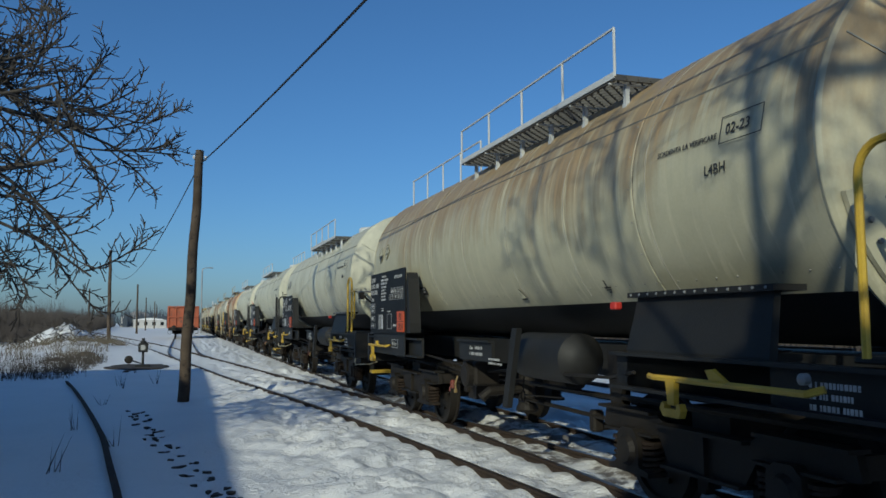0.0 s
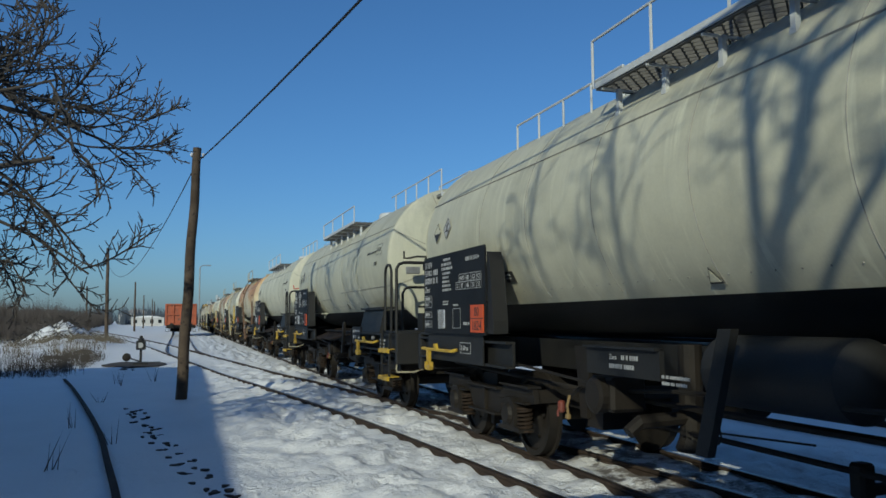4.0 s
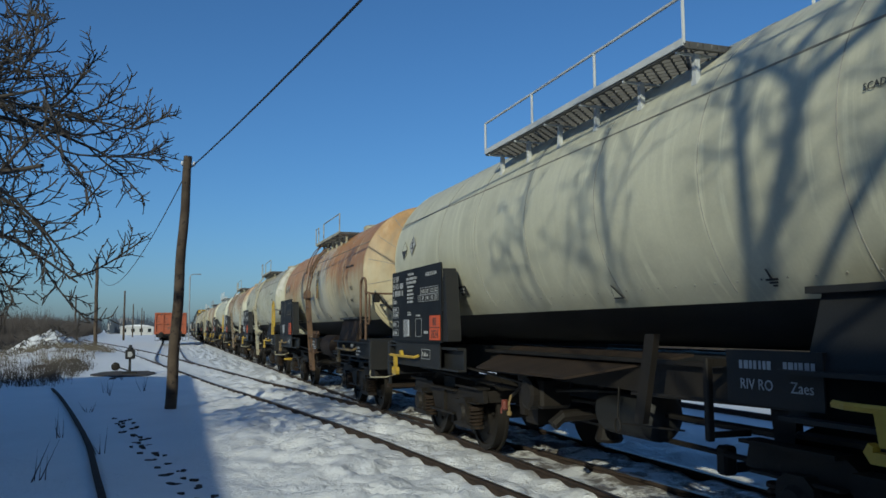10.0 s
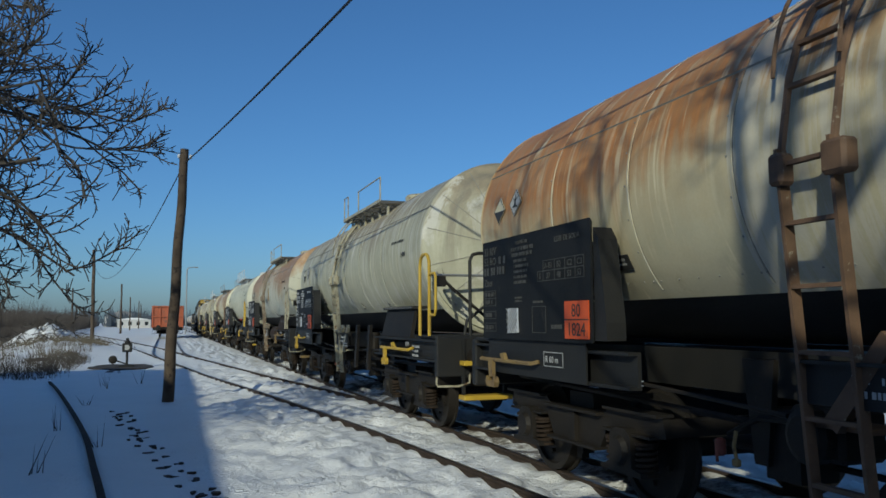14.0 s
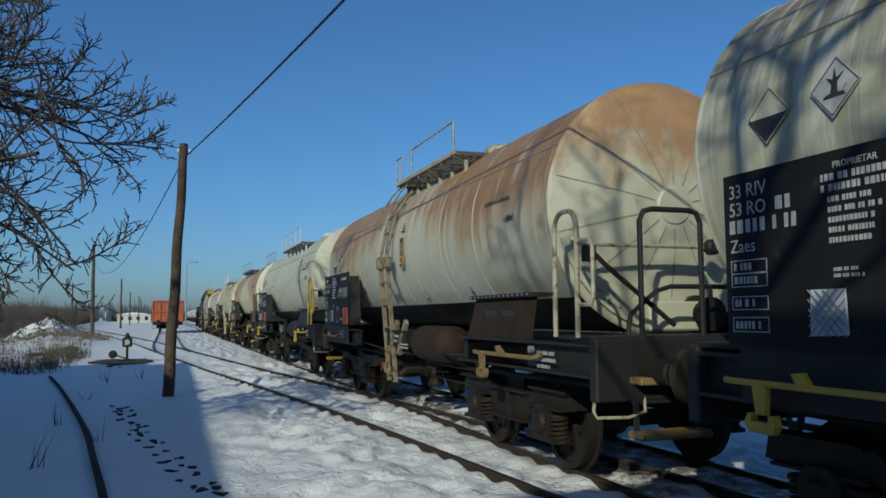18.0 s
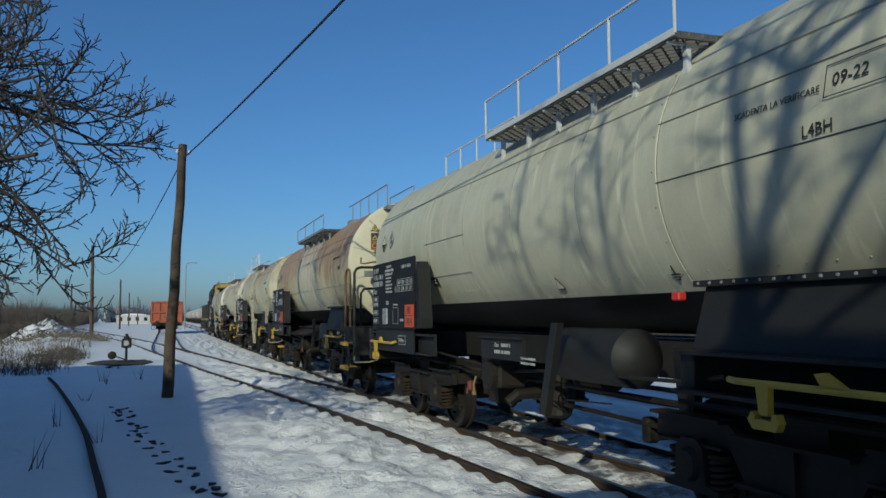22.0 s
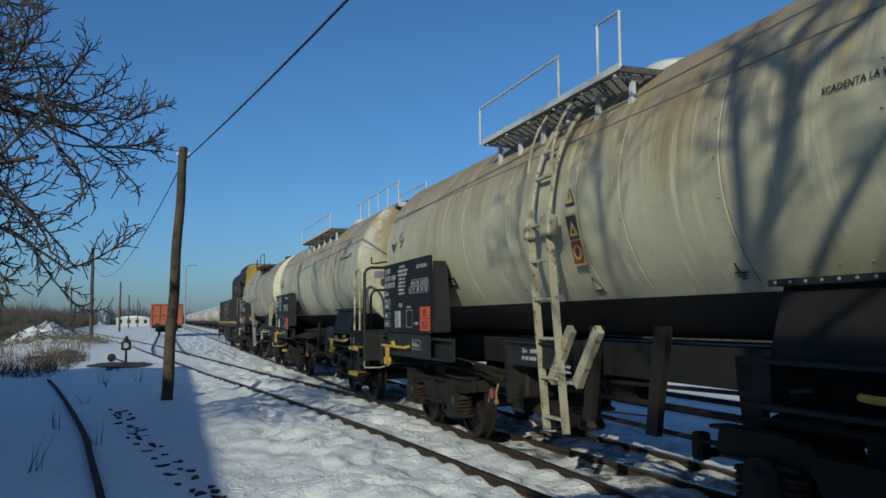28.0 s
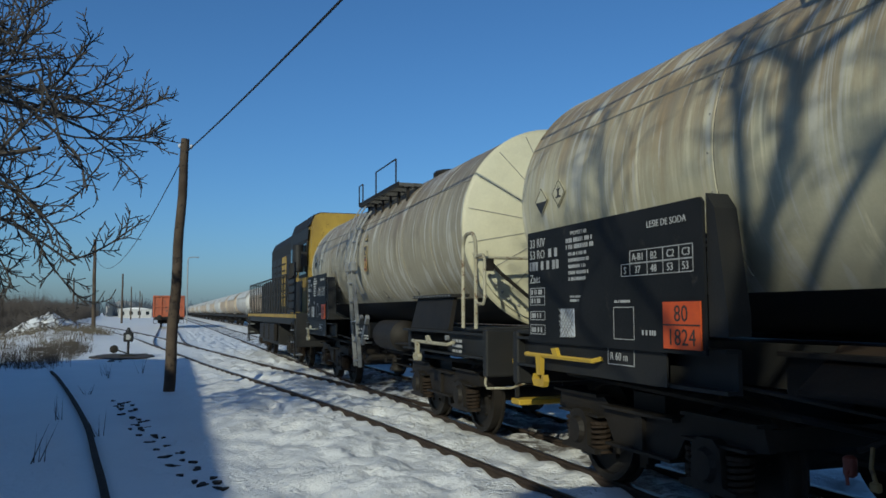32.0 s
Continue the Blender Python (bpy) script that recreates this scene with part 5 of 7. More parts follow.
        part("strut", Mesh().prism([(-0.75, 0.62), (-0.62, 0.62), (-0.9, 1.45), (-1.03, 1.45)], -1.36, -1.30), steel, w)
    else:
        part("deflector_plate", Mesh().add([(-1.36, 2.0, 1.09), (-1.36, -0.1, 1.09), (-0.75, -1.1, 1.31), (-0.75, 2.3, 1.31), (-1.36, 2.0, 1.07), (-1.36, -0.1, 1.07), (-0.75, -1.1, 1.29), (-0.75, 2.3, 1.29)], [(0, 1, 2, 3), (7, 6, 5, 4), (0, 4, 5, 1), (1, 5, 6, 2), (2, 6, 7, 3), (3, 7, 4, 0)]), RUSTY, w, "slanting brown steel deflector plate")
        part("strut", Mesh().prism([(-1.28, 0.82), (-1.16, 0.82), (-1.34, 1.47), (-1.46, 1.47)], -1.34, -1.29), GRIME, w)
        part("air_tank", Mesh().lathe([(-0.45, 0.05), (-0.42, 0.16), (-0.35, 0.22), (0.35, 0.22), (0.42, 0.16), (0.45, 0.05)], "y", (-0.7, -0.2, 0.78), 20), steel, w, smooth=True)
    part("brake_rod", shared(("rod",), lambda: Mesh().tube([(-0.6, -2.6, 0.55), (-0.6, 2.6, 0.6)], 0.025, 6).tube([(-0.5, -1.2, 0.45), (0.5, -1.2, 0.45)], 0.04, 8).bevel_box(-0.62, -1.26, 0.4, -0.5, -1.14, 0.62, 0.02).box(-0.9, 1.4, 0.5, -0.6, 1.7, 0.95).data("brake_rod", GRIME)), GRIME, w)
    part("drain_pipe", shared(("drain",), lambda: Mesh().lathe([(0.42, 0.12), (0.45, 0.14), (0.55, 0.1), (1.3, 0.1)], "z", (-0.55, 0.55, 0), 14).tube([(-0.55, 0.55, 0.7), (-1.05, 0.55, 0.68), (-1.15, 0.55, 0.6)], 0.06, 8).data("drain_pipe", GRIME)), GRIME, w)
    # diamonds and stencils on the side
    dw, dy1, dy2, da = o.get("diamond", (0.145, 5.2, 4.8, 6))
    for y, a_ in ((dy1, da), (dy2, da + 1.5)):
        x, z = on_tank(a_, R + 0.010)
        d = flat_sign(diamond(dw), x, y, z, LETTER if a_ > da and not o.get("painted") else clad, w, "hazard_diamond", "white hazard diamond with black symbols", a_)
        sym = [(-0.132, -0.01), (0.132, -0.01), (0, -0.137)] if a_ == da else [(-0.06, -0.05), (0.07, -0.05), (0.05, -0.03), (0.02, -0.03), (0.015, 0.02), (0.05, 0.06), (0.008, 0.04), (-0.005, 0.09), (-0.012, 0.035), (-0.05, 0.05), (-0.015, 0.01), (-0.02, -0.03), (-0.05, -0.035)]
        part("diamond_symbol", Mesh().prism([(u * dw / 0.145, v_ * dw / 0.145) for u, v_ in sym], 0.006, 0.009, "z"), INK, d)
        m = Mesh()
        q = diamond(dw * 0.92)
        for k in range(4):
            m.tube([(*q[k], 0.007), (*q[(k + 1) % 4], 0.007)], 0.003, 4)
        part("diamond_border", m, INK, d)
    for body, y, a_, sz in o["stencil"]:
        x, z = on_tank(a_, R + 0.012)
        tagged(part("stencil", text_data(body, sz, INK), INK, w, at=pose(x, y, z) @ Matrix.Rotation(radians(a_ + 5), 4, "Y") @ SIDE), kind="stuff")
    x, z = on_tank(7.5, R + 0.012)
    if o["stencil"]:
        tagged(part("stencil", text_data("SCADENTA LA VERIFICARE", 0.058, INK), INK, w, at=pose(x, -3.28, z) @ Matrix.Rotation(radians(9), 4, "Y") @ SIDE), kind="stuff")
    if o.get("box_at") is not None:
        x, z = on_tank(o["box_at"][1] + 1, R + 0.012)
        part("stencil_frame", frame_lines(-0.05, -0.06, 0.36, 0.13, 0.006), INK, w, at=pose(x, o["box_at"][0] - 0.06, z) @ Matrix.Rotation(radians(o["box_at"][1] + 5), 4, "Y") @ SIDE)
    x, z = on_tank(-27, R + 0.010)
    lp = flat_sign(rect(0.24, 0.13), x, 3.0, z, INK, w, "label_plate", "small black label with pale marks", -27)
    tagged(part("lettering", bars(2, 0.16, -0.09, 0.015, 0.02, 0.04, i + 20), LETTER, lp, at=pose(0, 0, 0.007)), kind="stuff")
    x, z = on_tank(-36, R + 0.010)
    tr_ = flat_sign(tri(0.08), x, -0.43, z, INK, w, "warning_sign", "pale triangle sign with dark border", -36)
    part("sign_mark", Mesh().prism(tri(0.058), 0.007, 0.010, "z"), clad, tr_)
    em = Mesh()
    for x0, z0, x1, z1 in ((-0.007, 0.0, 0.007, 0.08), (-0.055, -0.007, 0.055, 0.007), (-0.038, -0.03, 0.038, -0.018), (-0.02, -0.053, 0.02, -0.041)):
        em.prism([(x0, z0), (x1, z0), (x1, z1), (x0, z1)], 0, 0.004, "z")
    em = part("earth_mark", em, INK, w, at=pose(x, -2.3, z) @ Matrix.Rotation(radians(-36), 4, "Y") @ SIDE)
    tagged(em, kind="stuff")
    if o.get("redlamp") and o["style"] == "plain":
        part("side_lamp", Mesh().bevel_box(-1.35, -2.78, 1.61, -1.285, -2.69, 1.67, 0.01), RED, w, "small red side lamp")
    part("stirrup", shared(("stirrup",), lambda: Mesh().tube([(-1.33, -5.80, 0.98), (-1.36, -5.82, 0.74), (-1.36, -5.87, 0.70), (-1.1, -5.92, 0.70), (-0.95, -5.92, 0.74), (-0.93, -5.88, 0.95)], 0.014, 6).data("stirrup", CREAM)), CREAM, w)
    part("side_beam", shared(("farbeam",), lambda: Mesh().box(1.24, -2.72, 0.95, 1.30, 2.58, 1.26).data("side_beam", BLACK)), BLACK, w)
    if o["style"] == "ladder":
        part("side_beam", shared(("sidebeam",), lambda: Mesh().box(-0.98, -2.72, 1.0, -0.93, 2.5, 1.26).box(-1.05, -2.72, 1.24, -0.93, 2.5, 1.27).data("side_beam", GRIME)), GRIME, w)
        part("post", shared(("post",), lambda: Mesh().bevel_box(-1.29, -1.97, 0.78, -1.24, -1.92, 1.32, 0.008).box(-1.24, -1.96, 1.26, -0.95, -1.93, 1.31).box(-1.24, -1.96, 0.8, -0.95, -1.93, 0.84).data("post", GRIME)), GRIME, w)
        sb = part("frame_plate", shared(("nameplate",), lambda: Mesh().box(-1.315, -2.98, 1.06, -1.25, -2.2, 1.38).data("frame_plate", BLACK)), BLACK, w)
        if o["steel"] is BLACK:
            for k, (y, n) in enumerate(((-2.32, 0.13), (-2.49, 0.13), (-2.69, 0.24))):
                tagged(part("lettering", bars(1, n, 0, 0, 0.05, 0.1, i + 90 + k), LETTER, sb, at=pose(-1.317, y, 1.27) @ SIDE), kind="stuff")
            tagged(part("lettering", text_data("RIV RO", 0.09, LETTER), LETTER, sb, at=pose(-1.317, -2.32, 1.15) @ SIDE), kind="stuff")
            tagged(part("lettering", text_data("Zaes", 0.09, LETTER), LETTER, sb, at=pose(-1.317, -2.74, 1.15) @ SIDE), kind="stuff")
    else:
        sb = part("side_beam", shared(("textbeam",), lambda: Mesh().box(-1.27, -0.1, 1.06, -1.23, 1.0, 1.30).box(-1.31, -0.1, 1.28, -1.23, 1.0, 1.30).data("side_beam", BLACK)), BLACK, w)
        tagged(part("lettering", text_data("Zaes", 0.06, LETTER), LETTER, sb, at=pose(-1.272, 0.62, 1.19) @ SIDE), kind="stuff")
        tagged(part("lettering", bars(1, 0.3, 0, 0, 0.036, 0.1, i + 90), LETTER, sb, at=pose(-1.272, 0.43, 1.192) @ SIDE), kind="stuff")
        tagged(part("lettering", bars(1, 0.45, 0, 0, 0.036, 0.1, i + 70), LETTER, sb, at=pose(-1.272, 0.62, 1.12) @ SIDE), kind="stuff")
    part("brake_cylinder", shared(("bcyl",), lambda: Mesh().lathe([(-0.4, 0.05), (-0.38, 0.17), (0.1, 0.17), (0.13, 0.2), (0.2, 0.2), (0.24, 0.06), (0.6, 0.04)], "y", (0.1, 0.9, 0.82), 16).box(-0.3, 0.5, 0.95, 0.5, 0.6, 1.28).data("brake_cylinder", GRIME, True)), GRIME, w)
    part("brake_pipe", shared(("bpipe",), lambda: Mesh().tube([(-0.9, -5.6, 0.92), (-0.95, -4.9, 0.88), (-0.95, -2.4, 0.86), (-0.7, -2.0, 0.8), (-0.7, 2.0, 0.8), (-0.95, 2.4, 0.86), (-0.9, 5.5, 0.92)], 0.028, 6).data("brake_pipe", GRIME)), GRIME, w)
    if o.get("longer"):
        lengthen(w, o["longer"])
    return w, wheels

# ---- the twelve wagons of the train ----
C_BEIGE = cladding("weathered grey beige sheet", (0.51, 0.49, 0.38), (0.39, 0.27, 0.13), 2.45, 0.7, 0.05, 0.5)
C_WHITE = cladding("pale grey sheet", (0.56, 0.55, 0.46), (0.48, 0.46, 0.38), 3.3, 1.2, 0.0, 0.42)
C_WHITE2 = cladding("light grey sheet", (0.53, 0.525, 0.44), (0.44, 0.43, 0.365), 3.2, 1.2, 0.0, 0.5)
C_RUST = cladding("orange rusted sheet", (0.53, 0.49, 0.37), (0.45, 0.185, 0.040), 2.5, 0.42, 0.16, 0.55, (0.46, 0.36, 0.20))
C_RUSTEND = cladding("ochre stained end sheet", (0.56, 0.50, 0.36), (0.52, 0.29, 0.10), 2.25, 1.0, 0.08, 0.3, (0.4, 0.34, 0.24))
C_GREY = cladding("stained grey sheet", (0.49, 0.48, 0.39), (0.34, 0.28, 0.18), 2.75, 0.7, 0.05, 1.0, (0.19, 0.175, 0.14))
C_DRIP = cladding("brown grey drip streaked sheet", (0.38, 0.345, 0.27), (0.25, 0.195, 0.13), 2.6, 0.8, 0.1, 1.0, (0.16, 0.135, 0.10))
C_RUST2 = cladding("brown rusted sheet", (0.48, 0.50, 0.47), (0.34, 0.165, 0.05), 2.55, 0.5, 0.15, 0.5, (0.48, 0.42, 0.30))
C_RUSTEND2 = cladding("tan rusted end sheet", (0.50, 0.49, 0.41), (0.42, 0.225, 0.09), 2.75, 0.35, 0.1, 0.3, (0.33, 0.27, 0.19))
C_CREAM = cladding("cream sheet with brown crown", (0.54, 0.50, 0.36), (0.35, 0.185, 0.068), 2.4, 0.6, 0.15, 0.55, (0.44, 0.40, 0.31))
C_CREAMEND = cladding("plain cream end sheet", (0.60, 0.57, 0.44), (0.50, 0.44, 0.30), 3.6, 1.0, 0.0, 0.15, (0.36, 0.32, 0.24))
C_DULL = cladding("dull beige sheet", (0.51, 0.485, 0.37), (0.38, 0.275, 0.14), 2.55, 0.8, 0.05, 0.45)
C_DULL2 = cladding("grey beige drip stained sheet", (0.52, 0.49, 0.38), (0.38, 0.275, 0.14), 2.5, 0.7, 0.05, 0.9, (0.24, 0.215, 0.17))

BASE = dict(cone=0.2, spokes=14, bands=(), seam=27, steel=BLACK, edge=YELLOW, tread=YELLOW, slots=False, style="plain", frame_rail=BLACK,
            plat=(-2.0, 1.2), plat_colour=WHITE, rail=(-2.0, 1.2, 5), ladder_colour=WHITE, railtext="bent tubular hand rail", shell="painted sheet cladding of the tank")


def variant(**k):
    return {**BASE, **k}


def stencil(date, code, y=-4.06, a=7.0, mark=0.105):
    s = [(code, y + 0.22, a - 10, 0.10)]
    if date:
        s.append((date, y, a + 1, mark))
    return s


WAGONS = [
    variant(label="grey beige tank wagon with brown stained crown and yellow hand rails", spokes=6, clad=C_BEIGE, longer=0.2, rails=YELLOW, bands=(-2.9, 2.4), stencil=stencil("02-23", "L4BH"), box_at=(-4.0, 7), redlamp=True, hoop=(1.55, 4.9, 0.34), lift=0.1, painted=True, plat=(-2.6, 1.4), rail=(-2.6, 1.4, 5)),
    variant(label="clean pale grey tank wagon with yellow hand rails", spokes=6, longer=0.2, clad=C_WHITE, rails=YELLOW, stencil=stencil("07-23", "L4BH"), box_at=(-4.0, 7), redlamp=True, hoop=(1.15, 3.6, 0.3), plat=(-2.8, 0.9), rail=(-2.75, 0.95, 5)),
    variant(label="pale grey tank wagon with end ladder and black railings", clad=C_WHITE2, lip=True, thin=(1.2, 2.6, 4.0), bands=(-2.28, -0.73), patch=((-21, -4.85, -0.3), (-26, 1.2, 2.6)), rails=BLACK, style="ladder", ladder_dx=0.17, handle=BLACK, stencil=stencil("07-23", "L4BH"), box_at=(-4.0, 7), redlamp=True, plat=(-1.7, 2.0), rail=(-1.7, 2.0, 4), cone=0.12, spokes=8),
    variant(label="pale grey tank wagon with white ladder and red crank handle", clad=C_WHITE, rails=BLACK, ladder_dx=0.14, style="ladder", stencil=stencil("07-23", "L4BH"), box_at=(-4.0, 7), plat=(-1.7, 2.1), rail=(-1.7, 2.1, 4), cone=0.12, spokes=8),
    variant(label="orange rusted tank wagon with side ladder and ochre end", clad=C_RUST, end=C_RUSTEND, rails=BROWNP, steel=RUSTY, edge=OCHRE, tread=RUSTY, frame_rail=BROWNP, thin=(), bands=(-3.0, -1.3, 0.2, 1.5, 2.7, 4.0), arch=False, faded=True, lift=0.1, side_ladder=0.75, ladder_colour=BROWNP, plat=(-1.8, 1.15), plat_colour=CREAM, rail=(-1.75, 0.18, 2), hoop=(0.87, 1.26, 0.4), stencil=stencil("11-23", "L4BN", -3.6, -14.0), spokes=16),
    variant(label="stained grey tank wagon with cream side ladder and yellow rails", clad=C_GREY, lift=0.1, reservoir=False, lip=True, diamond=(0.175, 5.05, 4.55, 6), rails=YELLOW, steel=GRIME, side_ladder=0.75, ladder_colour=CREAM, sign_side=0.42, sign_up=16, sign_above=-0.40, thin=(-3.6, 4.4), bands=(-2.6, -1.0, 0.3, 1.9, 3.3), plat=(-1.9, 1.15), plat_colour=CREAM, rail=(-1.9, -0.2, 2), hoop=(0.75, 1.1, 0.45), stencil=stencil(None, "L4BN")),
    variant(label="brown rusted tank wagon with cream ladder and slotted saddles", clad=C_RUST2, end=C_RUSTEND2, lift=0.1, painted=True, diamond=(0.175, 5.05, 4.55, 0), rails=CREAM, steel=RUSTY, edge=OCHRE, tread=OCHRE, slots=True, side_ladder=0.70, sign_side=-0.67, ladder_colour=GRIMYCREAM, thin=(), bands=(-2.9, -1.7, -0.4, 0.3, 1.8, 2.9, 4.1), plat=(-1.9, 0.95), plat_colour=CREAM, rail=(-1.8, 0.1, 2), hoop=(0.62, 0.95, 0.4), stencil=stencil(None, "L4BN"), spokes=14),
    variant(label="clean light grey tank wagon with yellow hand rails", spokes=6, clad=C_WHITE2, rails=YELLOW, stencil=stencil("09-22", "L4BH"), thin=(-1.2, 0.2, 1.6, 3.0), bands=(-2.41,), patch=((16, -4.85, -2.41), (-4, -4.85, -2.41), (-3, 1.57, 3.1), (-24, 1.57, 3.1)), box_at=(-4.0, 7), redlamp=True, hoop=(1.15, 3.6, 0.3), plat=(-2.6, 1.0), rail=(-2.6, 1.0, 5)),
    variant(label="cream tank wagon with brown crown, end ladder and dark railings", clad=C_CREAM, end=C_CREAMEND, lever=-4.25, rails=BROWNP, style="ladder", steel=GRIME, stencil=stencil(None, "L4BN"), plat=(-1.8, 1.9), plat_colour=ZINC, rail=(-1.8, 2.0, 4), bands=(-2.9, -0.4), patch=((-18, -4.85, 5.6),), cone=0.14, ladder_colour=CREAM, handle=BROWNP, sign_at=(-0.78, 2.98), spokes=12),
    variant(label="dull beige tank wagon with cream side ladder", clad=C_DULL, reservoir=False, diamond=(0.14, 5.32, 4.95, 6), lever=-4.45, rails=CREAM, steel=GRIME, side_ladder=0.0, sign_side=-0.42, sign_up=-12, ladder_colour=CREAM, thin=(3.6,), bands=(-3.7, -2.4, -1.2, -0.5, 1.0, 2.3), plat=(-1.15, 1.8), plat_colour=WHITE, rail=(-0.08, 1.9, 2), hoop=(-1.15, -0.8, 0.45), stencil=stencil(None, "L4BN")),
    variant(label="grey beige drip stained tank wagon with end ladder", clad=C_DULL2, painted=True, diamond=(0.13, 5.3, 4.95, 0), rails=CREAM, style="ladder", steel=GRIME, stencil=stencil("0027", ""), plat=(-1.8, 2.0), rail=(-1.8, 2.0, 2), skirt=-47, board=2.58, board_top=2.24, thin=(3.9,), bands=(-3.9, -2.7, -1.6, 0.0, 1.4, 2.8), cone=0.14, handle=BLACK, sign_at=(0.24, 2.80), spokes=12, edge=YELLOW),
    variant(label="stained grey tank wagon with plain cream end and rails", clad=C_DRIP, end=C_CREAMEND, rails=CREAM, steel=GRIME, edge=CREAM, arch=False, side_ladder=0.85, ladder_colour=ZINC, thin=(4.5,), bands=(-3.6, -2.2, -0.8, 0.6, 2.0, 3.4), plat=(-1.8, 1.0), plat_colour=GRIME, rail=(-1.6, -0.3, 2), hoop=(0.7, 1.0, 0.35), stencil=[], spokes=18),
]
BOARD_AT = (-59.34, -46.36, -33.50, -20.58, -7.78, 5.10, 17.93, 30.78, 43.57, 56.22, 68.93, 81.28)
LENGTH = [12.9] + [b - a for a, b in zip(BOARD_AT, BOARD_AT[1:])] + [13.5]
train = []
for i, o in enumerate(WAGONS):
    o["reach"] = (max(0.2, (LENGTH[i] - 11.55) / 2), max(0.2, (LENGTH[i + 1] - 11.55) / 2))   # buffers meet half-way to the neighbours
    ob, wheels = make_wagon(i, o)
    train.append((ob, wheels, BOARD_AT[i] - 5.25))


# ---- the locomotive pushing behind them ----
def make_loco():
    w = thing("shunting_locomotive", pose(TC, 0, 0), "yellow and black diesel shunting locomotive with railed walkways", "locomotive")
    wheels = []
    L0, L1 = -7.0, 7.0
    part("frame_deck", Mesh().bevel_box(-1.42, L0 + 0.5, 1.18, 1.42, L1 - 0.5, 1.48, 0.02).box(-1.3, -2.2, 0.5, 1.3, 2.2, 1.18), BLACK, w, "black main frame and fuel tank")
    for s in (-1, 1):
        part("headstock", Mesh().bevel_box(-1.42, -0.08, 0.6, 1.42, 0.08, 1.5, 0.02), BLACK, w, at=pose(0, s * 6.45, 0))
        for sx in (-0.875, 0.875):
            part("buffer", _cache[("buffer",)], GRIME, w, at=pose(sx, s * 6.45, 1.06, 0, 0, 0 if s < 0 else 180))
        make_bogie(w, s * 3.9, GRIME, wheels)
    cab = part("cab", Mesh().prism([(-1.24, 1.48), (-1.24, 2.6), (-1.14, 3.94), (-1.04, 4.14), (-0.85, 4.2), (0.85, 4.2), (1.04, 4.14), (1.14, 3.94), (1.24, 2.6), (1.24, 1.48)], -6.15, -2.6, "y"), LOCOYELLOW, w, "weathered yellow driver's cab", at=Matrix.Diagonal((0.82, 1, 1, 1)))
    part("roof", Mesh().prism([(-1.20, 3.88), (-1.07, 4.17), (-0.85, 4.24), (0.85, 4.24), (1.07, 4.17), (1.20, 3.88), (1.14, 3.94), (1.04, 4.14), (-1.04, 4.14), (-1.14, 3.94)], -5.95, -2.5, "y"), GRIME, cab)
    for y0, y1, z0 in ((-5.75, -4.45, 2.55), (-4.05, -3.35, 2.6), (-3.15, -2.75, 1.7)):
        wn = part("window", Mesh().bevel_box(-1.265, y0, z0, -1.22, y1, 3.42, 0.01), GLASSY, cab)
        part("window_frame", Mesh().box(-1.272, y0 - 0.06, z0 - 0.06, -1.24, y1 + 0.06, z0).box(-1.272, y0 - 0.06, 3.42, -1.24, y1 + 0.06, 3.48).box(-1.272, y0 - 0.06, z0, -1.24, y0, 3.42).box(-1.272, y1, z0, -1.24, y1 + 0.06, 3.42), BLACK, wn)
    part("side_panel", Mesh().bevel_box(-1.262, -5.9, 3.5, -1.235, -2.75, 3.84, 0.01), BLACK, cab)
    part("side_panel", Mesh().bevel_box(-1.262, -5.0, 1.52, -1.235, -2.75, 2.4, 0.01), GRIME, cab)
    part("air_filter", Mesh().lathe([(0.0, 0.12), (0.03, 0.19), (0.75, 0.19), (0.78, 0.12)], "z", (-1.46, -5.3, 2.62), 16), BLACK, cab, "black round filter housing on the cab side", smooth=True)
    part("mirror", Mesh().bevel_box(-1.48, -5.95, 2.75, -1.28, -5.9, 3.15, 0.01), BLACK, cab)
    for x0, x1 in ((-1.0, -0.2), (0.2, 1.0)):
        part("window", Mesh().bevel_box(x0, -6.18, 2.6, x1, -6.13, 3.3, 0.01), GLASSY, cab)
    hood = part("hood", Mesh().prism([(-1.14, 1.48), (-1.14, 3.72), (-1.0, 3.98), (-0.8, 4.05), (0.8, 4.05), (1.0, 3.98), (1.14, 3.72), (1.14, 1.48)], -2.6, 2.6, "y"), GRIME, w, "tall dark engine hood with louvred doors", at=Matrix.Diagonal((0.84, 1, 1, 1)))
    part("low_hood", Mesh().prism([(-0.95, 1.48), (-0.95, 2.55), (-0.8, 2.7), (0.8, 2.7), (0.95, 2.55), (0.95, 1.48)], 2.3, 5.7, "y"), BLACK, w)
    for k in range(4):
        d = part("hood_door", Mesh().bevel_box(-1.15, -0.5, 1.7, -1.115, 0.5, 3.35, 0.01), BLACK if k != 1 else LOCOYELLOW, hood, at=pose(0, -1.95 + k * 1.2, 0))
        for q in range(6):
            part("louvre", shared(("louvre",), lambda: Mesh().box(-1.175, -0.36, -0.02, -1.145, 0.36, 0.03).data("louvre", GRIME)), GRIME, d, at=pose(0, 0, 2.0 + 0.22 * q))
    part("exhaust", Mesh().lathe([(3.9, 0.18), (4.15, 0.16), (4.18, 0.12)], "z", (0, 0.5, 0), 16), GRIME, hood)
    gr = part("cab_steps", Mesh().box(-1.44, -6.3, 1.48, -1.40, -6.24, 2.85).box(-1.44, -5.2, 1.48, -1.40, -5.14, 2.85).box(-1.43, -6.24, 1.5, -1.42, -5.2, 2.4), BLACK, w, "black stepped guard beside the cab")
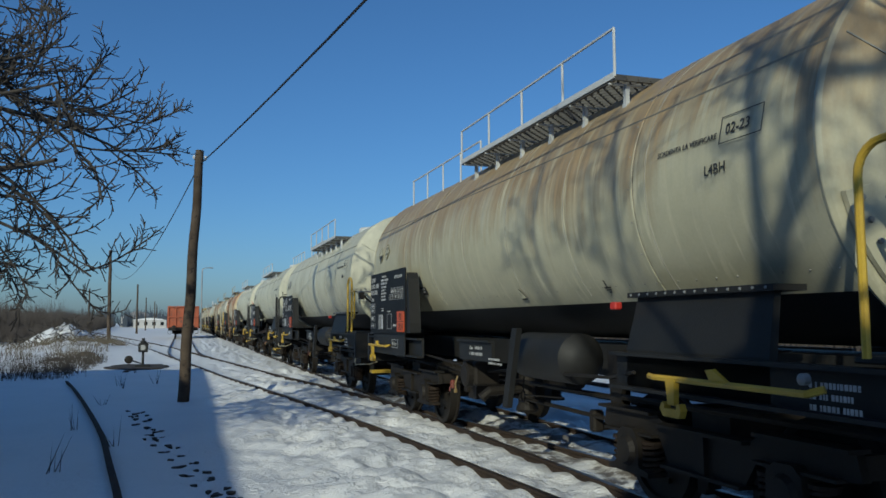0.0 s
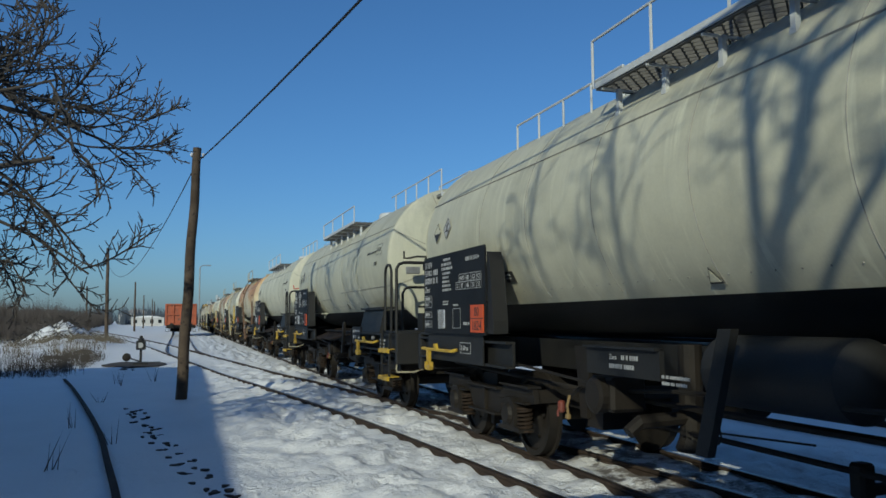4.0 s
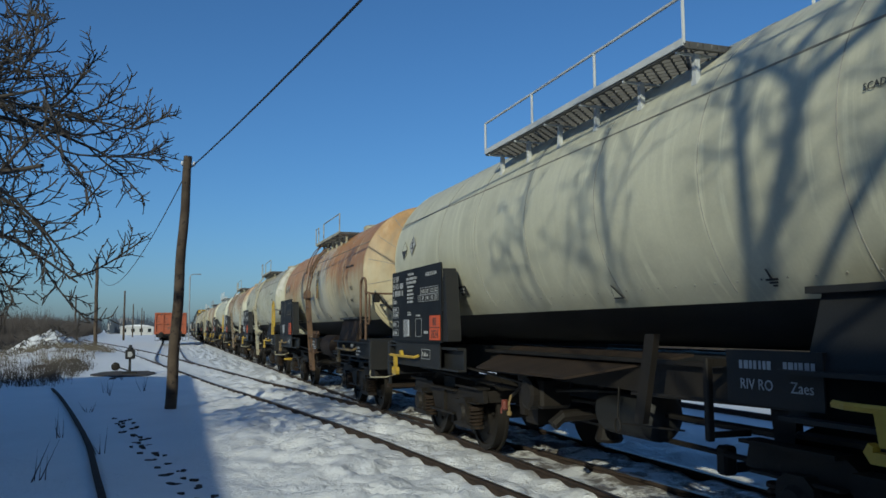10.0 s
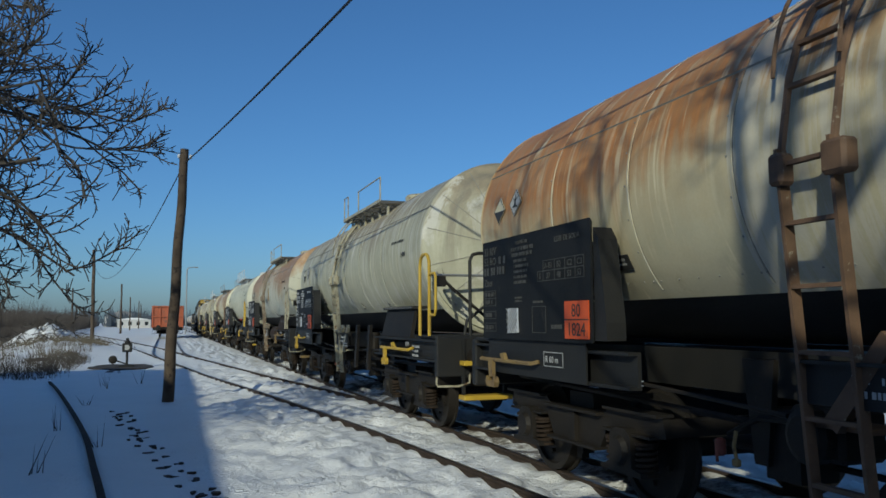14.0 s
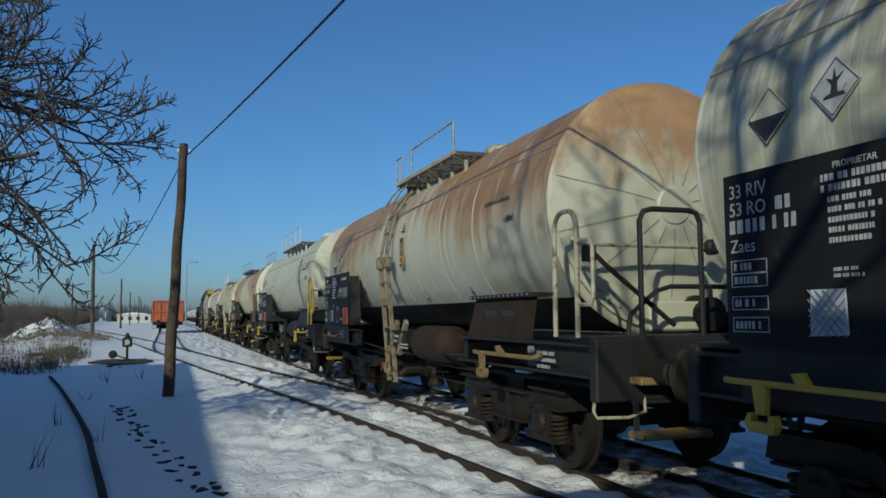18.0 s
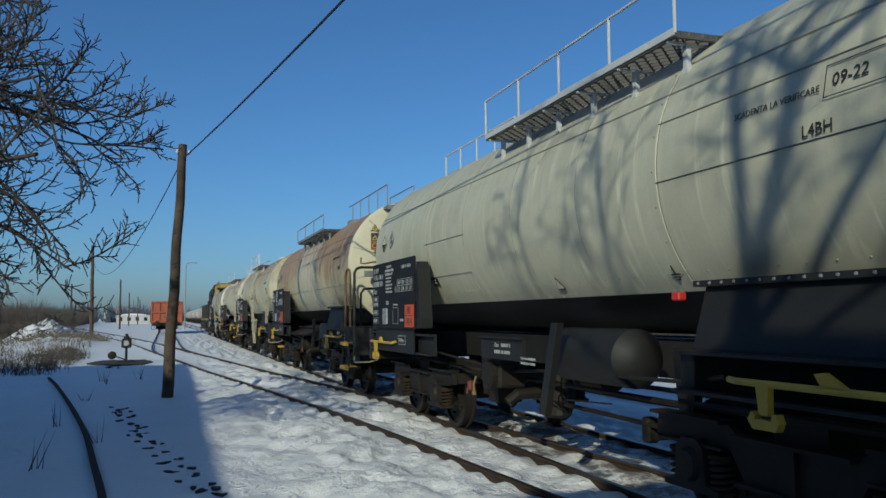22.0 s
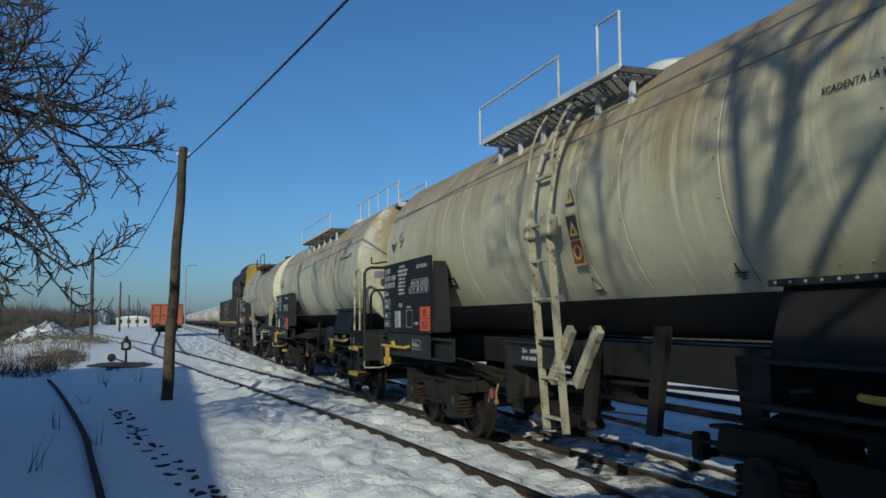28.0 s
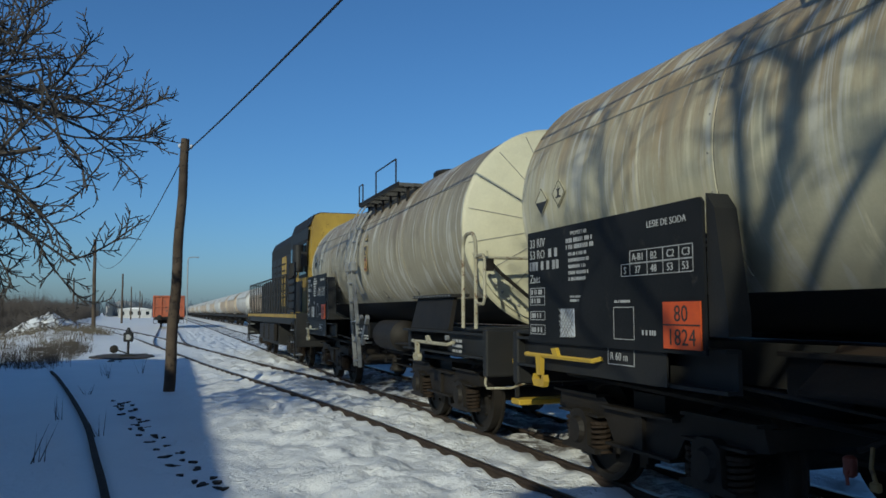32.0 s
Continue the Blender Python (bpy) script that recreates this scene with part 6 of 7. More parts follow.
    for z in (1.6, 1.82, 2.04, 2.26, 2.46):
        part("step_edge", Mesh().bevel_box(-1.47, -6.22, z - 0.02, -1.43, -5.22, z + 0.02, 0.006), RUSTY, gr)
    for k in range(4):
        part("rail_post", Mesh().tube([(-1.42, -6.0 + 0.22 * k, 2.4), (-1.42, -6.0 + 0.22 * k, 2.85)], 0.018, 6), BLACK, gr)
    part("stripe", Mesh().box(-1.435, L0 + 0.5, 1.36, -1.422, L1 - 0.5, 1.46), LOCOYELLOW, w)
    rl = part("side_railing", Mesh().tube([(-1.38, -4.9, 2.6), (-1.38, 6.3, 2.6), (-1.2, 6.42, 2.6), (1.2, 6.42, 2.6)], 0.02, 6).tube([(-1.38, -4.9, 2.05), (-1.38, 6.3, 2.05)], 0.014, 6), BLACK, w, "dark walkway railing")
    for k in range(19):
        part("rail_post", shared(("lpost",), lambda: Mesh().tube([(-1.38, 0, 1.48), (-1.38, 0, 2.6)], 0.02, 6).data("rail_post", BLACK)), BLACK, rl, at=pose(0, -4.9 + k * 0.62, 0))
    for y in (-6.1, 6.1):
        st = part("step", Mesh().box(-1.45, y - 0.3, 0.35, -1.41, y - 0.26, 1.3).box(-1.45, y + 0.26, 0.35, -1.41, y + 0.3, 1.3).box(-1.45, y - 0.26, 1.24, -1.41, y + 0.26, 1.3), BLACK, w)
        for z in (0.4, 0.72, 1.04):
            part("step_edge", shared(("ledge",), lambda: Mesh().bevel_box(-1.46, -0.28, -0.02, -1.22, 0.28, 0.02, 0.006).data("step_edge", ZINC)), ZINC, st, at=pose(0, y, z))
    for s in (-0.7, 0.7):
        part("headlight", Mesh().lathe([(0.0, 0.12), (-0.05, 0.12), (-0.06, 0.1)], "y", (s, -6.15, 2.2), 16), ZINC, w)
    for k in range(3):
        part("battery_box", Mesh().bevel_box(-1.4, -0.6, 0.62, -1.28, 0.55, 1.14, 0.02), GRIME, w, at=pose(-0.04, -1.5 + 1.4 * k, 0))
    return w, wheels


loco, loco_wheels = make_loco()
train.append((loco, loco_wheels, BOARD_AT[11] - 5.25 + 5.7 + 0.95 + 7.07))


# ---- parked train of white gas wagons on the next track ----
GASWHITE = plain("sun-bleached white paint", (0.62, 0.61, 0.58), (0.48, 0.46, 0.42), 0.8, 0.5, 0.0, wear=(0.3, 0.24, 0.18), wear_at=0.58)
GASTAN = plain("rust stained tan paint", (0.42, 0.32, 0.22), (0.5, 0.42, 0.32), 0.7, 0.6, 0.0, wear=(0.24, 0.15, 0.09), wear_at=0.58)


def make_gas_wagon(y, tan):
    w = thing("gas_tank_wagon", pose(PC, y, -0.02), "parked white gas tank wagon with sunshade roof", "tank wagon", "wagons of the parked train")
    part("tank", shared(("gtank", tan), lambda: Mesh().lathe([(-7.0, 0.1), (-6.95, 0.6), (-6.7, 1.1), (-6.3, 1.35), (-5.9, 1.4), (5.9, 1.4), (6.3, 1.35), (6.7, 1.1), (6.95, 0.6), (7.0, 0.1)], "y", (0, 0, 2.6), 32).data("tank", GASTAN if tan else GASWHITE, True)), GASWHITE, w)
    def shade():
        m = Mesh()
        n = 20
        v = []
        for r in (1.47, 1.50):
            for y_ in (-6.1, 6.1):
                for k in range(n + 1):
                    a = radians(20 + 140 * k / n)
                    v.append((-r * math.cos(a), y_, 2.6 + r * math.sin(a)))
        q = n + 1
        f = [(k, k + 1, q + k + 1, q + k) for k in range(n)] + [(2 * q + k, 3 * q + k, 3 * q + k + 1, 2 * q + k + 1) for k in range(n)]
        f += [(k, 2 * q + k, 2 * q + k + 1, k + 1) for k in range(n)] + [(q + k, q + k + 1, 3 * q + k + 1, 3 * q + k) for k in range(n)]
        f += [(0, q, 3 * q, 2 * q), (n, 2 * q + n, 3 * q + n, q + n)]
        return m.add(v, f).data("sunshade", GASWHITE, True)
    part("sunshade", shared(("gshade",), shade), GASWHITE, w)
    part("frame", shared(("gframe",), lambda: Mesh().box(-1.3, -7.3, 0.95, -1.1, 7.3, 1.25).box(1.1, -7.3, 0.95, 1.3, 7.3, 1.25).box(-1.3, -7.4, 0.9, 1.3, -7.3, 1.3).box(-1.3, 7.3, 0.9, 1.3, 7.4, 1.3).box(-0.9, -5.5, 1.2, 0.9, -4.6, 1.4).box(-0.9, 4.6, 1.2, 0.9, 5.5, 1.4).data("frame", GRIME)), GRIME, w)
    for s in (-1, 1):
        b = part("bogie", _cache[("bogie", GRIME.name)], GRIME, w, at=pose(0, s * 5.2, 0))
        for q in (0, 180):
            part("side_frame", _cache[("sideframe", GRIME.name)], GRIME, b, at=pose(0, 0, 0, 0, 0, q))
        for ya in (-0.9, 0.9):
            part("wheelset", _cache[("wheelset",)], GRIME, b, at=pose(0, ya, 0.46))
        for sx in (-0.875, 0.875):
            part("buffer", _cache[("buffer",)], GRIME, w, at=pose(sx, s * 7.4, 1.06, 0, 0, 0 if s < 0 else 180))
    part("hand_rail", shared(("grail",), lambda: arch(-1.3, -7.1, -6.7, 1.25, 2.2).data("hand_rail", ZINC)), ZINC, w)
    return w


for k in range(18):
    make_gas_wagon(62 + 16.1 * k, k % 5 in (1, 3, 4))


# ---- orange gondola standing on the siding ----
def make_gondola(y):
    w = thing("gondola_wagon", pose(0.16, y, 0), "faded orange open gondola wagon parked on the siding", "freight wagon")
    part("floor", Mesh().box(-1.4, 0.6, 1.05, 1.4, 13.4, 1.2), GRIME, w)
    e = part("end_wall", Mesh().box(-1.45, 0.55, 1.1, 1.45, 0.63, 3.2), WAGONRED, w, "ribbed orange end wall")
    for x in (-1.42, -0.72, 0.0, 0.72, 1.42):
        part("rib", Mesh().bevel_box(x - 0.07, 0.45, 1.0, x + 0.07, 0.56, 3.15, 0.02), WAGONRED, e)
    for z in (1.15, 2.1, 3.12):
        part("rib", Mesh().bevel_box(-1.47, 0.43, z - 0.07, 1.47, 0.56, z + 0.07, 0.02), WAGONRED, e)
    part("end_wall", Mesh().box(-1.45, 13.37, 1.1, 1.45, 13.45, 3.2), WAGONRED, w)
    for s in (-1, 1):
        sw = part("side_wall", Mesh().box(min(s * 1.38, s * 1.45), 0.63, 1.1, max(s * 1.38, s * 1.45), 13.37, 3.2), WAGONRED, w)
        for k in range(9):
            part("rib", shared(("grib", s), lambda: Mesh().bevel_box(min(s * 1.45, s * 1.53), -0.07, 1.0, max(s * 1.45, s * 1.53), 0.07, 3.2, 0.015).data("rib", WAGONRED)), WAGONRED, sw, at=pose(0, 0.9 + 1.52 * k, 0))
    part("frame", Mesh().box(-1.2, 0.6, 0.8, 1.2, 13.4, 1.05).box(-1.4, 0.5, 0.75, 1.4, 0.62, 1.2), GRIME, w)
    for sx in (-0.875, 0.875):
        part("buffer", _cache[("buffer",)], GRIME, w, at=pose(sx, 0.5, 1.06))
    for y_ in (2.6, 11.4):
        b = part("bogie", _cache[("bogie", GRIME.name)], GRIME, w, at=pose(0, y_, 0))
        for q in (0, 180):
            part("side_frame", _cache[("sideframe", GRIME.name)], GRIME, b, at=pose(0, 0, 0, 0, 0, q))
        for ya in (-0.9, 0.9):
            part("wheelset", _cache[("wheelset",)], GRIME, b, at=pose(0, ya, 0.46))
    for sx in (-1, 1):
        part("step", Mesh().box(sx * 1.3 - 0.15, 0.55, 0.4, sx * 1.3 + 0.15, 0.6, 0.44).box(sx * 1.3 - 0.15, 0.57, 0.4, sx * 1.3 - 0.12, 0.6, 1.0).box(sx * 1.3 + 0.12, 0.57, 0.4, sx * 1.3 + 0.15, 0.6, 1.0), GRIME, w)
    return w


make_gondola(84.5)


# ---- poles and wires ----
def make_pole(x, y, h, lean, r, label):
    w = thing("utility_pole", pose(x, y, -0.3), label, "utility pole", "line of poles")
    n = 14
    pts = [(lean * h * k / n + 0.012 * math.sin(k * 1.3), 0.008 * math.cos(k * 1.7), (h + 0.3) * k / n) for k in range(n + 1)]
    part("post", Mesh().tube(pts, r, 14, True, r * 0.72), WOOD, w, smooth=True)
    part("cross_bracket", Mesh().tube([(lean * h - 0.13, 0, h + 0.1), (lean * h + 0.13, 0, h + 0.1)], 0.012, 6), GRIME, w)
    for s in (-1, 1):
        part("insulator", Mesh().lathe([(0.0, 0.012), (0.02, 0.03), (0.06, 0.035), (0.09, 0.02)], "z", (lean * h + s * 0.12, 0, h + 0.1), 10), PAPER, w)
    return w


make_pole(0.06, 17.87, 5.24, 0.045, 0.122, "leaning weathered wooden pole standing in snow")
make_pole(-5.83, 73.4, 7.7, -0.01, 0.17, "tall dark wooden pole beside the snow heap")
for x, y in ((-6.5, 131), (-7.9, 198), (-7.1, 234), (-7.6, 270), (-15, 148)):
    make_pole(x, y, 7.4, 0.0, 0.16, "distant dark wooden pole")
make_pole(7.0, -39, 6.6, 0.0, 0.13, "weathered wooden pole beyond the tracks")


def wire(a, b, sag, r, n=24):
    a, b = Vector(a), Vector(b)
    pts = [a.lerp(b, k / n) - Vector((0, 0, sag * 4 * (k / n) * (1 - k / n))) for k in range(n + 1)]
    w = new("overhead_wire", Mesh().tube(pts, r, 6).data("overhead_wire", CABLE))
    return tagged(w, "black overhead cable sagging between poles", "cable", "overhead wires")


wire((0.31, 17.85, 4.95), (7.0, -39, 6.4), 1.13, 0.015)
wire((0.28, 17.9, 4.92), (-5.86, 73.4, 6.4), 1.75, 0.012)

lamp = thing("street_lamp", pose(2.62, 118, -0.2), "thin grey lamp post with short arm", "street lamp")
part("mast", Mesh().tube([(0, 0, 0), (0, 0, 9.0), (0.08, 0, 9.3), (0.4, 0, 9.45), (1.0, 0, 9.5)], 0.09, 8, True, 0.05), ZINC, lamp)
part("lamp_head", Mesh().bevel_box(0.9, -0.12, 9.4, 1.5, 0.12, 9.54, 0.03), ZINC, lamp)

# switch stand with its lamp and weight
sw = thing("switch_stand", pose(-1.33, 31.9, -0.12), "black switch stand with lantern and counterweight lever", "switch stand")
part("post", Mesh().tube([(0, 0, 0), (0, 0, 0.6)], 0.045, 8).bevel_box(-0.25, -0.25, 0.0, 0.25, 0.25, 0.1, 0.02), BLACK, sw)
ln = part("lantern", Mesh().bevel_box(-0.17, -0.14, 0.56, 0.17, 0.14, 0.9, 0.03).lathe([(0.9, 0.10), (0.96, 0.10), (1.0, 0.06), (1.08, 0.05)], "z", (0, 0, 0), 12), BLACK, sw)
part("signal_face", Mesh().prism([(-0.08, 0.64), (0.04, 0.64), (0.1, 0.74), (0.04, 0.83), (-0.08, 0.83)], -0.155, -0.142, "y"), LETTER, ln)
part("lever", Mesh().tube([(0, 0, 0.12), (-0.42, -0.1, 0.28)], 0.025, 6), BLACK, sw)
part("counterweight", Mesh().lathe([(-0.06, 0.1), (-0.04, 0.15), (0.04, 0.15), (0.06, 0.1)], "y", (-0.48, -0.1, 0.3), 16), GRIME, sw, smooth=True)
soil = plain("damp dark soil", (0.025, 0.02, 0.017), (0.05, 0.04, 0.032), 3.0, 0.9, 0.0, 30, 0.6)
rg = random.Random(4)
out = [((0.95 + 0.3 * rg.random()) * math.cos(2 * math.pi * k / 22) - 0.15, (1.5 + 0.7 * rg.random()) * math.sin(2 * math.pi * k / 22)) for k in range(22)]
tagged(new("bare_patch", Mesh().prism(out, -0.05, 0.0, "z").data("bare_patch", soil)), "dark thawed soil round the switch stand", "soil", kind="structure").matrix_basis = pose(-1.33, 32.1, -0.085)

# footprints pressed through to the soil
fp = Mesh()
for x, y in TREAD:
    for _ in range(rg.choice((1, 2, 2, 3))):
        px, py = x + rg.gauss(0, 0.07), y + rg.gauss(0, 0.12)
        a = rg.uniform(-0.9, 0.4)
        z = snow_height(px, py) + 0.022
        ru, rv = rg.uniform(0.025, 0.062), rg.uniform(0.03, 0.075)
        o = [(ru * rg.uniform(0.55, 1.1) * math.cos(t), rv * rg.uniform(0.55, 1.1) * math.sin(t)) for t in [2 * math.pi * q / 11 for q in range(11)]]
        fp.prism([(px + u * math.cos(a) - v * math.sin(a), py + u * math.sin(a) + v * math.cos(a)) for u, v in o], z - 0.04, z, "z")
tagged(new("footprints", fp.data("footprints", soil)), "trail of dark footprints trodden through the snow", "footprints", kind="stuff")


# ---- trees, bushes and grass ----
def shoot(m, p, d, length, r, depth, rg, kinds):
    """A crooked shoot with its side shoots; m holds one mesh per order of branching."""
    count, lo, hi, wide, droop, thin = kinds[depth]
    n = (9, 6, 5, 2)[min(depth, 3)]
    pts, q, dd = [p], p.copy(), d.copy()
    bend = Vector((rg.gauss(0, 0.05), rg.gauss(0, 0.07), rg.gauss(0, 0.07)))
    for k in range(n):
        bend = bend * 0.7 + Vector((rg.gauss(0, 0.07), rg.gauss(0, 0.08), rg.gauss(0, 0.09)))
        dd = (dd + bend + Vector((0, 0, droop * (0.4 + k / n)))).normalized()
        q = q + dd * (length / n)
        pts.append(q.copy())
    m[min(depth, len(m) - 1)].tube(pts, r, (7, 5, 4, 3)[min(depth, 3)], False, max(thin, r * 0.3) if depth < 3 else r * 0.8)
    if depth + 1 < len(kinds):
        side_shoots(m, pts, length, r, depth, rg, kinds)


def side_shoots(m, pts, length, r, depth, rg, kinds, first=0.12):
    count, lo, hi, wide, droop, thin = kinds[depth]
    n = len(pts) - 1
    turn = rg.uniform(0, 6.28)
    for k in range(count):
        t = min(0.999, first + (1 - first) * (k + rg.uniform(0.1, 0.9)) / count)
        i = min(int(t * n), n - 1)
        s = pts[i].lerp(pts[i + 1], t * n - i)
        along = (pts[i + 1] - pts[i]).normalized()
        turn += 2.4 + rg.gauss(0, 0.5)
        u = along.orthogonal().normalized()
        side = u * math.cos(turn) + along.cross(u) * math.sin(turn)
        ang = rg.gauss(wide, 0.2)
        size = length * rg.uniform(lo, hi) * (1.1 - 0.45 * t) if depth < 2 else rg.uniform(lo, hi)
        shoot(m, s, (along * math.cos(ang) + side * math.sin(ang)).normalized(), size, max(thin, r * (1 - 0.6 * t) * rg.uniform(0.4, 0.6)), depth + 1, rg, kinds)


# for each order: side shoots, their length (shares of the parent, then metres), angle, bend up or down, least thickness
ORCHARD = ((9, 0.28, 0.46, 0.75, -0.022, 0.012), (8, 0.26, 0.5, 0.8, 0.02, 0.010), (6, 0.05, 0.19, 0.85, 0.10, 0.0075), (0, 0, 0, 0, 0.1, 0.0055))
TALL = ((6, 0.28, 0.5, 0.7, 0.02, 0.012), (5, 0.3, 0.5, 0.7, 0.03, 0.009), (2, 0.12, 0.34, 0.8, 0.05, 0.0065), (0, 0, 0, 0, 0.05, 0.006))


def bare_tree(base, trunk, r, limbs, bent, seed, label, kinds):
    """Trunk along points; limbs as (height, direction, length, thickness) and bent ones as (points, thickness)."""
    rg = random.Random(seed)
    t = thing("bare_tree", pose(*base), label, "tree", "bare trees")
    part("trunk", Mesh().tube(trunk, r, 12, True, r * 0.55), BARK, t, smooth=True)
    fine = [Mesh() for _ in range(4)]
    for z, d, length, rr in limbs:
        ms = [Mesh()] + fine[1:]
        shoot(ms, Vector((0, 0, z)), Vector(d).normalized(), length, rr, 0, rg, kinds)
        part("limb", ms[0], BARK, t)
    for pts, rr in bent:
        pts = [Vector(p) for p in pts]
        soft = []
        for k in range(len(pts) - 1):   # rounds the bends
            a, b = pts[max(k - 1, 0)], pts[min(k + 2, len(pts) - 1)]
            for q in range(4):
                h = q / 4
                soft.append(0.5 * ((2 * pts[k]) + (pts[k + 1] - a) * h + (2 * a - 5 * pts[k] + 4 * pts[k + 1] - b) * h * h + (3 * pts[k] - a - 3 * pts[k + 1] + b) * h ** 3))
        soft.append(pts[-1])
        part("limb", Mesh().tube(soft, rr, 8, True, rr * 0.55), BARK, t, smooth=True)
        ms = [Mesh()] + fine[1:]
        side_shoots(ms, soft, sum((soft[k + 1] - soft[k]).length for k in range(len(soft) - 1)), rr, 0, rg, kinds, 0.3)
    for k, nm in ((1, "bough_growth"), (2, "branch_growth"), (3, "twig_growth")):
        if fine[k].v:
            tagged(part(nm, fine[k], BARK, t), kind="stuff")
    return t


bare_tree((-4.3, 10.4, -0.1), [(0.05 * math.sin(k), 0.06 * math.cos(1.4 * k), 0.8 * k - 0.2) for k in range(9)], 0.15, [
    (2.6, (1, -0.05, 0.02), 2.5, 0.022), (3.1, (1, 0.1, 0.02), 2.5, 0.028), (3.6, (1, 0.05, 0.02), 3.63, 0.036), (3.35, (1, -0.1, 0.12), 3.91, 0.065), (3.9, (1, 0.12, 0.10), 3.91, 0.038), (4.1, (1, -0.12, 0.12), 3.91, 0.042), (4.4, (1, 0.2, 0.10), 3.91, 0.038),
    (4.6, (1, 0.0, 0.13), 3.72, 0.038), (4.9, (1, -0.2, 0.14), 3.53, 0.034), (5.1, (1, 0.1, 0.16), 3.26, 0.034), (5.4, (1, -0.1, 0.2), 2.88, 0.03), (5.8, (1, 0.1, 0.25), 2.60, 0.03), (5.0, (-0.6, 0.5, 0.6), 3.0, 0.05)], [], 11,
    "leafless tree with crooked dark branches and knobbly twigs", ORCHARD)
bare_tree((-1.6, -1.59, -0.1), [(0.0, 0.0, -0.2), (0.04, 0.03, 1.2), (-0.03, 0.0, 2.6), (0.02, -0.1, 4.0), (0.0, -0.28, 5.1)], 0.16, [], [
    ([(0, -0.26, 5.0), (0, -0.40, 5.54), (0, -0.54, 5.73), (0, -0.68, 6.1), (0, -0.82, 6.49)], 0.085),
    ([(0, -0.80, 6.45), (0.02, -1.09, 6.61), (0.03, -1.32, 6.74), (0.02, -1.46, 6.92), (0, -1.7, 7.5)], 0.06),
    ([(0, -0.80, 6.45), (-0.05, -0.68, 6.72), (-0.1, -0.58, 6.91), (-0.2, -0.4, 7.4)], 0.055),
    ([(0, -0.70, 6.66), (0, -0.85, 6.88), (0, -1.05, 7.02), (0.1, -1.4, 7.5)], 0.035),
    ([(0, -0.34, 5.3), (0.1, -0.16, 5.72), (0.15, -0.08, 6.1), (0.12, -0.1, 6.5), (0.1, -0.2, 7.1)], 0.05),
    ([(0, -0.1, 4.3), (-0.1, 0.5, 5.0), (-0.1, 1.2, 5.6), (-0.05, 1.34, 6.05), (0, 1.45, 6.8)], 0.026),
    ([(0, -0.05, 3.9), (-0.2, 1.0, 4.7), (-0.2, 2.4, 5.5), (-0.15, 2.85, 6.0), (-0.1, 2.8, 6.7)], 0.022),
    ([(0, -0.2, 4.8), (0.2, -0.9, 5.6), (0.2, -1.3, 6.0), (0.1, -1.8, 6.6)], 0.05),
    ([(0, -0.15, 4.5), (0.1, -0.9, 5.0), (0.1, -1.5, 5.4), (0.1, -1.75, 6.0), (0.1, -2.1, 6.8)], 0.03)], 5,
    "tall leafless tree forking above the viewpoint", TALL)

DRY = plain("dry grass stalks", (0.15, 0.125, 0.085), (0.085, 0.072, 0.052), 0.5, 0.9, bumps=0.0)
SCRUB = plain("grey brown scrub twigs", (0.062, 0.054, 0.05), (0.10, 0.089, 0.083), 0.2, 0.95, bumps=0.0, gloss=0.1)
# distance haze is put into this colour as a blue grey tint
HAZY = plain("far wood tinted for haze", (0.075, 0.09, 0.115), (0.10, 0.115, 0.14), 0.05, 1.0, bumps=0.0, gloss=0.0)
SOD = plain("frozen earth", (0.035, 0.027, 0.022), (0.07, 0.056, 0.045), 4.0, 0.95, bumps=0.5, gloss=0.1)


def blades(spots, h0, h1, w, lean, rg):
    """Thin upright stalks, each a narrow three-sided spike."""
    v, f = [], []
    for x, y, z in spots:
        h = rg.uniform(h0, h1)
        ang, ln_ = rg.uniform(0, 6.28), rg.uniform(0, lean) * h
        tx, ty = x + math.cos(ang) * ln_, y + math.sin(ang) * ln_
        b = len(v)
        ww = w * rg.uniform(0.6, 1.3)
        v += [(x - ww, y, z), (x + ww, y, z), (x, y + ww, z), (tx, ty, z + h)]
        f += [(b, b + 1, b + 3), (b + 1, b + 2, b + 3), (b + 2, b, b + 3)]
    return v, f


def stuff_mesh(name, v, f, material, label, category):
    me = bpy.data.meshes.new(name)
    me.from_pydata(v, [], f)
    me.materials.append(material)
    return tagged(new(name, me), label, category, kind="stuff")


rg = random.Random(8)
spots = []
for _ in range(4200):
    y = rg.uniform(40, 72)
    x = -3.2 - (y - 40) * 0.05 - abs(rg.gauss(0, 3.4)) - rg.random()
    if noise.noise((x * 0.9, y * 0.5, 9)) > 0.02:
        spots.append((x, y, snow_height(x, y) - 0.03))
for _ in range(90):   # bushy tussocks near the heap
    cx, cy = rg.choice((rg.gauss(-5.2, 0.9), rg.gauss(-7.5, 2.0))), rg.gauss(57, 4.5)
    for k in range(12):
        spots.append((cx + rg.gauss(0, 0.16), cy + rg.gauss(0, 0.16), snow_height(cx, cy) - 0.03))
stuff_mesh("dry_grass", *blades(spots, 0.15, 0.75, 0.012, 0.75, rg), DRY, "tufts of dry yellow grass standing through snow", "grass")
spots = []
for _ in range(260):
    x, y = rg.uniform(-2.2, -0.2), rg.uniform(9, 30)
    if rg.random() < 0.35:
        cx, cy = x, y
        for k in range(5):
            spots.append((cx + rg.gauss(0, 0.05), cy + rg.gauss(0, 0.05), snow_height(cx, cy) - 0.02))
spots = spots[:40]
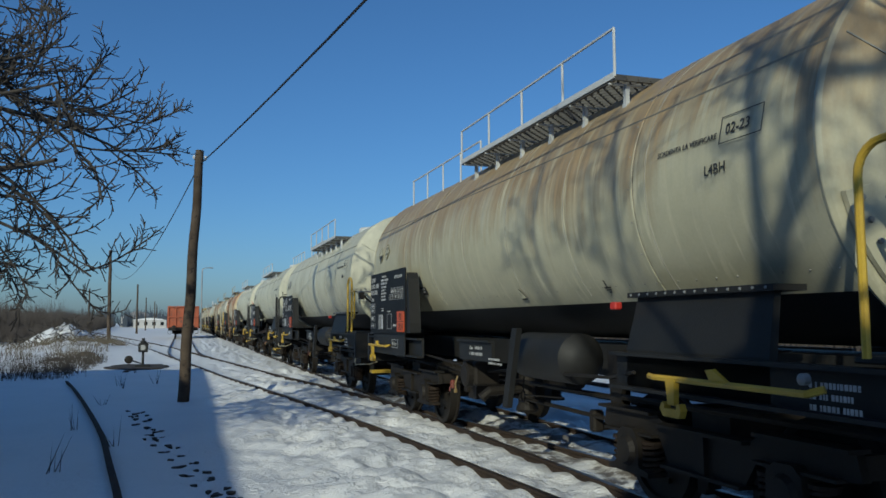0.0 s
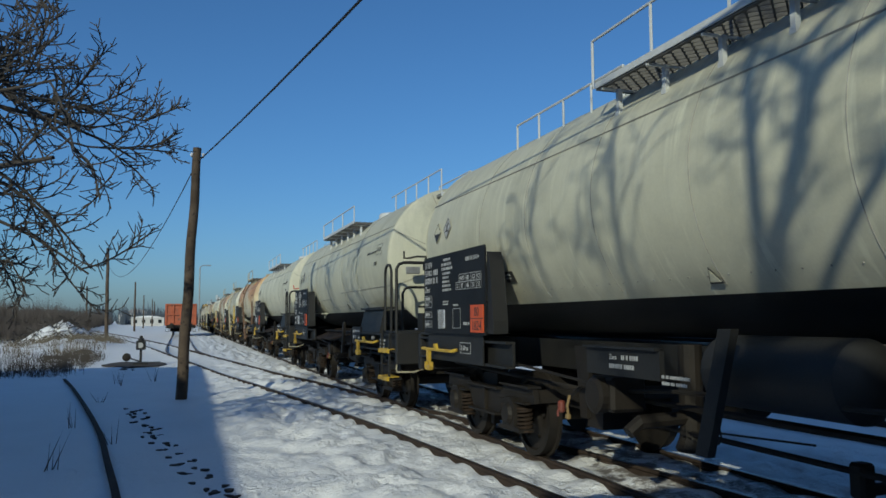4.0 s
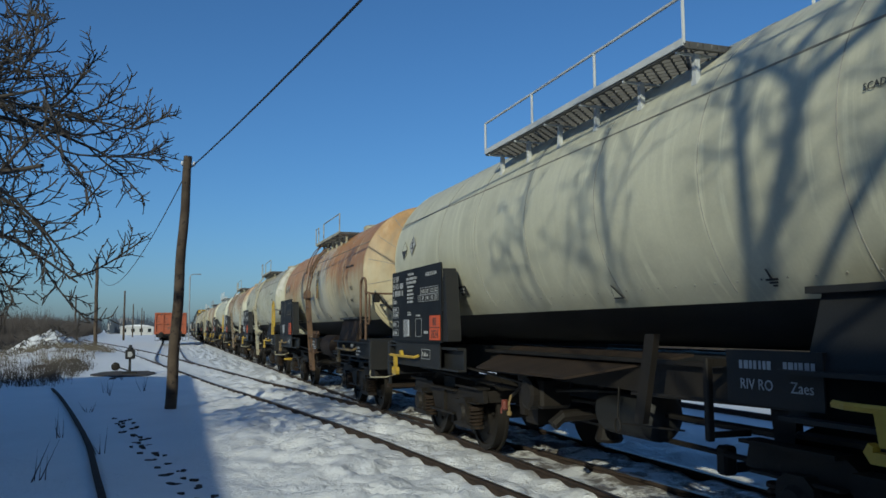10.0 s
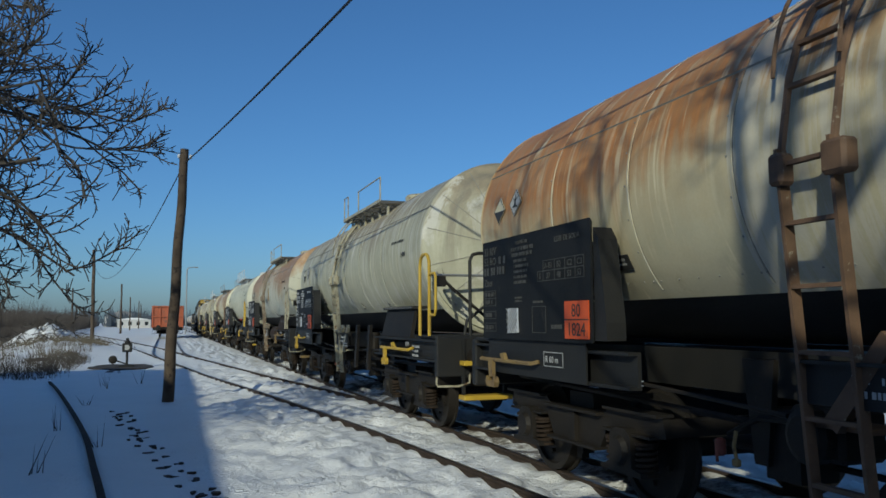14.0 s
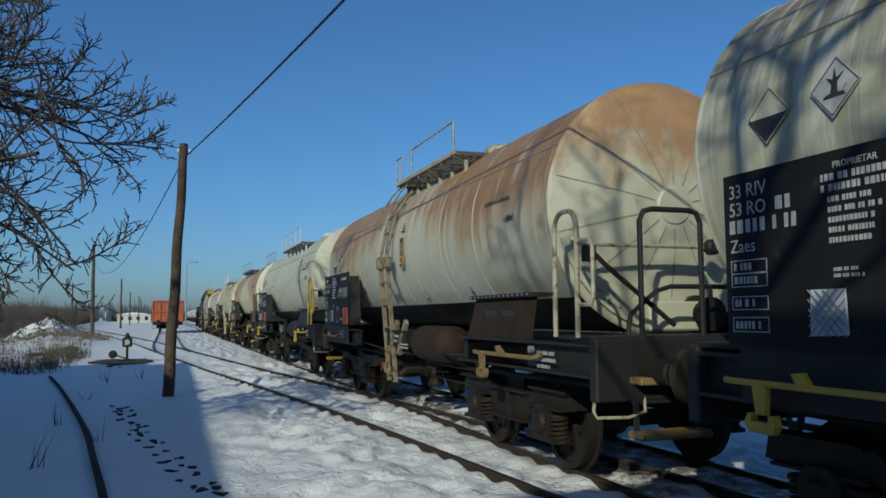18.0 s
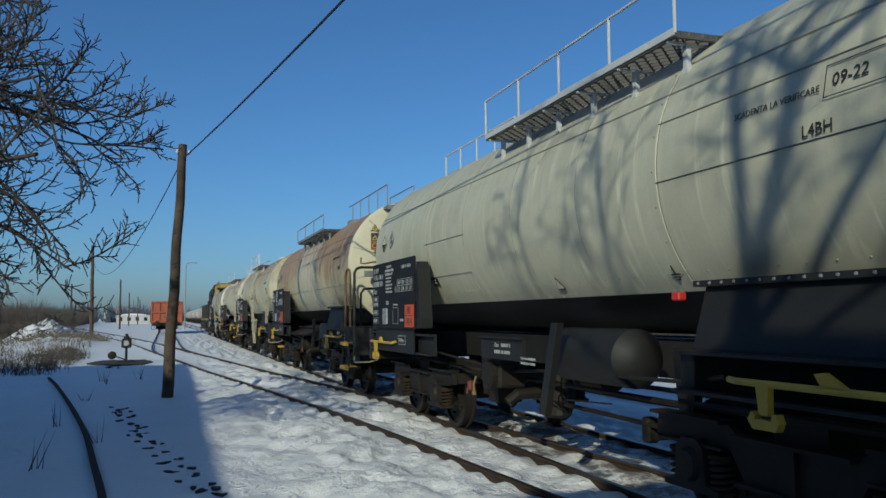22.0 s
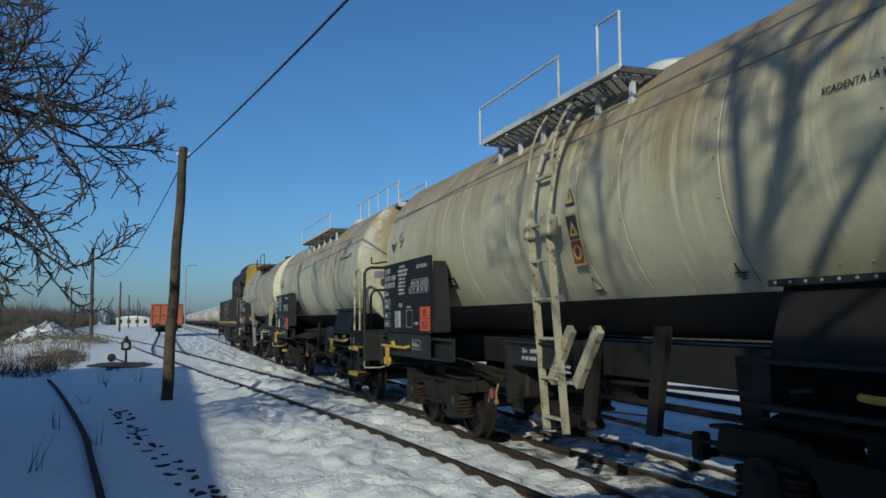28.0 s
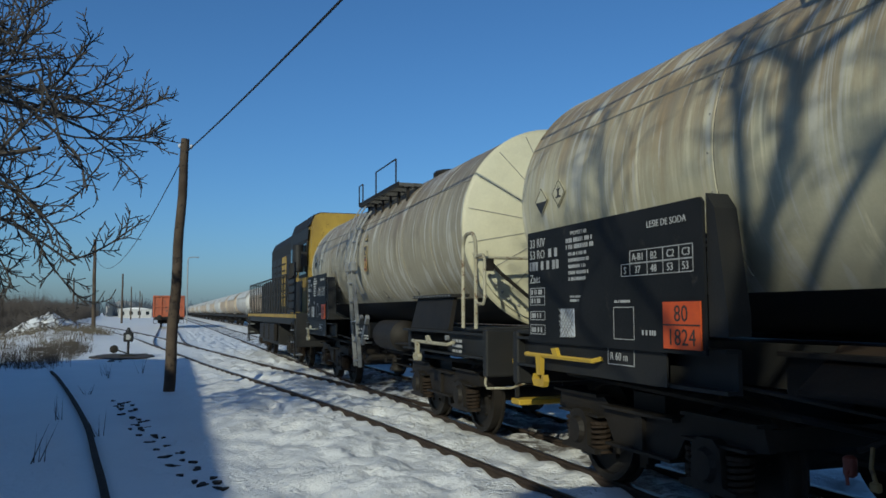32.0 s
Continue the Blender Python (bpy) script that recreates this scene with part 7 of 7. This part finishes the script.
for _ in range(480):   # denser dark weeds at the edge of the shade
    cx, cy = -3.0 - abs(rg.gauss(0, 1.6)) - rg.random() * 0.6, rg.uniform(26, 41)
    for k in range(6):
        spots.append((cx + rg.gauss(0, 0.12), cy + rg.gauss(0, 0.12), snow_height(cx, cy) - 0.02))
stuff_mesh("weed_stalks", *blades(spots, 0.1, 0.55, 0.007, 0.7, rg), BARK, "thin dark weed stalks in the shaded snow", "weeds")
# broken branches and rubbish on the snow heap
m = Mesh()
for _ in range(240):
    x, y = rg.gauss(-8.0, 1.7), rg.gauss(63, 2.4)
    a, ln_ = rg.uniform(0, 6.28), rg.uniform(0.3, 1.6)
    z = snow_height(x, y) + 1.2 * math.exp(-((x + 8.2) / 1.6) ** 2 - ((y - 64.5) / 2.0) ** 2)
    m.tube([(x, y, z - 0.05), (x + ln_ * 0.5 * math.cos(a), y + ln_ * 0.5 * math.sin(a), z + rg.uniform(0.1, 0.45)), (x + ln_ * math.cos(a), y + ln_ * math.sin(a), z + rg.uniform(0.0, 0.6))], rg.uniform(0.012, 0.04), 4)
tagged(new("cut_branches", m.data("cut_branches", BARK)), "tangle of cut grey branches on a snow heap", "branches", kind="stuff")
for x, y, s_ in ((-1.75, 29.2, 0.13), (-5.2, 39, 0.35), (-4.6, 45, 0.4), (-6.3, 57, 0.5)):
    st = Mesh()
    pr = [(-0.25, 0.7), (0.0, 1.0), (0.25, 0.85), (0.42, 0.3)]
    st.lathe([(h * s_, r * s_) for h, r in pr], "z", (0, 0, 0), 9)
    st.v = [(px * rg.uniform(0.8, 1.3), py * rg.uniform(0.7, 1.1), pz) for px, py, pz in st.v]
    tagged(new("boulder", st.data("boulder", SOD)), "dark clod of earth lying in the snow", "clod", "clods in the snow").matrix_basis = pose(x, y, snow_height(x, y))


def fan(v, f, x, y, top, twigs, w, foot=0.25):
    """One shrub: thin twigs that fan out under a rounded crown."""
    for _ in range(twigs):
        a, e = rg.uniform(0, 6.28), rg.uniform(0.0, 1.0) ** 0.7
        reach, h = 0.42 * top * e, top * (1 - 0.55 * e * e) * rg.uniform(0.7, 1.0)
        bx, by, bz = x + 0.3 * reach * math.cos(a), y + 0.3 * reach * math.sin(a), foot * h - 0.2
        b = len(v)
        ww = w * rg.uniform(0.6, 1.3)
        v += [(bx - ww, by, bz), (bx + ww, by, bz), (bx, by + ww, bz), (x + reach * math.cos(a), y + reach * math.sin(a), h - 0.2)]
        f += [(b, b + 1, b + 3), (b + 1, b + 2, b + 3), (b + 2, b, b + 3)]


def clumps(count, twigs, y0, y1, edge, depth, lo, hi, w):
    """A belt of shrubs whose height swells and dips along it."""
    v, f = [], []
    for _ in range(count):
        y = rg.uniform(y0, y1)
        x = edge(y) - abs(rg.gauss(0, 1)) * depth(y)
        top = max(0.5, lo + (hi - lo) * (0.5 + 0.9 * noise.noise((x * 0.11, y * 0.05, 6))) + 0.04 * abs(x - edge(y))) * rg.uniform(0.6, 1.05)
        fan(v, f, x, y, top, twigs, w)
    return v, f


stuff_mesh("scrub_belt", *clumps(2600, 26, 78, 300, lambda y: -9.5 - 0.055 * (y - 60), lambda y: 6 + y * 0.10, 3.2, 6.2, 0.035), SCRUB, "dense leafless grey brown scrub along the yard", "bushes")
stuff_mesh("scrub_thicket", *clumps(520, 40, 70, 100, lambda y: -9.6, lambda y: 8.0, 1.4, 3.2, 0.018), SCRUB, "thicket of bare shrubs behind the snow heap", "bushes")
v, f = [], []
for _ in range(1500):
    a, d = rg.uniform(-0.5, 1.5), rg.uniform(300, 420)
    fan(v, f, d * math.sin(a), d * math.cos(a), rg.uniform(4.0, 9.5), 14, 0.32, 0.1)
stuff_mesh("far_treeline", v, f, HAZY, "distant line of bare trees, coloured blue grey for haze", "trees")
spots = []
for _ in range(16000):
    y = rg.uniform(-25, 75)
    spots.append((rg.uniform(24, 36), y, -0.2))
stuff_mesh("scrub_hedge", *blades(spots, 2.6, 5.6, 0.07, 0.3, rg), SCRUB, "bare hedge beyond the far tracks", "bushes")


# ---- buildings and a shade block ----
WALLPAINT = plain("pale plaster", (0.55, 0.54, 0.52), (0.45, 0.44, 0.42), 0.6, 0.8)
ROOFING = plain("grey roofing", (0.20, 0.20, 0.21), (0.28, 0.28, 0.29), 0.8, 0.8)
BRICKY = plain("rendered yard wall", (0.58, 0.57, 0.54), (0.48, 0.47, 0.44), 0.7, 0.9)


def small_house(x, y, w, d, h, roof, label, windows=4):
    b = thing("far_building", pose(x, y, -0.2), label, "building")
    part("wall", Mesh().box(-w / 2, 0, 0, w / 2, d, h), WALLPAINT, b)
    part("roof", Mesh().prism([(-w / 2 - 0.3, h), (w / 2 + 0.3, h), (w / 2 * 0.2, h + roof), (-w / 2 * 0.2, h + roof)], -0.3, d + 0.3, "y"), ROOFING if roof > 1 else SNOW, b)
    for k in range(windows):
        part("window", Mesh().box(-0.5, -0.03, h * 0.35, 0.5, 0.02, h * 0.75), GLASSY, b, at=pose(-w / 2 + (k + 0.5) * w / windows, 0, 0))
    return b


small_house(-9.2, 262, 9.5, 8, 2.7, 0.5, "low white yard building with snowy roof")
small_house(-16, 330, 12, 8, 4.0, 2.2, "distant house with dark pitched roof", 3)
yard = thing("yard_building", pose(-12.36, 2.2, -0.2, 0, 0, -0.8), "long rendered yard building that shades the snow", "building")
part("wall", Mesh().box(-3.7, -16.2, 0, 3.7, 16.2, 6.1), BRICKY, yard)
part("roof", Mesh().prism([(-4.1, 6.1), (4.1, 6.1), (4.0, 6.32), (0, 7.2), (-4.0, 6.32)], -16.6, 16.5, "y"), ROOFING, yard)
# unseen block, added only to keep sun off the nearest wagons' lower parts
blocker = thing("signal_cabin", pose(-4.9, -8.9, -0.2), "unseen tall block added behind the viewpoint to cast shade", "building")
part("wall", Mesh().box(-1.0, -4.4, 0, 1.0, 4.4, 6.3), BRICKY, blocker)
part("roof", Mesh().box(-1.2, -4.6, 6.3, 1.2, 4.6, 6.5), ROOFING, blocker)


# ---- everything that moves ----
def travel(t):
    """Metres that the train has rolled past a fixed mark."""
    return -3.032716e-06 * t**4 + 3.254578e-04 * t**3 + -3.218450e-03 * t**2 + 4.098171 * t - 73.1728


def motions():
    for ob, wheels, y in train:
        walk(ob, [(t, pose(TC, y - travel(t), 0)) for t in range(33)])
        for w, wy, wz, radius in wheels:
            turns = [0.16 * k for k in range(201)]
            walk(w, [(t, pose(0, wy, wz, math.degrees((travel(t) - travel(0)) / radius))) for t in turns])


motions()
